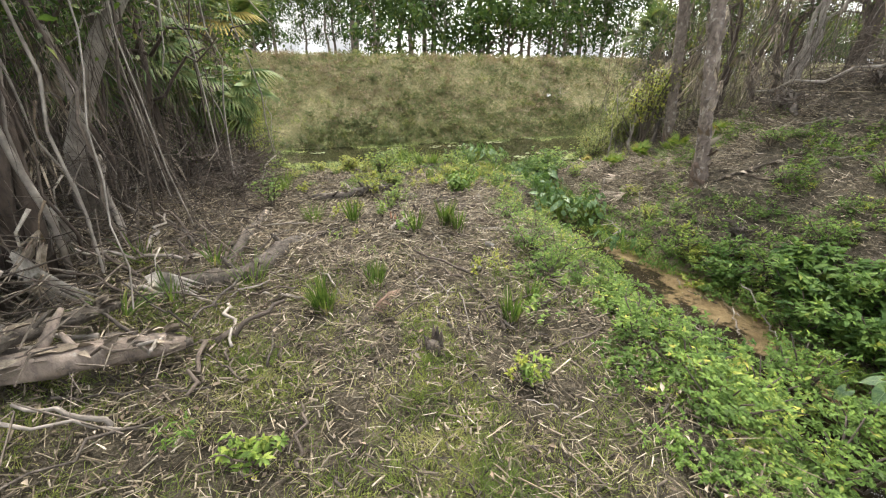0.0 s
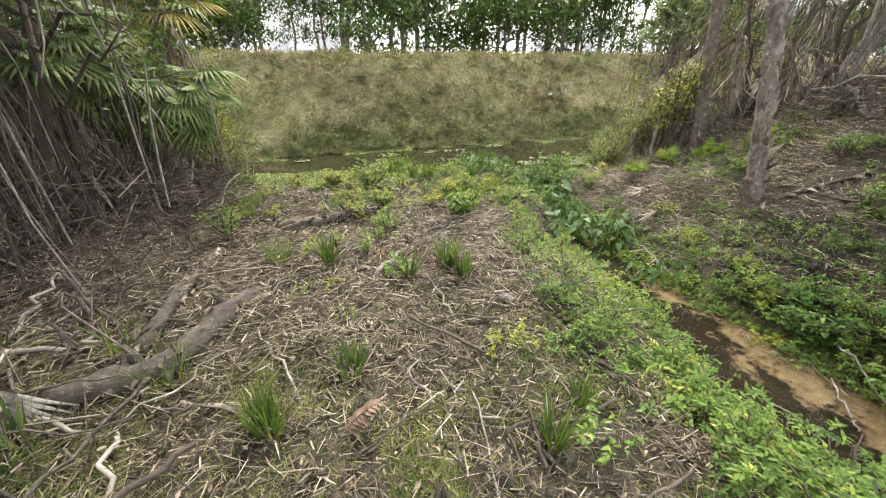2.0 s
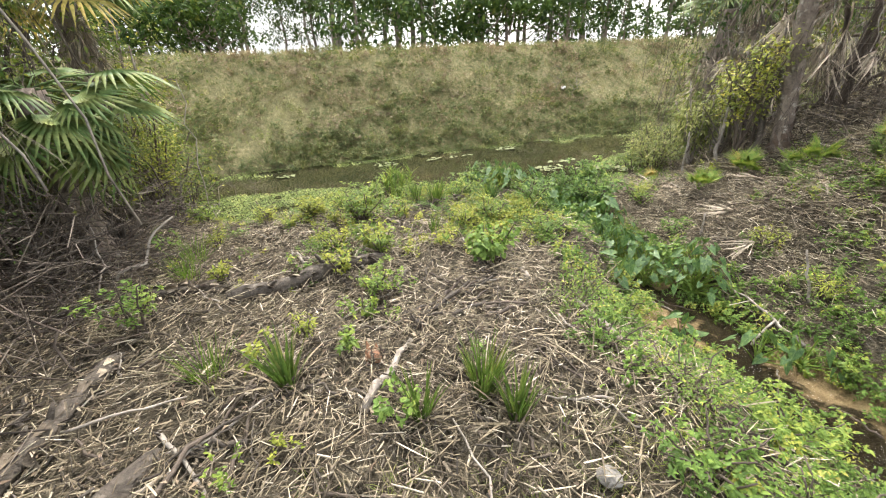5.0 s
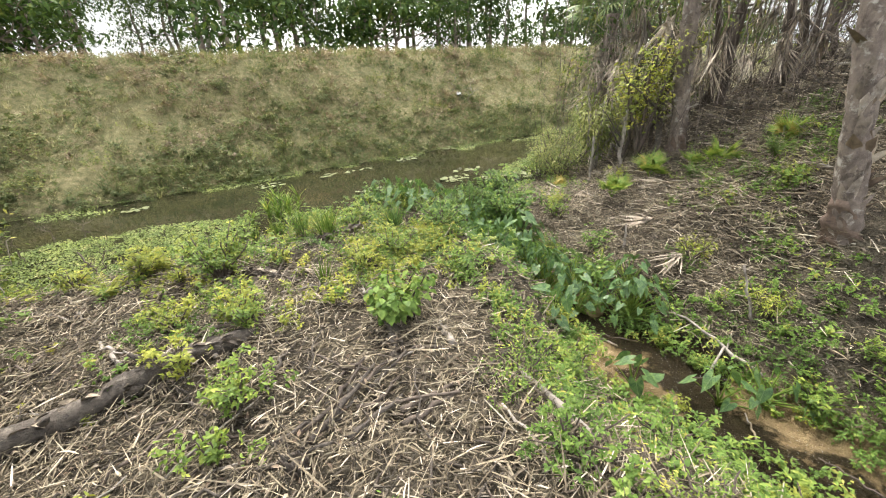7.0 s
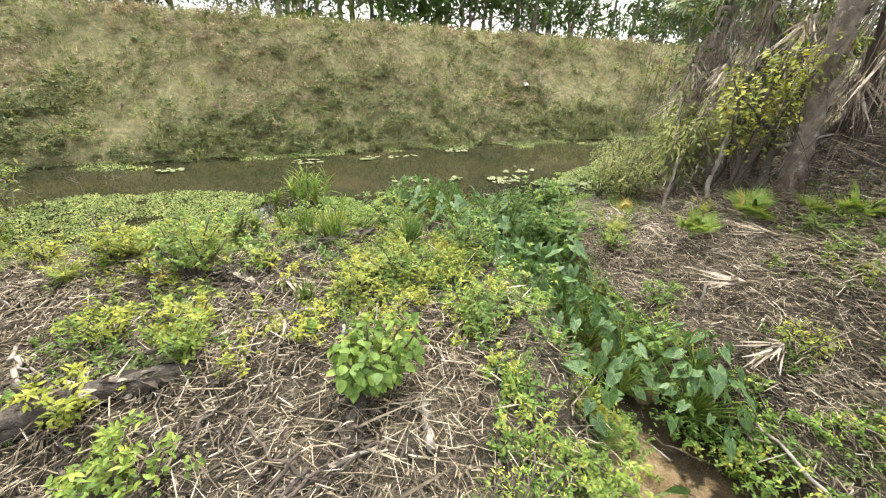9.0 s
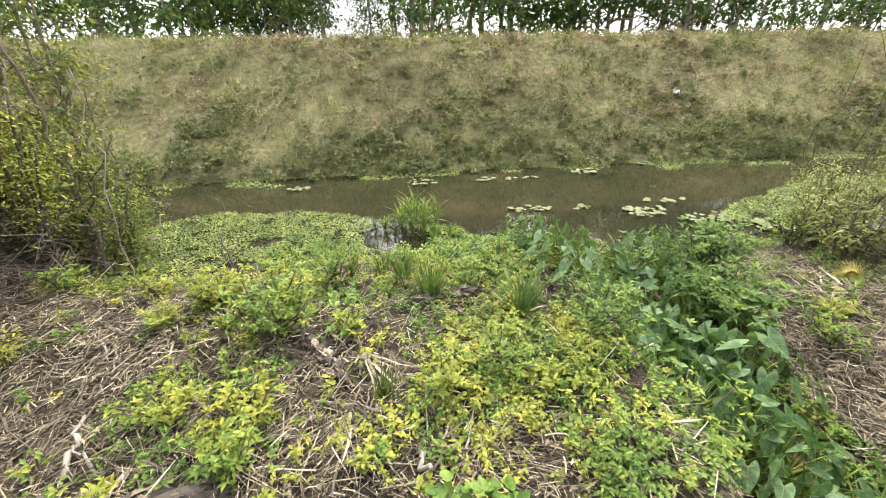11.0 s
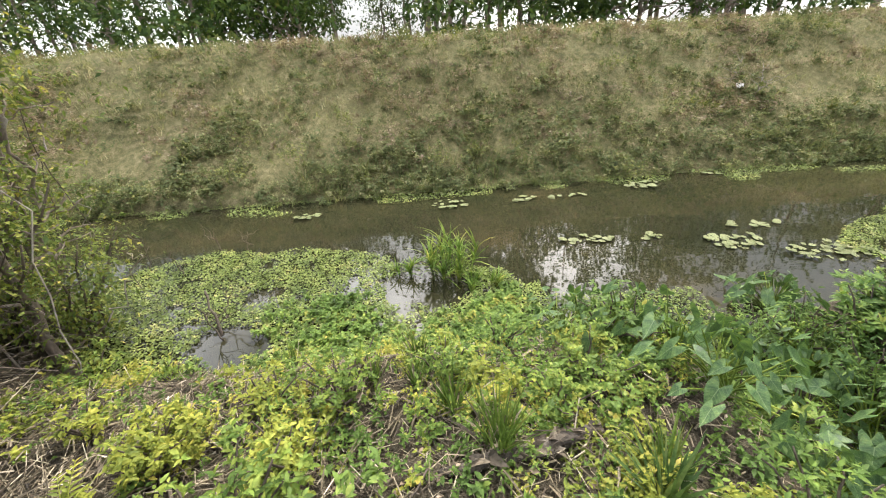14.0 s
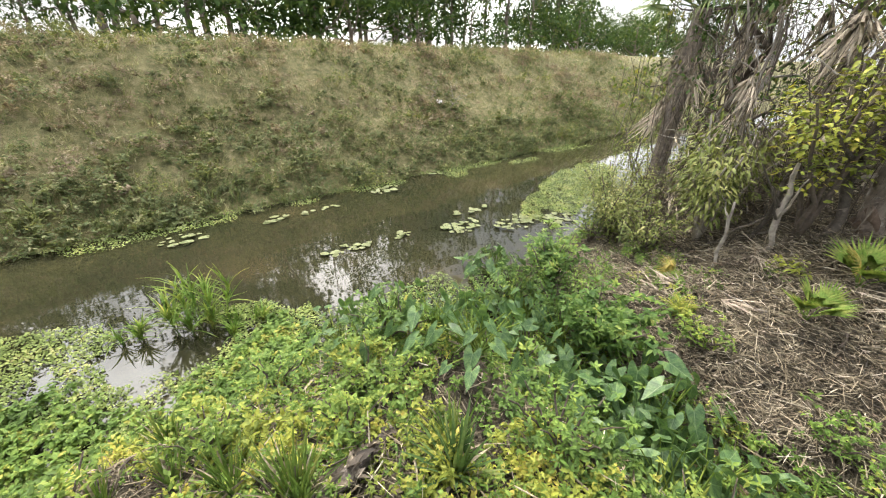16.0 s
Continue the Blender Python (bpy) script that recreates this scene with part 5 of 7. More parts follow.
for i, (x, y, q, h, n, m, sh, z) in enumerate([(-0.6, 9.0, 0.4, 0.45, 420, M_WEED, LEAF, 0.08), (0.0, 8.2, 0.36, 0.5, 380, M_BROAD, LEAF, 0.09), (-1.0, 8.6, 0.4, 0.35, 460, M_LIGHT, LEAF, 0.065), (1.35, 8.6, 0.36, 0.5, 420, M_DEEP, LONGLEAF, 0.1),
                                              (-0.5, 7.4, 0.36, 0.35, 400, M_WEED, LEAF, 0.06), (1.35, 9.2, 0.4, 0.6, 420, M_WEED, LONGLEAF, 0.1), (-1.5, 9.2, 0.4, 0.35, 420, M_WEED, LEAF, 0.065), (0.55, 7.4, 0.34, 0.5, 300, M_BROAD, LEAF, 0.1),
                                              (-0.25, 6.6, 0.36, 0.34, 380, M_LIGHT, LEAF, 0.06), (1.1, 9.4, 0.4, 0.5, 380, M_WEED, LONGLEAF, 0.1), (-0.1, 9.7, 0.4, 0.45, 380, M_BROAD, LEAF, 0.09), (-1.3, 7.1, 0.36, 0.28, 400, M_LIGHT, LEAF, 0.055),
                                              (-0.9, 6.3, 0.34, 0.28, 380, M_WEED, LEAF, 0.05), (0.2, 8.9, 0.36, 0.45, 360, M_WEED, LEAF, 0.08)]):
    bush("green_bush", on_land(x, y), q, h, z, n, m, sh, 1200 + i, "leafy green plants crowding the brook's mouth", 9)
for i, (x, y, q, h, n, m, sh, z) in enumerate([(0.5, 2.5, 0.34, 0.42, 420, M_DEEP, LEAF, 0.12), (0.5, 1.75, 0.38, 0.5, 480, M_DEEP, LEAF, 0.15), (0.2, 0.95, 0.4, 0.5, 520, M_DEEP, LEAF, 0.13),
                                              (0.6, 3.2, 0.28, 0.32, 320, M_LIGHT, LEAF, 0.06), (0.85, 2.0, 0.4, 0.5, 520, M_DEEP, LEAF, 0.13), (0.75, 2.8, 0.3, 0.34, 340, M_DEEP, LEAF, 0.08), (0.6, 1.3, 0.4, 0.55, 520, M_DEEP, LEAF, 0.14), (0.75, 0.6, 0.4, 0.5, 420, M_WEED, LEAF, 0.1)]):
    bush("green_bush", on_land(x, y), q, h, z, n, m, sh, 1220 + i, "leafy green bush on the brook's bank", 9)
for i, (x, y, m) in enumerate([(-0.45, 1.22, M_WEED), (-0.1, 0.98, M_LIGHT), (-0.75, 1.3, M_WEED), (-0.35, 0.7, M_WEED), (-0.75, 0.75, M_LIGHT), (0.1, 1.3, M_DEEP), (0.22, 1.6, M_WEED), (0.42, 2.05, M_LIGHT), (0.48, 2.5, M_WEED), (0.5, 2.95, M_LIGHT), (0.46, 3.35, M_WEED), (0.4, 3.75, M_LIGHT), (0.55, 3.1, M_YELLOW), (0.5, 2.3, M_WEED)]):
    bush("green_bush", on_land(x, y), 0.22, 0.22, 0.06, 230, m, LEAF, 1240 + i, "low green plants at the brook's edge", 7, 0.5)
for i, (x, y, q, h, m) in enumerate([(-1.3, 1.35, 0.36, 0.42, M_WEED), (-1.2, 0.85, 0.38, 0.45, M_LIGHT), (-1.35, 0.3, 0.4, 0.45, M_WEED), (-0.85, 0.45, 0.34, 0.5, M_WEED), (-0.6, 0.95, 0.3, 0.5, M_LIGHT),
                                     (-0.15, 0.55, 0.36, 0.5, M_WEED), (-1.05, -0.2, 0.4, 0.5, M_LIGHT), (-1.9, 1.55, 0.34, 0.34, M_WEED), (-2.05, 0.75, 0.36, 0.34, M_LIGHT), (-1.55, 1.95, 0.32, 0.34, M_WEED)]):
    bush("green_bush", on_land(x, y), q, h, 0.065, 480, M_WEED if m is M_LIGHT else M_DEEP if i % 4 == 0 else m, LEAF, 1280 + i, "lush bright green bush leaning over the brook", 9)
for i, (x, y, q, h, n) in enumerate([(-2.67, 8.55, 0.4, 0.42, 420), (-3.65, 8.15, 0.3, 0.36, 260), (-1.75, 6.95, 0.26, 0.28, 240), (-2.0, 8.75, 0.32, 0.36, 320), (-3.2, 8.6, 0.32, 0.34, 280), (-2.9, 8.05, 0.3, 0.4, 320), (-1.35, 8.3, 0.3, 0.3, 260), (-4.3, 8.5, 0.26, 0.36, 200), (-3.35, 7.75, 0.14, 0.22, 120), (-4.3, 9.3, 0.2, 0.26, 160)]):
    bush("yellow_green_bush", on_land(x, y), q, h, 0.06, n, M_YELLOW if i % 3 else M_LIGHT, LEAF, 1300 + i, "yellow-green bush among low weeds near the water", 8)
for i, (x, y, m) in enumerate([(-1.95, 3.3, M_WEED), (-1.6, 3.7, M_LIGHT), (-1.7, 4.3, M_WEED), (-1.45, 4.9, M_LIGHT), (-2.05, 2.6, M_WEED)]):
    bush("green_bush", on_land(x, y), 0.36, 0.26, 0.05, 380, m, LONGLEAF if i % 2 else LEAF, 1260 + i, "feathery bright green weed beside the brook", 9)
fern(on_land(-1.42, 2.4), 8, 0.3, 31, "bright yellow-green fern among weeds", M_LIGHT)
for i, (x, y, h) in enumerate([(1.81, 7.56, 0.26), (-3.93, 7.9, 0.25), (2.6, 5.9, 0.34), (2.75, 5.2, 0.3)]):
    fern(on_land(x, y), 11, h, 32 + i, "yellow-green upright fern on litter", M_YELLOW if i < 2 else M_REED)

# taro along the brook, and the belt of it that widens towards the canal
spots = [(0.5, 5.3, 0.5, 0.4, 30), (0.75, 5.5, 0.45, 0.35, 14), (0.2, 5.7, 0.4, 0.3, 10), (0.3, 5.9, 0.5, 0.38, 14), (0.6, 6.1, 0.45, 0.35, 12),
         (0.25, 4.0, 0.3, 0.3, 8), (0.0, 4.2, 0.28, 0.25, 6), (-0.2, 0.6, 0.36, 0.28, 7), (-0.5, 0.2, 0.36, 0.28, 7),
         (0.75, 7.2, 0.5, 0.4, 16), (0.5, 7.45, 0.5, 0.4, 16), (0.95, 7.5, 0.45, 0.36, 12), (-0.45, 5.5, 0.36, 0.25, 6), (-0.35, 4.7, 0.3, 0.2, 5)]
r = np.random.default_rng(62)
for i in range(46):
    y = 6.2 + 3.9 * ((i + r.uniform(0, 1)) / 46) ** 0.85
    reach = float(taro_reach(y))
    spots.append((float(brook_x(y)) - 0.12 + r.uniform(-reach, reach), y, r.uniform(0.45, 0.58) if y < 7.8 else r.uniform(0.32, 0.5), r.uniform(0.34, 0.44), int(r.integers(11, 15))))
for i, (x, y, h, q, n) in enumerate(spots):
    taro(on_land(x, y, -0.02), h, q * (1.0 if y < 6 else 1.25), int(n * 1.5) if y < 6 else int(n * 1.45), r.uniform(0.12, 0.16) if y < 6.9 else r.uniform(0.18, 0.24) if y < 7.7 else r.uniform(0.13, 0.19), 200 + i)
# ---- trees ----
def tree(name, base, high, radius, spread_r, leaves, leaf_len, mat, seed, label, bare=0.35, limbs=7, lean=(0, 0), bark=None, stems=1, shape=None, vines=0, sway=0.02):
    """A tapered trunk that forks into limbs, with leaves in uneven clumps round the limbs' outer parts."""
    r = np.random.default_rng(seed)
    top = thing(name, base, label, "tree")
    ends = []
    for s in range(stems):
        off = r.normal(0, 0.12, 2) if s else np.zeros(2)
        hh = high * (r.uniform(0.7, 1.0) if s else 1.0)
        tip = np.array([lean[0] + r.normal(0, 3 * sway) * hh, lean[1] + r.normal(0, 3 * sway) * hh, hh * 0.92])
        line = wander((off[0], off[1], -0.15), tip, 12, sway * high, r)
        rad = radius * (1 - 0.8 * np.linspace(0, 1, 12)) * (0.75 if s else 1) * (1 + 0.4 * np.exp(-np.linspace(0, 1, 12) * 20))
        trunk = part("trunk", tube(line, rad, 9, 0.07, seed + s), bark or M_BARK, top)
        for i in range(limbs):
            t = bare + (0.97 - bare) * (i + r.uniform(0, 1)) / limbs
            k = int(t * 11)
            a = i * 2.4 + r.normal(0, 0.4)
            q = spread_r * r.uniform(0.5, 1.0) * (1.15 - 0.6 * (t - bare))
            end = line[k] + np.array([math.cos(a) * q, math.sin(a) * q, q * r.uniform(0.05, 0.7)])
            ln = wander(line[k], end, 7, 0.07 * q, r)
            part("limb", tube(ln, np.linspace(rad[k] * 0.55, 0.006, 7), 5, 0.05, i, caps=False), bark or M_BARK, trunk)
            ends.append(ln)
    ends = np.stack(ends)
    nc = max(10, leaves // 45)
    c = ends[r.integers(0, len(ends), nc), r.integers(2, 7, nc)] + r.normal(0, spread_r * 0.12, (nc, 3))
    cr = spread_r * r.uniform(0.12, 0.42, nc)
    k = r.integers(0, nc, leaves)
    p = c[k] + r.normal(0, 0.6, (leaves, 3)) * cr[k][:, None] * np.array([1, 1, 0.75])
    p[:, 2] = np.maximum(p[:, 2], 0.1)
    part("crown", scatter(shape or CROWNLEAF, p, turns(r.uniform(0, 6.28, leaves), r.normal(-0.35, 0.5, leaves), r.normal(0, 0.5, leaves)), leaf_len * r.uniform(0.6, 1.25, leaves)), mat, top)
    for i in range(vines):
        e = ends[int(r.integers(0, len(ends)))][int(r.integers(2, 7))]
        foot = np.array([e[0] + r.normal(0, 0.25), e[1] + r.normal(0, 0.25), r.uniform(0.0, 0.8)])
        part("vine", tube(wander(e, foot, 9, 0.05, r), np.full(9, r.uniform(0.004, 0.012)), 4, caps=False), M_PALE if i % 2 else M_TWIG, top)
    return top


# woods behind the levee: built in four kinds, then repeated
kinds = [tree("tall_tree", (0, 0, 0), h, q, s, n, z, M_DARKLEAF, 300 + i, "tall dark green tree behind the levee", b, 13, sway=0.006, bark=M_PALE if i == 1 else None)
         for i, (h, q, s, b, n, z) in enumerate([(19, 0.22, 4.4, 0.3, 2700, 0.5), (21, 0.22, 4.0, 0.36, 2700, 0.5), (17, 0.2, 4.6, 0.26, 2700, 0.5), (3.6, 0.1, 2.5, 0.05, 1300, 0.27)])]
r = np.random.default_rng(77)
spots = []
for row, (y0, step) in enumerate([(35.5, 4.6), (30.5, 4.4), (42, 4.8), (50, 5.5)]):
    x0 = -42 - 7 * row
    while x0 < 66 + 9 * row:
        spots.append((x0 + r.normal(0, 0.9), y0 + r.normal(0, 0.9), row))
        x0 += step * r.uniform(0.6, 1.35)
spots += [(-9.7, 36.9, 9), (-8.2, 37.1, 9), (-12.5, 35.0, 9)]
for ob in kinds:
    tagged(ob, group="trees behind the levee")
tagged(kinds[3], "low leafy tree under taller ones behind the levee")
for i, (x, y, row) in enumerate(spots):
    k = 3 if row == 1 else 1 if row == 9 else int(r.integers(0, 3))
    s = r.uniform(1.1, 1.8) if row == 1 else r.uniform(0.7, 0.85) if x < -9 else r.uniform(0.58, 0.7) if x < -1 else r.uniform(0.85, 1.1) if x < 43 else r.uniform(0.4, 0.5)
    m = Matrix.Translation((x, y, float(land(x, y)) - 0.1)) @ Matrix.Rotation(r.uniform(0, 6.28), 4, "Z")
    ob = copy_thing(kinds[k], m)
    ob.scale = (s, s, s)
for ob in kinds:
    for o in (*ob.children_recursive, ob):
        bpy.data.objects.remove(o)

# thicket on the near bank, to the west
for i, (x, y, h, q, sp, nl, be, ln) in enumerate([
    (-6.6, 3.2, 5.5, 0.09, 1.5, 2600, 0.45, (0.2, 0.2)), (-7.2, 4.6, 6.5, 0.11, 1.6, 3000, 0.42, (0.9, 0.3)), (-6.3, 5.6, 5.0, 0.07, 1.3, 1100, 0.4, (0.1, 0.1)),
    (-7.6, 6.6, 6.0, 0.1, 1.7, 3000, 0.15, (0.2, 0)), (-6.6, 7.6, 4.6, 0.06, 1.3, 2400, 0.15, (0, 0.2)), (-7.8, 2.0, 6.5, 0.12, 1.7, 2600, 0.42, (0, 0))] + [(x, y, h, 0.02 * h - 0.02, 0.28 * h + 0.1, 2200, 0.14, (0.1, 0.1)) for x, y, h in
    [(-6.9, 9.2, 4.2), (-8.6, 8.3, 6.0), (-9.4, 4.5, 7.0), (-8.9, 10.6, 4.6), (-9.6, 0.6, 6.5), (-10.5, 7.5, 7.0)]]):
    tree("thicket_tree", on_land(x, y), h, q, sp, int(nl * (2.6 if i < 7 else 1.5)), 0.075 if i < 7 else 0.1, M_THICKET if i in (4, 6, 9) else M_DARKLEAF, 400 + i, "tangled thicket tree hung with dead twigs" if i not in (6, 9) else "leafy yellow-green thicket tree by the water", be, 9, ln, M_DARKBARK, 3, None, 12)
for i, (x, y, h, s, n) in enumerate([(-6.3, 10.7, 4.0, 1.0, 3200), (-5.75, 9.9, 3.3, 0.8, 2200)]):
    tree("thicket_tree", on_land(x, y), h, 0.05, s, n, 0.075, M_THICKET, 415 + i, "leafy yellow-green thicket tree hung with vines by the water", 0.12, 10, (0.15, 0.1), None, 3, None, 8)
bush("thicket_bush", on_land(-6.1, 10.0), 0.9, 1.5, 0.07, 1500, M_THICKET, LEAF, 420, "sprawling yellow-green bush leaning over the water", 12)
bush("thicket_bush", on_land(-6.0, 8.6), 0.8, 1.5, 0.06, 1300, M_THICKET, LEAF, 421, "tall thin-leaved thicket bush at the water", 12)
bush("thicket_bush", on_land(-7.3, 11.2), 1.0, 1.6, 0.07, 1500, M_THICKET, LEAF, 422, "leafy bush overhanging the canal", 12)
bush("thicket_bush", on_land(-6.3, 6.6), 0.7, 1.2, 0.06, 900, M_DARKLEAF, LEAF, 423, "dark tangled bush at the foot of the thicket", 12)
bush("thicket_bush", on_land(-6.9, 2.2), 0.6, 1.1, 0.045, 320, M_DARKLEAF, LEAF, 424, "climber with small yellow-green leaves on dead stems", 10)
bush("thicket_bush", on_land(-5.75, 9.3), 0.75, 1.9, 0.075, 1800, M_YELLOW, LEAF, 425, "tall yellow-green bush with vines beside the water", 12)
bush("thicket_bush", on_land(-5.9, 10.5), 0.85, 1.5, 0.075, 1700, M_THICKET, LEAF, 426, "yellow-green bush reaching over floating weed", 12)
bush("thicket_bush", on_land(-5.7, 7.6), 0.55, 1.3, 0.06, 800, M_THICKET, LEAF, 427, "thin-leaved bush at the thicket's edge", 10)
bush("thicket_bush", on_land(-7.9, 11.6), 0.9, 2.2, 0.08, 1300, M_THICKET, LEAF, 428, "tall leafy bush overhanging the canal", 12)
palm("cabbage_palm", on_land(-6.35, 9.6), (-6.1, 9.6, 3.75), 0.13, 22, 0.9, 430, "fan palm with yellowing lower fronds in the thicket", 12, 5)
palm("cabbage_palm", on_land(-5.72, 7.15), (-5.78, 7.3, 2.75), 0.12, 26, 0.85, 431, "fan palm with grey-green fronds hanging to its foot", 22, 0, 0.0, 0.9, 1.0)
palm("cabbage_palm", on_land(-6.6, 6.1), (-6.5, 6.15, 3.25), 0.12, 24, 0.9, 432, "shaded fan palm with hanging dead fronds", 24, 0, 0.0, 1.0, 0.9)

reed_tuft("seedling_palm", on_land(-1.04, 7.66, -0.01), 0.5, 0.03, 60, 0.75, 456, "small dark green seedling palm with stiff spiky leaves", M_PALM, 0.12, 2.2)

# palms and woods on the steep bank
palm("tall_palm", on_land(1.72, 4.22, -0.03), (1.5, 5.3, 6.6), 0.095, 12, 0.9, 440, "slender palm with a ringed grey-brown trunk, bare to its top", 6, 0, 0.3)
palm("tall_palm", on_land(3.45, 6.64, -0.05), (2.85, 7.05, 7.0), 0.1, 12, 0.9, 441, "straight palm with a pale flaking trunk", 6, 0, 0.35)
palm("cabbage_palm", on_land(4.85, 9.2, -0.05), (4.9, 9.25, 3.5), 0.12, 18, 0.85, 442, "fan palm with a skirt of dead brown fronds", 34, 0, 0.0, 0.6)
bush("yellow_leaved_shrub", on_land(3.3, 8.0), 0.68, 1.55, 0.17, 1000, M_OLIVE, LONGLEAF, 444, "shrub with long drooping yellow-green leaves round dead stems", 12, 0.7, M_PALE)
bush("yellow_leaved_shrub", on_land(3.15, 7.1), 0.62, 1.85, 0.13, 640, M_YELLOW, LEAF, 445, "bright green climber on a dead stem", 6, 0.3)


def dead_stem(at, high, radius, branches, seed, label):
    """A crooked dead trunk, broken off at the top, with a few bare broken branches."""
    r = np.random.default_rng(seed)
    top = thing("dead_tree", at, label, "dead tree", "dead stems on the bank")
    line = wander((0, 0, -0.1), (r.normal(0, 0.1) * high, r.normal(0, 0.1) * high, high), 9, 0.025 * high, r)
    trunk = part("trunk", tube(line, np.linspace(radius, radius * 0.6, 9) * r.uniform(0.85, 1.15, 9), 9, 0.15, seed), M_PALE if seed % 2 else M_LOG, top)
    for i in range(branches):
        k = int(r.integers(3, 8))
        a, q = r.uniform(0, 6.28), r.uniform(0.25, 0.6)
        part("branch", tube(wander(line[k], line[k] + [math.cos(a) * q, math.sin(a) * q, r.uniform(0.1, 0.5)], 7, 0.01, r), np.linspace(radius * 0.5, radius * 0.15, 7), 6, 0.15, seed + i), M_PALE if i % 2 else M_LOG, trunk)
    return top


for i, (x, y, h, q, n) in enumerate([(3.2, 6.9, 1.3, 0.055, 5), (2.95, 7.25, 1.0, 0.03, 3), (3.3, 7.5, 1.5, 0.028, 3), (2.75, 7.6, 0.8, 0.022, 2), (3.55, 7.15, 1.8, 0.03, 4)]):
    dead_stem(on_land(x, y, -0.05), h, q, n, 560 + i, "dead grey stem with broken branches among shrub leaves")
bush("bank_shrub", on_land(3.45, 9.15), 0.7, 1.0, 0.09, 1200, M_OLIVE, LEAF, 448, "yellow-green shrub beside a fan palm", 10)
bush("bank_shrub", on_land(2.95, 8.45), 0.45, 0.7, 0.13, 380, M_OLIVE, LONGLEAF, 449, "low yellow-green shrub at a fan palm's foot", 8)
bush("bank_shrub", on_land(4.15, 9.5), 0.9, 1.3, 0.1, 2300, M_OLIVE, LONGLEAF, 446, "spreading yellow-green shrub over the canal's edge", 12)
bush("bank_shrub", on_land(5.8, 9.7), 1.0, 1.5, 0.1, 900, M_THICKET, LEAF, 447, "leafy shrub over the canal's edge", 12)
for i, (x, y, f, s) in enumerate([(2.1, 6.75, 9, 0.36), (2.65, 6.55, 8, 0.42), (2.78, 5.75, 7, 0.4), (2.3, 7.85, 5, 0.26), (2.91, 6.08, 6, 0.36), (3.02, 5.22, 6, 0.34)]):
    palmetto(on_land(x, y), f, s, 450 + i, "low palmetto with fan leaves at a palm's foot", i % 2)
for i, (x, y, h, q, sp, nl, be, ln, st) in enumerate([
    (4.6, 5.2, 6.0, 0.06, 1.2, 900, 0.3, (0.3, 0.2), 3), (5.0, 3.6, 6.5, 0.07, 1.3, 1000, 0.3, (0, 0), 3), (4.9, 6.9, 6.0, 0.06, 1.2, 1100, 0.25, (-0.3, 0.1), 3), (5.8, 4.6, 7.0, 0.07, 1.5, 1100, 0.25, (0, 0), 3),
    (5.9, 6.4, 6.5, 0.07, 1.4, 1100, 0.25, (0, 0), 3), (6.8, 5.6, 7.5, 0.09, 1.8, 1300, 0.2, (0, 0), 2), (4.2, 8.2, 4.5, 0.05, 1.1, 1000, 0.2, (0, 0), 3), (5.3, 8.4, 6.0, 0.07, 1.5, 1300, 0.2, (0, 0), 2)] + [(x, y, h, 0.0125 * h, 0.27 * h, 1300, 0.13, (0, 0), 2) for x, y, h in
    [(7.2, 7.8, 7.0), (6.4, 2.6, 7.0), (8.6, 4.2, 8.0), (9.2, 6.9, 8.0), (5.2, 1.4, 6.5), (8.0, 1.0, 8.0), (8.0, 9.8, 6.0), (11, 10.2, 7.0), (12, 8.0, 8.0), (11.5, 4.5, 8.0)]]):
    tree("bank_tree", on_land(x, y), h, q, sp, nl, 0.1, M_THICKET if i % 3 else M_DARKLEAF, 460 + i, "thin pale-stemmed tree hung with vines on the bank", be, 6, ln, M_DARKBARK if i % 3 else M_PALE, st, None, 7 if i < 9 else 2)
# woods behind the way in
for i, (x, y) in enumerate([(-8, -4), (-4.5, -6.5), (-1, -6), (3, -5), (6.5, -3), (-10.5, -2)]):
    tree("thicket_tree", on_land(x, y), 6.5, 0.12, 2.2, 900, 0.16, M_DARKLEAF, 490 + i, "dark leafy tree behind the clearing", 0.12, 8)
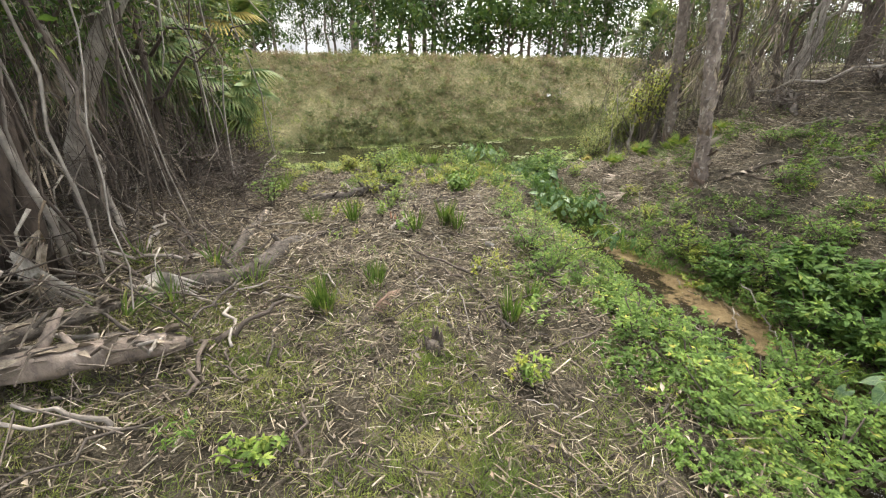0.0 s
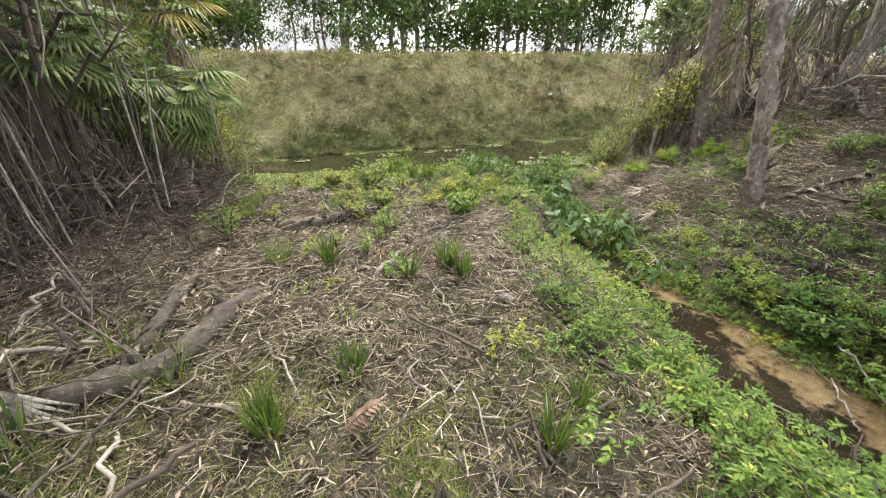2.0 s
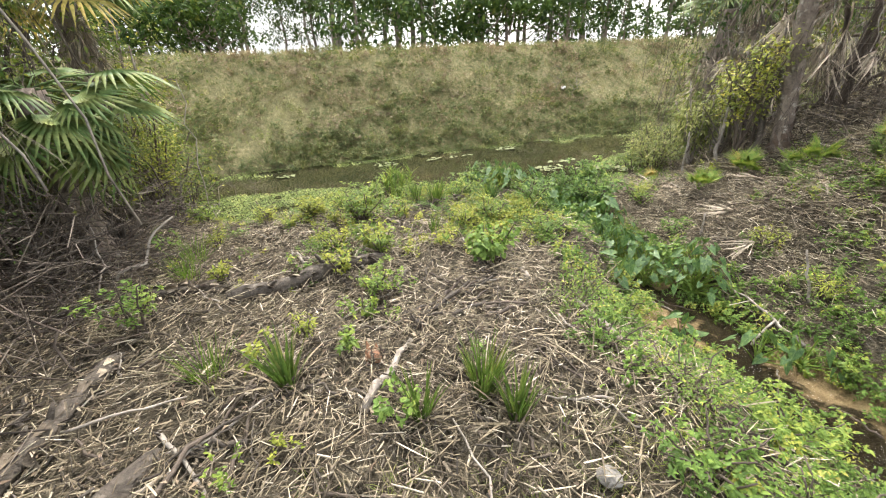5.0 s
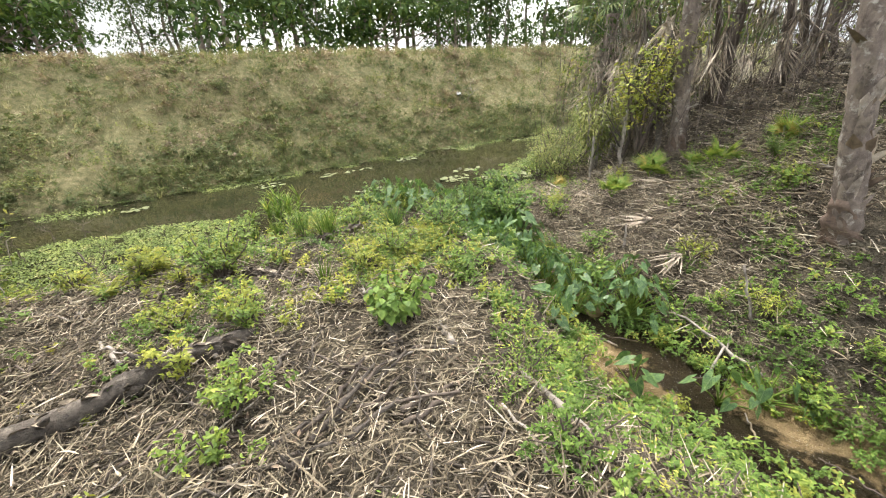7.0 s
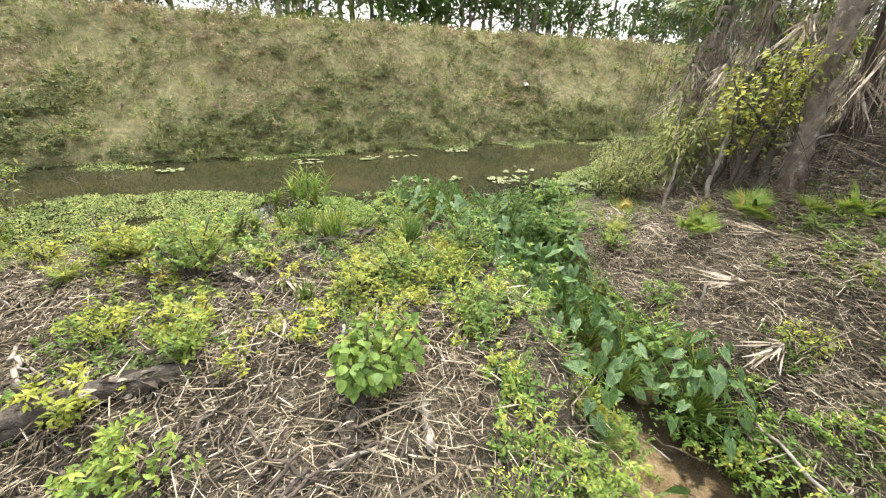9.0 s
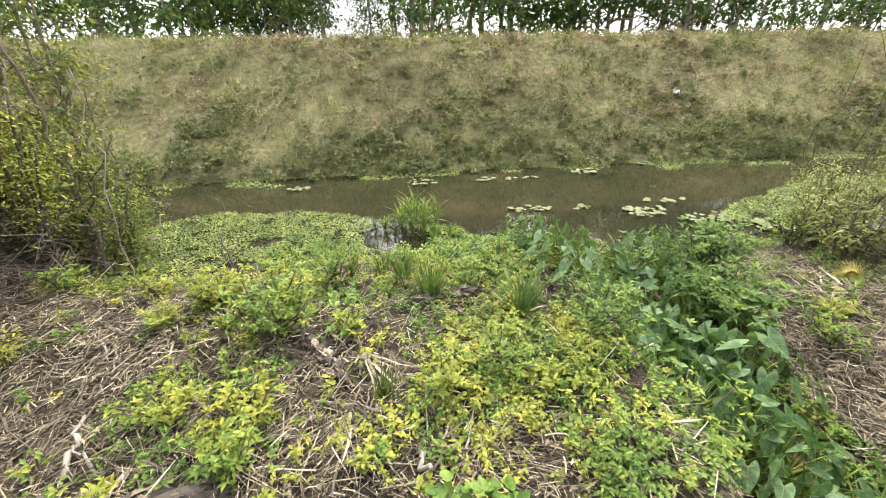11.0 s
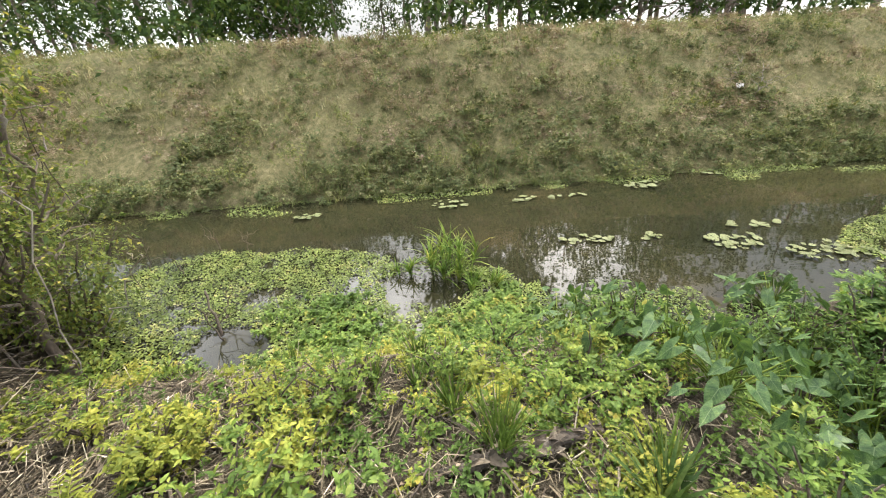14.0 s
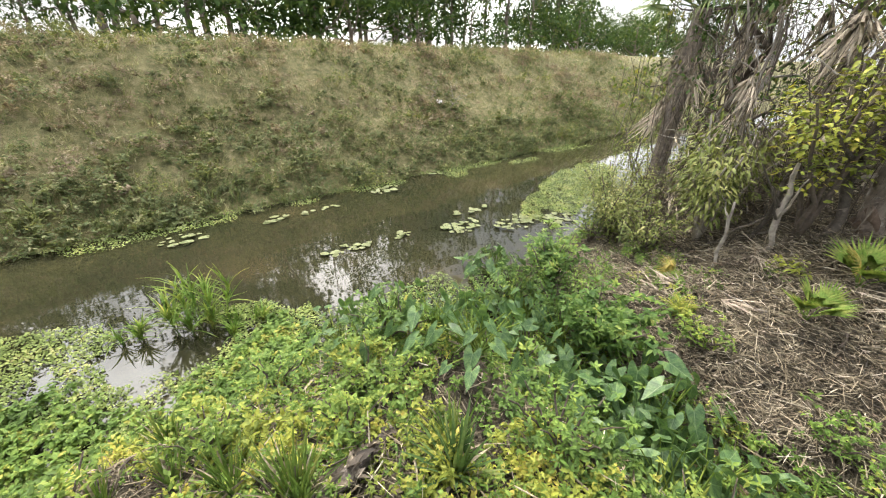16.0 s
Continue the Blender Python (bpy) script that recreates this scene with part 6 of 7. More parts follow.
# ---- logs, sticks and fallen fronds ----
def log(name, points, radii, seed, label, mat=None, stubs=2):
    """A fallen stem with splintered ends and stubs of branches."""
    r = np.random.default_rng(seed)
    pts = np.array([(x, y, float(land(x, y)) + q * 0.75 + up) for (x, y, up), q in zip(points, radii)])
    top = thing(name, pts[0], label, "log")
    rel = pts - pts[0]
    n = 5 * (len(pts) - 1) + 1
    t = np.linspace(0, len(pts) - 1, n)
    line = np.stack([np.interp(t, np.arange(len(pts)), rel[:, i]) for i in range(3)], 1) + r.normal(0, 0.006, (n, 3))
    rad = np.interp(t, np.arange(len(pts)), radii) * r.uniform(0.78, 1.12, n)
    rad[0] *= 0.75
    rad[-1] *= 0.75
    part("bark", tube(line, rad, 14, 0.17, seed), mat or M_LOG, top)
    q = 56
    k, a = r.integers(1, n - 1, q), r.uniform(0, 6.28, q)
    way = rel[-1] / (np.linalg.norm(rel[-1]) + 1e-9)
    p = line[k] + np.stack([-way[1] * np.cos(a), way[0] * np.cos(a), np.abs(np.sin(a))], 1) * rad[k][:, None] * 0.95
    tagged(part("loose_bark", scatter(leaf_shape(0.5, 0.3, 0.3, 2), p, turns(math.atan2(way[1], way[0]) - 1.57 + r.normal(0, 0.35, q), r.normal(0.15, 0.2, q), r.normal(0, 0.6, q)), r.uniform(0.05, 0.14, q)), M_CHIP if mat is not M_PALE else M_PALE, top, "loose peeling bark"), kind="stuff")
    for e, s in ((0, -1), (-1, 1)):
        d = line[e] - line[e - s]
        d = d / (np.linalg.norm(d) + 1e-9)
        part("broken_end", tube([line[e] - d * 0.01, line[e] + d * 0.025, line[e] + d * 0.05], [rad[e] * 0.9, rad[e] * 0.7, rad[e] * 0.25], 8, 0.3, seed + s + 3), M_LOG, top, "splintered end")
    for i in range(stubs):
        k = int(r.integers(3, n - 3))
        d = np.array([r.normal(0, 0.5), r.normal(0, 0.5), 0.8])
        part("branch_stub", tube([line[k], line[k] + d * rad[k] * 1.8, line[k] + d * rad[k] * 2.6], [rad[k] * 0.4, rad[k] * 0.3, rad[k] * 0.15], 6, 0.15, seed + i), mat or M_LOG, top)
    return top


def stick(a, b, radius, seed, label="dry grey stick lying on straw", mat=None, up=(0.02, 0.02), sway=0.02, category="stick"):
    """A single fallen stick from a to b (places on the ground, each raised by up)."""
    r = np.random.default_rng(seed)
    p, q = np.array((*a, float(land(*a)) + up[0])), np.array((*b, float(land(*b)) + up[1]))
    line = wander(p, q, 8, sway, r)
    line[:, 2] = np.maximum(line[:, 2], land(line[:, 0], line[:, 1]) + radius * 0.5)
    ob = part("stick", tube(line - p, np.linspace(radius, radius * 0.55, 8) * r.uniform(0.85, 1.15, 8), 6, 0.12, seed), mat or M_PALE)
    ob.location = p
    return tagged(ob, label, category, "loose sticks")


log("fallen_log", [(-4.42, 6.13, 0), (-3.9, 6.22, 0.02), (-3.4, 6.34, 0.02), (-2.92, 6.4, 0)], [0.075, 0.08, 0.07, 0.06], 1, "fallen dark grey log half hidden by bushes")
log("fallen_log", [(-5.35, 6.2, 0), (-4.9, 6.38, 0.0), (-4.5, 6.42, 0)], [0.045, 0.045, 0.04], 2, "thin fallen grey log on straw")
log("fallen_log", [(-6.2, 1.75, 0.1), (-5.7, 1.9, 0.1), (-5.25, 2.1, 0.05)], [0.09, 0.085, 0.07], 3, "thick weathered log with peeling bark", M_BARK)
log("fallen_log", [(-6.3, 1.0, 0.3), (-6.0, 1.9, 0.25), (-5.75, 2.5, 0.1)], [0.05, 0.05, 0.04], 4, "mossy leaning log across a thicker one")
log("fallen_log", [(-4.58, 4.45, -0.04), (-4.78, 3.85, -0.03), (-5.02, 3.28, -0.02), (-5.4, 3.02, -0.02), (-5.8, 2.92, -0.02)], [0.06, 0.1, 0.095, 0.075, 0.06], 5, "long rotten log sunk in litter", M_LOG)
log("fallen_log", [(-5.05, 5.4, 0.02), (-5.1, 4.85, 0.0), (-5.16, 4.0, 0.02), (-5.25, 3.05, 0)], [0.05, 0.055, 0.055, 0.05], 6, "grey rotten log beside brushwood", M_LOG)
log("fallen_log", [(-2.4, 7.1, 0.0), (-2.62, 7.4, 0.02), (-2.85, 7.7, 0.02)], [0.04, 0.04, 0.035], 7, "short grey log end among dry fronds", M_LOG, 1)
log("fallen_log", [(-2.05, 7.95, 0.02), (-1.5, 8.0, 0.03), (-1.15, 8.15, 0.02)], [0.035, 0.04, 0.03], 8, "thin dark log among weeds")
log("rotten_stump", [(-2.12, 5.5, -0.04), (-2.0, 5.72, -0.02), (-1.88, 5.95, 0.0)], [0.05, 0.06, 0.045], 9, "split grey stump wood at a bush's foot", M_LOG, 1)


def stump(at, radius, high, seed, label, mat):
    """A broken stump: a ring of splinters of uneven height round a rotten core."""
    r = np.random.default_rng(seed)
    top = thing("rotten_stump", at, label, "stump")
    part("core", tube([(0, 0, -0.05), (0, 0, high * 0.25), (0.01, 0, high * 0.4)], [radius, radius * 0.85, radius * 0.5], 9, 0.25, seed), mat, top)
    for i in range(13):
        a = i * 0.483 + r.normal(0, 0.15)
        q, h = radius * r.uniform(0.6, 1.0), high * r.uniform(0.35, 1.0)
        p = np.array([math.cos(a) * q, math.sin(a) * q, 0])
        part("splinter", tube([p + [0, 0, -0.04], p * 1.05 + [0, 0, h * 0.6], p * r.uniform(0.9, 1.5) + [0, 0, h]], [radius * 0.3, radius * 0.2, 0.003], 5, 0.25, seed + i), mat if i % 3 else M_TWIG, top)
    return top


def root_ball(at, radius, roots, seed, label):
    """Torn roots that spread from a hole in the bank."""
    r = np.random.default_rng(seed)
    top = thing("root_ball", at, label, "roots")
    for i in range(roots):
        a, q = r.uniform(0, 6.28), radius * r.uniform(0.5, 1.1)
        way = np.array([math.cos(a) * q * 0.7, math.sin(a) * q, q * r.uniform(-0.3, 0.7)])
        part("root", tube(wander(r.normal(0, 0.03, 3), way, 7, radius * 0.12, r), np.linspace(0.02, 0.004, 7) * r.uniform(0.5, 1.2), 5, 0.2, seed + i, caps=False), M_LOG if i % 2 else M_TWIG, top)
    return top


stump(on_land(-3.56, 1.82), 0.075, 0.2, 10, "broken dark stump among straw", M_LOG)
stump(on_land(-3.3, 4.8), 0.07, 0.15, 11, "reddish rotten stump among sticks", M_REDROT)
stump(on_land(-2.9, 5.0), 0.05, 0.12, 12, "small broken stump among sticks", M_LOG)
stump(on_land(1.12, 2.96), 0.08, 0.17, 16, "dark hollow stump in the brook's bank", M_LOG)
root_ball(on_land(1.1, 2.96, 0.08), 0.32, 34, 13, "dark torn roots in the brook's bank")
root_ball(on_land(1.08, 1.85, 0.08), 0.32, 30, 17, "dark torn roots in the brook's bank")
root_ball(on_land(3.6, 4.6, 0.15), 0.5, 30, 14, "dark tangled roots on the bank's top")
root_ball(on_land(3.9, 3.6, 0.15), 0.45, 24, 15, "dark tangled roots on the bank's top")
log("fallen_log", [(3.3, 4.2, 0.05), (3.9, 4.7, 0.12), (4.4, 5.3, 0.1)], [0.05, 0.05, 0.035], 13, "dark fallen trunk on the bank's top", None, 4)
log("fallen_log", [(1.75, 3.95, 0.02), (2.1, 3.7, 0.03), (2.5, 3.4, 0.03)], [0.02, 0.02, 0.015], 14, "thin dark branch at a palm's foot")
stick((4.2, 3.2), (3.6, 5.2), 0.03, 20, "pale bent branch on the bank's top", M_PALE, (0.35, 0.5), 0.09)
stick((0.42, 4.1), (0.75, 5.05), 0.018, 21, "grey branch fallen across the brook", M_PALE, (0.08, 0.06), 0.03)
stick((0.15, 4.35), (0.7, 4.45), 0.012, 22, "grey twig lying in the brook", M_PALE, (0.06, 0.06))
stick((0.87, 4.38), (0.9, 4.6), 0.014, 23, "thin upright stake on the brook's bank", M_PALE, (0.0, 0.55), 0.01)
stick((1.32, 5.96), (1.34, 6.0), 0.018, 24, "short upright stake among shoots", M_PALE, (0.0, 0.32), 0.004)
stick((0.42, 2.3), (0.18, 1.75), 0.011, 25, "thin pale cane leaning over the brook", M_PALE, (0.2, 0.06), 0.02)
stick((0.18, 1.75), (-0.18, 1.32), 0.012, 38, "thin pale cane lying over the brook", M_PALE, (0.06, 0.05), 0.02)
stick((-1.5, 4.3), (-1.45, 4.95), 0.035, 26, "flat grey board-like stick among weeds", M_PALE, (0.03, 0.04), 0.005)
stick((-2.5, 5.4), (-1.9, 5.5), 0.016, 27)
stick((-1.7, 5.35), (-1.62, 5.75), 0.028, 28)
stick((-1.95, 6.55), (-1.9, 6.35), 0.02, 29, "short pale stick end among straw", M_PALE, (0.0, 0.12))
stick((-3.45, 4.3), (-3.0, 4.85), 0.035, 30, "thick pale stick lying on straw")
stick((-4.6, 4.6), (-4.0, 3.7), 0.014, 31)
stick((-4.7, 4.1), (-3.9, 4.7), 0.012, 32)
stick((-6.35, 4.3), (-6.5, 4.6), 0.04, 33, "pale dead forked branch standing in brushwood", M_PALE, (0.0, 1.9), 0.1)
stick((-6.2, 3.9), (-6.4, 4.5), 0.03, 34, "pale dead branch leaning in brushwood", M_PALE, (0.05, 0.7), 0.05)
stick((-5.9, 1.2), (-5.3, 1.5), 0.012, 35, "thin pale stick leaning on a log", M_PALE, (0.5, 0.0), 0.02)
stick((-4.45, 10.35), (-4.7, 10.75), 0.02, 36, "dark twiggy branch rising from floating weed", M_TWIG, (0.2, 0.75))
stick((-5.5, 7.3), (-4.9, 7.2), 0.016, 37)
r = np.random.default_rng(88)
for i in range(170):
    x, y = r.uniform(-5.2, -1.6), 0.8 + 6.8 * r.uniform(0, 1) ** 0.8
    a, ln = r.uniform(0, 3.14), 0.2 + 0.9 * r.beta(1.2, 2.2)
    stick((x, y), (x + math.cos(a) * ln, y + math.sin(a) * ln), 0.005 + 0.02 * r.beta(1.2, 3), 2600 + i, "thin dry stick lying on straw" if i % 4 else "bleached dry cane lying on straw", (M_PALE, M_TWIG, M_LOG, M_TWIG)[i % 4], (0.03, r.uniform(0.02, 0.09)))
for i in range(26):
    x, y = r.uniform(1.2, 3.4), r.uniform(2.5, 8.0)
    a, ln = r.uniform(0, 3.14), r.uniform(0.3, 0.8)
    stick((x, y), (x + math.cos(a) * ln * 0.6, y + math.sin(a) * ln), r.uniform(0.006, 0.016), 700 + i, "dry stick lying on the littered bank", M_PALE if i % 2 else M_TWIG, (0.03, 0.05))
for i in range(22):
    x, y = r.uniform(-6.8, -5.0), r.uniform(2.0, 7.5)
    a, ln = r.uniform(0, 6.28), r.uniform(0.5, 1.3)
    stick((x, y), (x + math.cos(a) * ln, y + math.sin(a) * ln), r.uniform(0.008, 0.02), 740 + i, "dead grey branch leaning in brushwood", M_PALE if i % 2 else M_TWIG, (0.02, r.uniform(0.15, 0.8)), 0.05)

for i in range(34):
    x, y = r.uniform(-6.3, -4.9), r.uniform(1.4, 3.9)
    a, ln = r.uniform(0, 6.28), r.uniform(0.35, 1.1)
    stick((x, y), (x + math.cos(a) * ln, y + math.sin(a) * ln), 0.007 + 0.02 * r.beta(1.2, 2.5), 3600 + i, "broken grey branch among rotten logs", (M_PALE, M_TWIG, M_LOG)[i % 3], (0.05, r.uniform(0.04, 0.35)), 0.03)
for i in range(16):
    y = r.uniform(1.0, 5.2)
    x = float(brook_x(y)) + r.uniform(-0.4, 0.4)
    a, ln = r.uniform(0.6, 2.4), r.uniform(0.15, 0.5)
    stick((x, y), (x + math.cos(a) * ln, y + math.sin(a) * ln), r.uniform(0.004, 0.01), 3700 + i, "thin wet twig lying in the brook", (M_PALE, M_TWIG)[i % 2], (0.05, 0.05), 0.01)

# brushwood: dead twigs under the thicket and along the bank's top
def brushwood(name, n, x0, x1, y0, y1, high, seed, label):
    r = np.random.default_rng(seed)
    x, y = r.uniform(x0, x1, n), r.uniform(y0, y1, n)
    k = ~((x > -6.1) & (x < 0) & (y < 4.2)) | (r.uniform(0, 1, n) < 0.3)
    x, y, n = x[k], y[k], int(k.sum())
    z = land(x, y) + high * r.uniform(0, 1, n) ** 2.2
    ln = 0.12 + 0.75 * r.beta(1.2, 3, n)
    stuff(name, scatter(STRAW, np.stack([x, y, z], 1), turns(r.uniform(0, 6.28, n), r.normal(0.1, 0.5, n), r.uniform(0, 6, n)), np.stack([r.uniform(0.003, 0.011, n), ln, r.uniform(0.003, 0.009, n)], 1)), M_TWIG, label, "brushwood")


# the pale leaning trunk and hanging stems of the thicket
log_trunk = thing("leaning_trunk", on_land(-6.75, 4.6), "pale leaning trunk with broken branches in the thicket", "tree")
r = np.random.default_rng(93)
line = np.array([(0, 0, -0.1), (0.12, -0.02, 0.7), (0.35, 0.0, 1.2), (0.65, 0.05, 1.75), (0.95, 0.15, 2.2), (1.35, 0.4, 2.75), (1.8, 0.7, 3.3)]) + [0, 0, 0]
part("trunk", tube(line, [0.11, 0.09, 0.085, 0.08, 0.07, 0.06, 0.045], 12, 0.08, 93), M_PALE, log_trunk)
for i in range(9):
    k = int(r.integers(2, 6))
    part("branch", tube(wander(line[k], line[k] + [r.normal(0.1, 0.35), r.normal(-0.2, 0.35), r.normal(-0.1, 0.45)], 7, 0.04, r), np.linspace(0.022, 0.004, 7), 5, 0.1, i, caps=False), M_PALE, log_trunk)


def hanging_stems(n, x0, x1, y0, y1, low, top, seed, label):
    r = np.random.default_rng(seed)
    x, y = r.uniform(x0, x1, n), r.uniform(y0, y1, n)
    z = land(x, y) + r.uniform(low, top, n)
    geo = strip_shape(6.0, 0.3)
    stuff("hanging_stems", scatter(geo, np.stack([x, y, z], 1), turns(r.uniform(0, 6.28, n), -1.57 + r.normal(0, 0.3, n), r.uniform(0, 6, n)), np.stack([r.uniform(0.003, 0.008, n), r.uniform(0.35, 1.3, n), r.uniform(0.003, 0.02, n)], 1)), M_TWIG, label, "brushwood")


hanging_stems(2800, -7.8, -5.55, 3.0, 9.5, 0.5, 3.2, 94, "dead vines and bare stems hanging in the thicket")
hanging_stems(4200, 2.9, 6.8, 3.2, 9.4, 0.4, 3.4, 95, "dead vines and bare stems along the bank's top")
brushwood("brushwood", 5200, -8.2, -5.1, 1.2, 9.6, 0.9, 91, "tangle of dead grey-brown twigs under the thicket")
brushwood("brushwood", 1500, -6.5, -5.3, 5.6, 9.0, 0.7, 98, "thin dead twigs round the feet of thicket palms")
brushwood("brushwood", 3600, 3.0, 8.0, 1.5, 9.0, 0.9, 92, "dead twigs and stems along the bank's top")

# thin dark stems that stand and lean at the thicket's face
r = np.random.default_rng(97)
for i in range(34):
    x, y = r.uniform(-7.6, -6.15), r.uniform(2.2, 8.6)
    h, a = r.uniform(1.6, 3.6), r.uniform(0, 6.28)
    stick((x, y), (x + 0.35 * math.cos(a), y + 0.35 * math.sin(a)), r.uniform(0.012, 0.035), 3800 + i, "thin dark stem standing in the thicket", (M_DARKBARK, M_LOG, M_DARKBARK, M_PALE)[i % 4], (0.0, h), 0.07, "stem")

# a heap of thick dark sticks, and dead fronds hung in the thicket
r = np.random.default_rng(89)
for i in range(14):
    x, y, a, ln = r.uniform(-3.1, -2.2), r.uniform(4.9, 5.5), r.normal(0.15, 0.35), r.uniform(0.3, 0.7)
    stick((x, y), (x + math.cos(a) * ln, y + math.sin(a) * ln), r.uniform(0.012, 0.022), 800 + i, "thick dark stick in a heap on straw", M_LOG if i % 2 else M_TWIG, (0.04, r.uniform(0.03, 0.1)), 0.01)
for i in range(22):
    x, y = r.uniform(-7.3, -6.1), r.uniform(2.2, 7.5)
    ob = new("hanging_frond", FROND_DEAD[i % 2])
    s = r.uniform(0.55, 1.0)
    ob.matrix_basis = Matrix.Translation(on_land(x, y, r.uniform(0.9, 2.4))) @ Euler((0, 0, r.uniform(0, 6.28))).to_matrix().to_4x4() @ Euler((r.uniform(-1.5, -1.2), 0, 0)).to_matrix().to_4x4() @ Matrix.Diagonal((s, s, s, 1))
    tagged(ob, "dead grey fan frond hung in thicket twigs", "palm frond", "dead fronds in the thicket")

for i in range(62):
    x, y = r.uniform(3.7, 5.6), r.uniform(5.6, 9.5)
    ob = new("hanging_frond", FROND_DEAD[i % 2])
    s = r.uniform(0.5, 1.0)
    ob.matrix_basis = Matrix.Translation(on_land(x, y, r.uniform(0.8, 3.0))) @ Euler((0, 0, r.uniform(0, 6.28))).to_matrix().to_4x4() @ Euler((r.uniform(-1.5, -1.0), 0, 0)).to_matrix().to_4x4() @ Matrix.Diagonal((s, s, s, 1))
    tagged(ob, "dead brown fan frond caught among dead stems", "palm frond", "dead fronds along the bank")
for i in range(8):
    x, y = r.uniform(1.7, 3.0), r.uniform(5.6, 8.0)
    ob = new("fallen_frond", FROND_DEAD[i % 2])
    s = r.uniform(0.45, 0.75)
    ob.matrix_basis = Matrix.Translation(on_land(x, y, 0.09)) @ Euler((0, 0, r.uniform(0, 6.28))).to_matrix().to_4x4() @ Euler((r.normal(-0.1, 0.2), r.normal(0, 0.3), 0)).to_matrix().to_4x4() @ Matrix.Diagonal((s, s, s, 1))
    tagged(ob, "dry brown fan frond fallen on the bank", "palm frond", "fallen palm fronds")

# fallen fan fronds
for i, (x, y, up, rz, rx, s, lab) in enumerate([
    (-6.1, 2.9, 0.75, 2.2, -1.1, 0.85, "bleached dead fan frond hanging from a stump"), (-6.3, 1.9, 0.7, 1.6, -1.2, 0.8, "bleached dead fan frond hanging over logs"),
    (-6.0, 2.4, 0.4, 0.9, -0.7, 0.7, "grey dead fan frond over brushwood"), (-2.35, 7.5, 0.08, 3.4, -0.1, 0.75, "dry grey fan frond lying on straw"), (-2.3, 7.0, 0.06, 2.9, -0.05, 0.7, "dry grey fan frond lying on straw"),
    (1.4, 5.2, 0.1, 1.2, -0.3, 0.7, "dry fan frond spread on the bank"), (1.7, 5.7, 0.1, 0.6, -0.3, 0.7, "dry fan frond spread on the bank"), (2.3, 5.4, 0.1, 2.2, -0.3, 0.7, "dry fan frond spread on the bank"),
    (2.6, 7.6, 0.15, 4.0, -0.3, 0.8, "dry brown fan frond under a shrub"), (2.3, 7.9, 0.12, 2.5, -0.3, 0.8, "dry brown fan frond under a shrub")]):
    ob = new("fallen_frond", FROND_DEAD[i % 2])
    ob.matrix_basis = Matrix.Translation(on_land(x, y, up)) @ Euler((0, 0, rz)).to_matrix().to_4x4() @ Euler((rx, 0, 0)).to_matrix().to_4x4() @ Matrix.Diagonal((s * 0.75, s * 0.75, s * 0.75, 1))
    tagged(ob, lab, "palm frond", "fallen palm fronds")
FROND_PALE = [mesh_of("fallen_frond", *fan_frond(20, a, d, 0.35, s), M_BLEACH) for s, a, d in ((21, 2.4, 0.5), (22, 1.7, 0.3))]
for i, (x, y, up, rz, rx, s) in enumerate([(-6.15, 2.8, 0.72, 2.4, -1.25, 0.95), (-6.05, 2.2, 0.55, 2.0, -1.2, 0.85), (-5.6, 3.1, 0.3, 2.8, -0.8, 0.6), (-6.2, 3.4, 0.8, 2.4, -1.2, 0.7)]):
    ob = new("fallen_frond", FROND_PALE[i % 2])
    ob.matrix_basis = Matrix.Translation(on_land(x, y, up)) @ Euler((0, 0, rz)).to_matrix().to_4x4() @ Euler((rx, 0.2 * (i % 3 - 1), 0)).to_matrix().to_4x4() @ Matrix.Diagonal((s, s, s, 1))
    tagged(ob, "bleached grey fan frond hung over logs and branches", "palm frond", "bleached palm fronds")
fern(on_land(-3.94, 2.48), 1, 0.35, 95, "curled rust-brown dead fern frond on straw", M_RUST)

# lily pads, each by itself
def pad_shape(seed):
    """A notched floating leaf with an uneven, partly lifted rim and a thin underside."""
    v, f = disc_shape(15, 0.25)
    q = np.random.default_rng(seed).uniform(0, 6.28, 3)
    t = np.arctan2(v[:, 1], v[:, 0])
    k = 1 + 0.12 * np.sin(2 * t + q[0]) + 0.07 * np.sin(5 * t + q[1])
    v = np.stack([v[:, 0] * k, v[:, 1] * k * 0.86, np.hypot(v[:, 0], v[:, 1]) * 0.1 * np.sin(t + q[2]) ** 3], 1)
    return join((v, f), (v - [0, 0, 0.02], f[:, ::-1]))


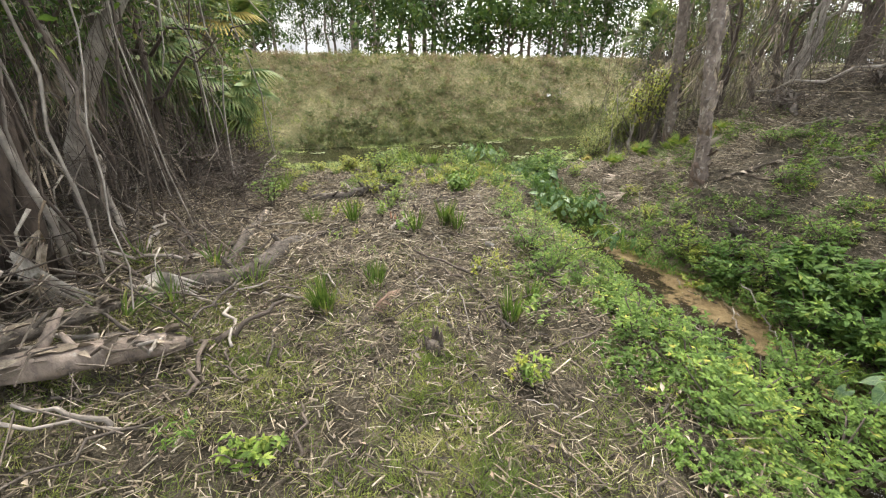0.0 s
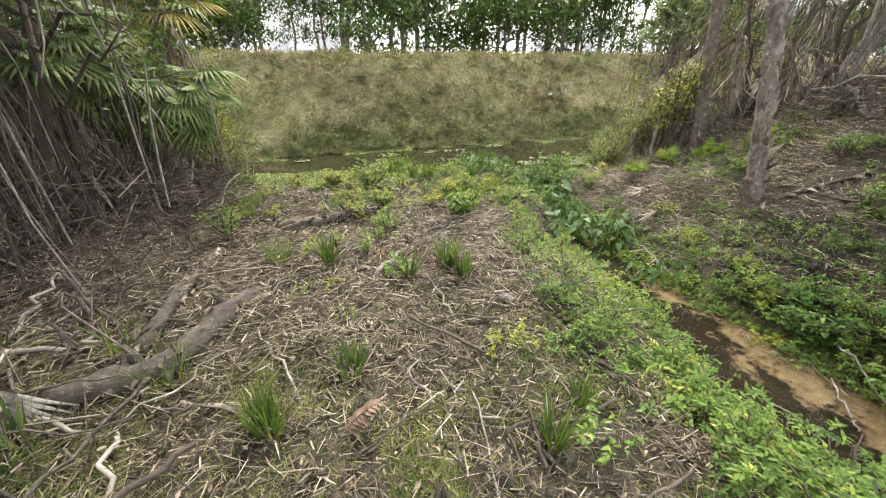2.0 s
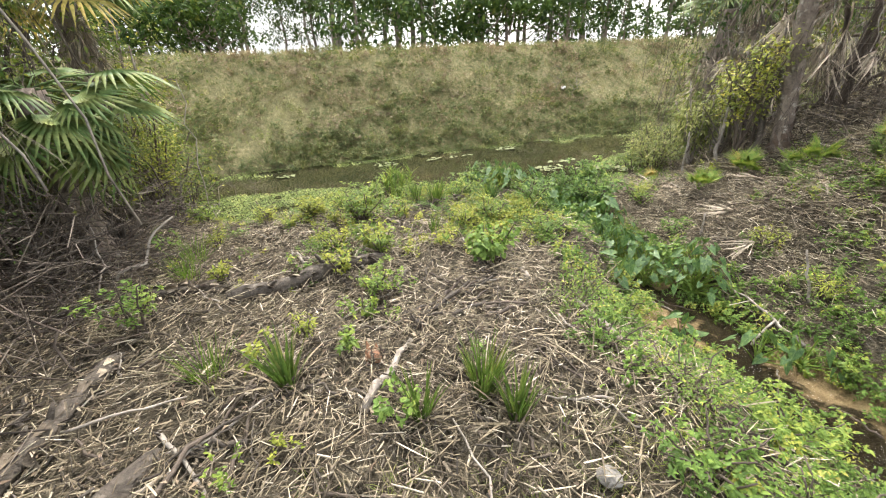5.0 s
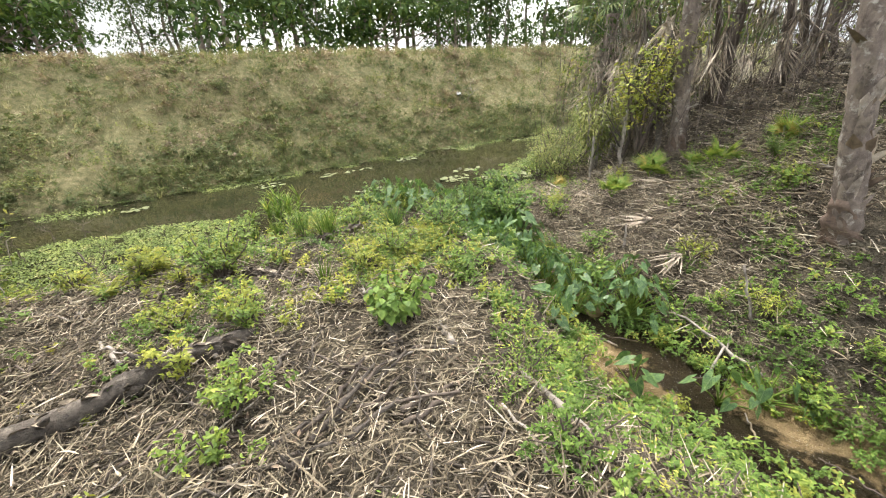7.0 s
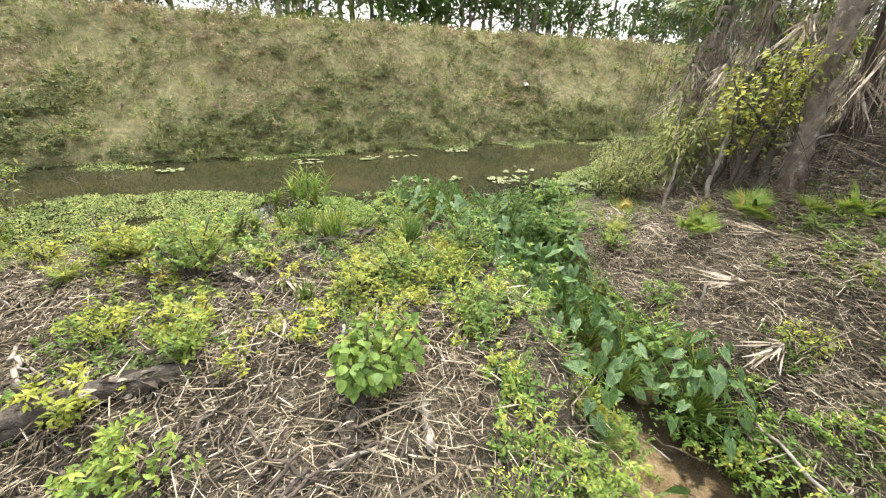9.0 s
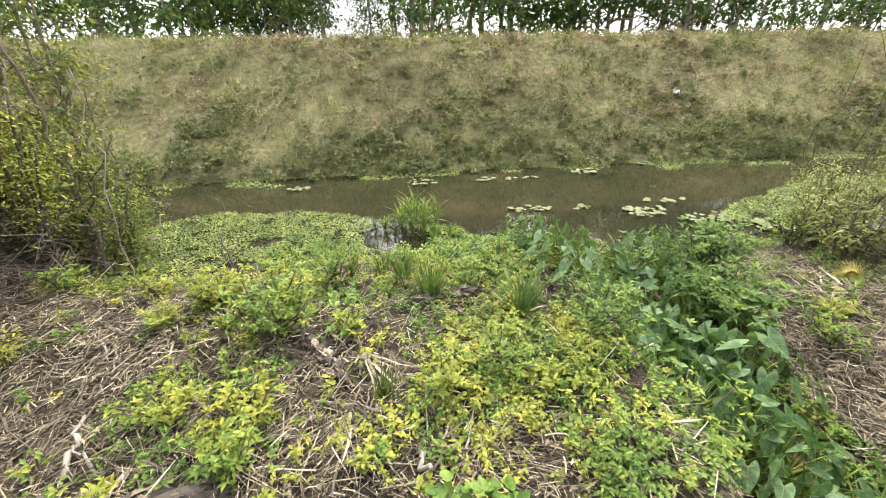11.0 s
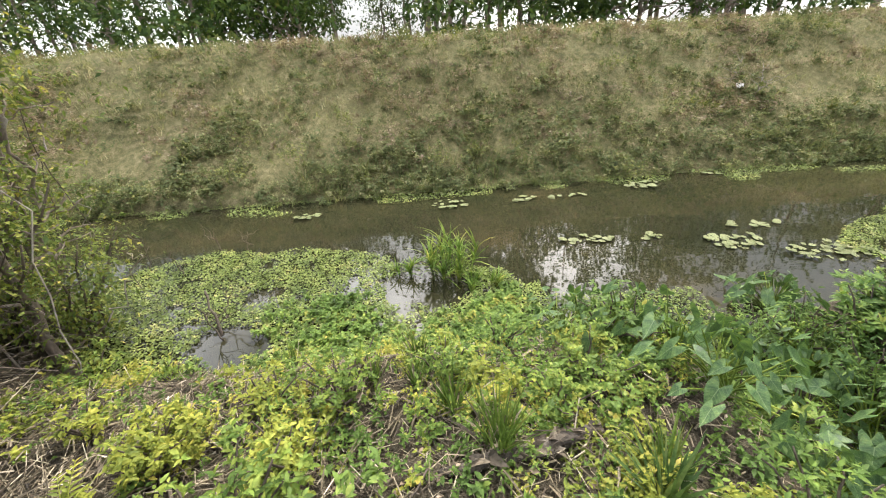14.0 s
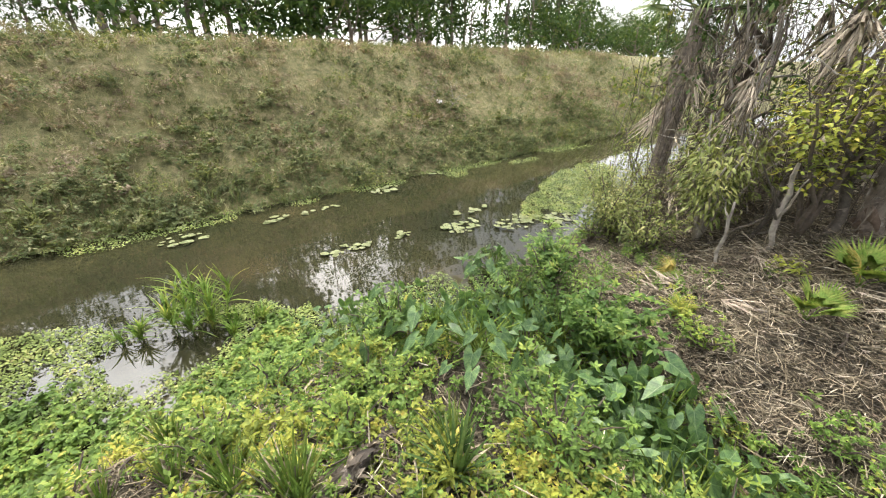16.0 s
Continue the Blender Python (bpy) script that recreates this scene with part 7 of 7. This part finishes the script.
PADS = [mesh_of("lily_pad", *pad_shape(j), M_PAD) for j in range(4)]
r = np.random.default_rng(55)
for cx, cy, wx, wy, n in [(2.7, 14.2, 0.42, 0.22, 12), (0.05, 13.87, 0.3, 0.2, 8), (-1.47, 13.92, 0.4, 0.25, 12), (-4.25, 13.86, 0.26, 0.12, 6), (0.95, 13.85, 0.45, 0.08, 5), (0.55, 11.95, 0.5, 0.14, 13),
                          (1.48, 11.84, 0.25, 0.12, 6), (2.6, 11.5, 0.5, 0.25, 22), (3.6, 11.0, 0.6, 0.3, 30), (3.3, 12.0, 0.5, 0.15, 8), (4.4, 10.6, 0.5, 0.25, 26), (4.6, 14.6, 0.3, 0.12, 4), (-1.4, 14.6, 0.5, 0.1, 6)]:
    for i in range(int(n * 1.6)):
        ob = new("lily_pad", PADS[i % 4])
        s = (0.028 + 0.075 * r.beta(1.3, 2.0)) * (0.85 if cy < 12 else 1.0)
        a, q = r.uniform(0, 6.28), math.sqrt(r.uniform(0, 1))
        ob.matrix_basis = Matrix.Translation((cx + math.cos(a) * q * wx * 0.9, cy + math.sin(a) * q * wy, 0.012 + 0.012 * (i % 4))) @ Euler((r.normal(0, 0.03), r.normal(0, 0.03), r.uniform(0, 6.28))).to_matrix().to_4x4() @ Matrix.Diagonal((s, s, s, 1))
        tagged(ob, "round pale green lily pad floating on the canal", "lily pad", "lily pads on the canal")

# dead twigs standing in the water off the thicket, and pale wreckage on the levee
def dead_twig(at, high, seed, label, mat, forks=5):
    r = np.random.default_rng(seed)
    top = thing("dead_branch", at, label, "branch", "dead branches")
    line = wander((0, 0, -0.05), (r.normal(0, 0.2), r.normal(0, 0.2), high), 9, 0.03, r)
    part("stem", tube(line, np.linspace(0.012, 0.004, 9), 5), mat, top)
    for i in range(forks):
        k = int(r.integers(3, 8))
        part("twig", tube(wander(line[k], line[k] + [r.normal(0, 0.2), r.normal(0, 0.2), r.uniform(0.05, 0.3)], 6, 0.02, r), np.linspace(0.006, 0.002, 6), 4, caps=False), mat, top)
    return top


for i, (x, y, h) in enumerate([(-5.6, 11.9, 0.5), (-5.3, 12.6, 0.55), (-6.2, 12.1, 0.6), (-4.9, 12.5, 0.35), (-6.6, 11.6, 0.7), (-4.4, 10.3, 0.45), (-4.6, 10.5, 0.4)]):
    dead_twig((x, y, -0.02), h, 900 + i, "bare dead twigs rising from the canal", M_TWIG)
for i, (x, y, h) in enumerate([(6.4, 17.2, 0.7), (6.9, 16.8, 0.5), (7.3, 17.0, 0.6)]):
    dead_twig(on_land(x, y), h, 910 + i, "pale bare branches among levee weeds", M_PALE, 7)
r = np.random.default_rng(5)
M_RAG = dry_material("pale_rag", [(0, (0.7, 0.7, 0.7)), (1, (0.8, 0.8, 0.78))], 20.0)
rag = [(0.09 * math.cos(a) * r.uniform(0.7, 1.2), 0.1 * math.sin(a) * r.uniform(0.7, 1.2), r.uniform(-0.05, 0.05)) for a in np.linspace(0, 6.0, 14)]
v = np.array([(0, 0, 0.05)] + rag + [(x, y, z - 0.02) for x, y, z in rag] + [(0, 0, 0.02)])
f = [(0, i, i % 14 + 1) for i in range(1, 15)] + [(29, 14 + i % 14 + 1, 14 + i) for i in range(1, 15)]
rag_ob = part("pale_scrap", (v, np.array(f)), M_RAG)
rag_ob.location = (6.64, 17.0, float(land(6.64, 17.0)) + 0.2)
tagged(rag_ob, "crumpled white scrap caught in levee weeds", "scrap")


def clod(at, size, seed):
    """A lump of pale dried mud with a broken surface."""
    r = np.random.default_rng(seed)
    bm = bmesh.new()
    bmesh.ops.create_icosphere(bm, subdivisions=3, radius=1.0)
    ways = r.normal(0, 1, (9, 3))
    for v in bm.verts:
        k = sum(0.11 * math.sin(3.1 * (v.co @ Vector(w)) + i) for i, w in enumerate(ways))
        v.co *= 1 + k * 0.55
        v.co.z *= 0.6
        v.co *= size
    me = bpy.data.meshes.new("mud_clod")
    bm.to_mesh(me)
    bm.free()
    me.materials.append(M_STONE)
    ob = new("mud_clod", me)
    ob.location = at
    tagged(ob, "pale grey lump of dried mud among weeds", "clod", "mud clods")


for i, (x, y, s) in enumerate([(-2.38, 3.45, 0.055), (-2.78, 2.9, 0.05), (-1.78, 2.7, 0.06)]):
    clod(on_land(x, y, 0.03), s, 70 + i)
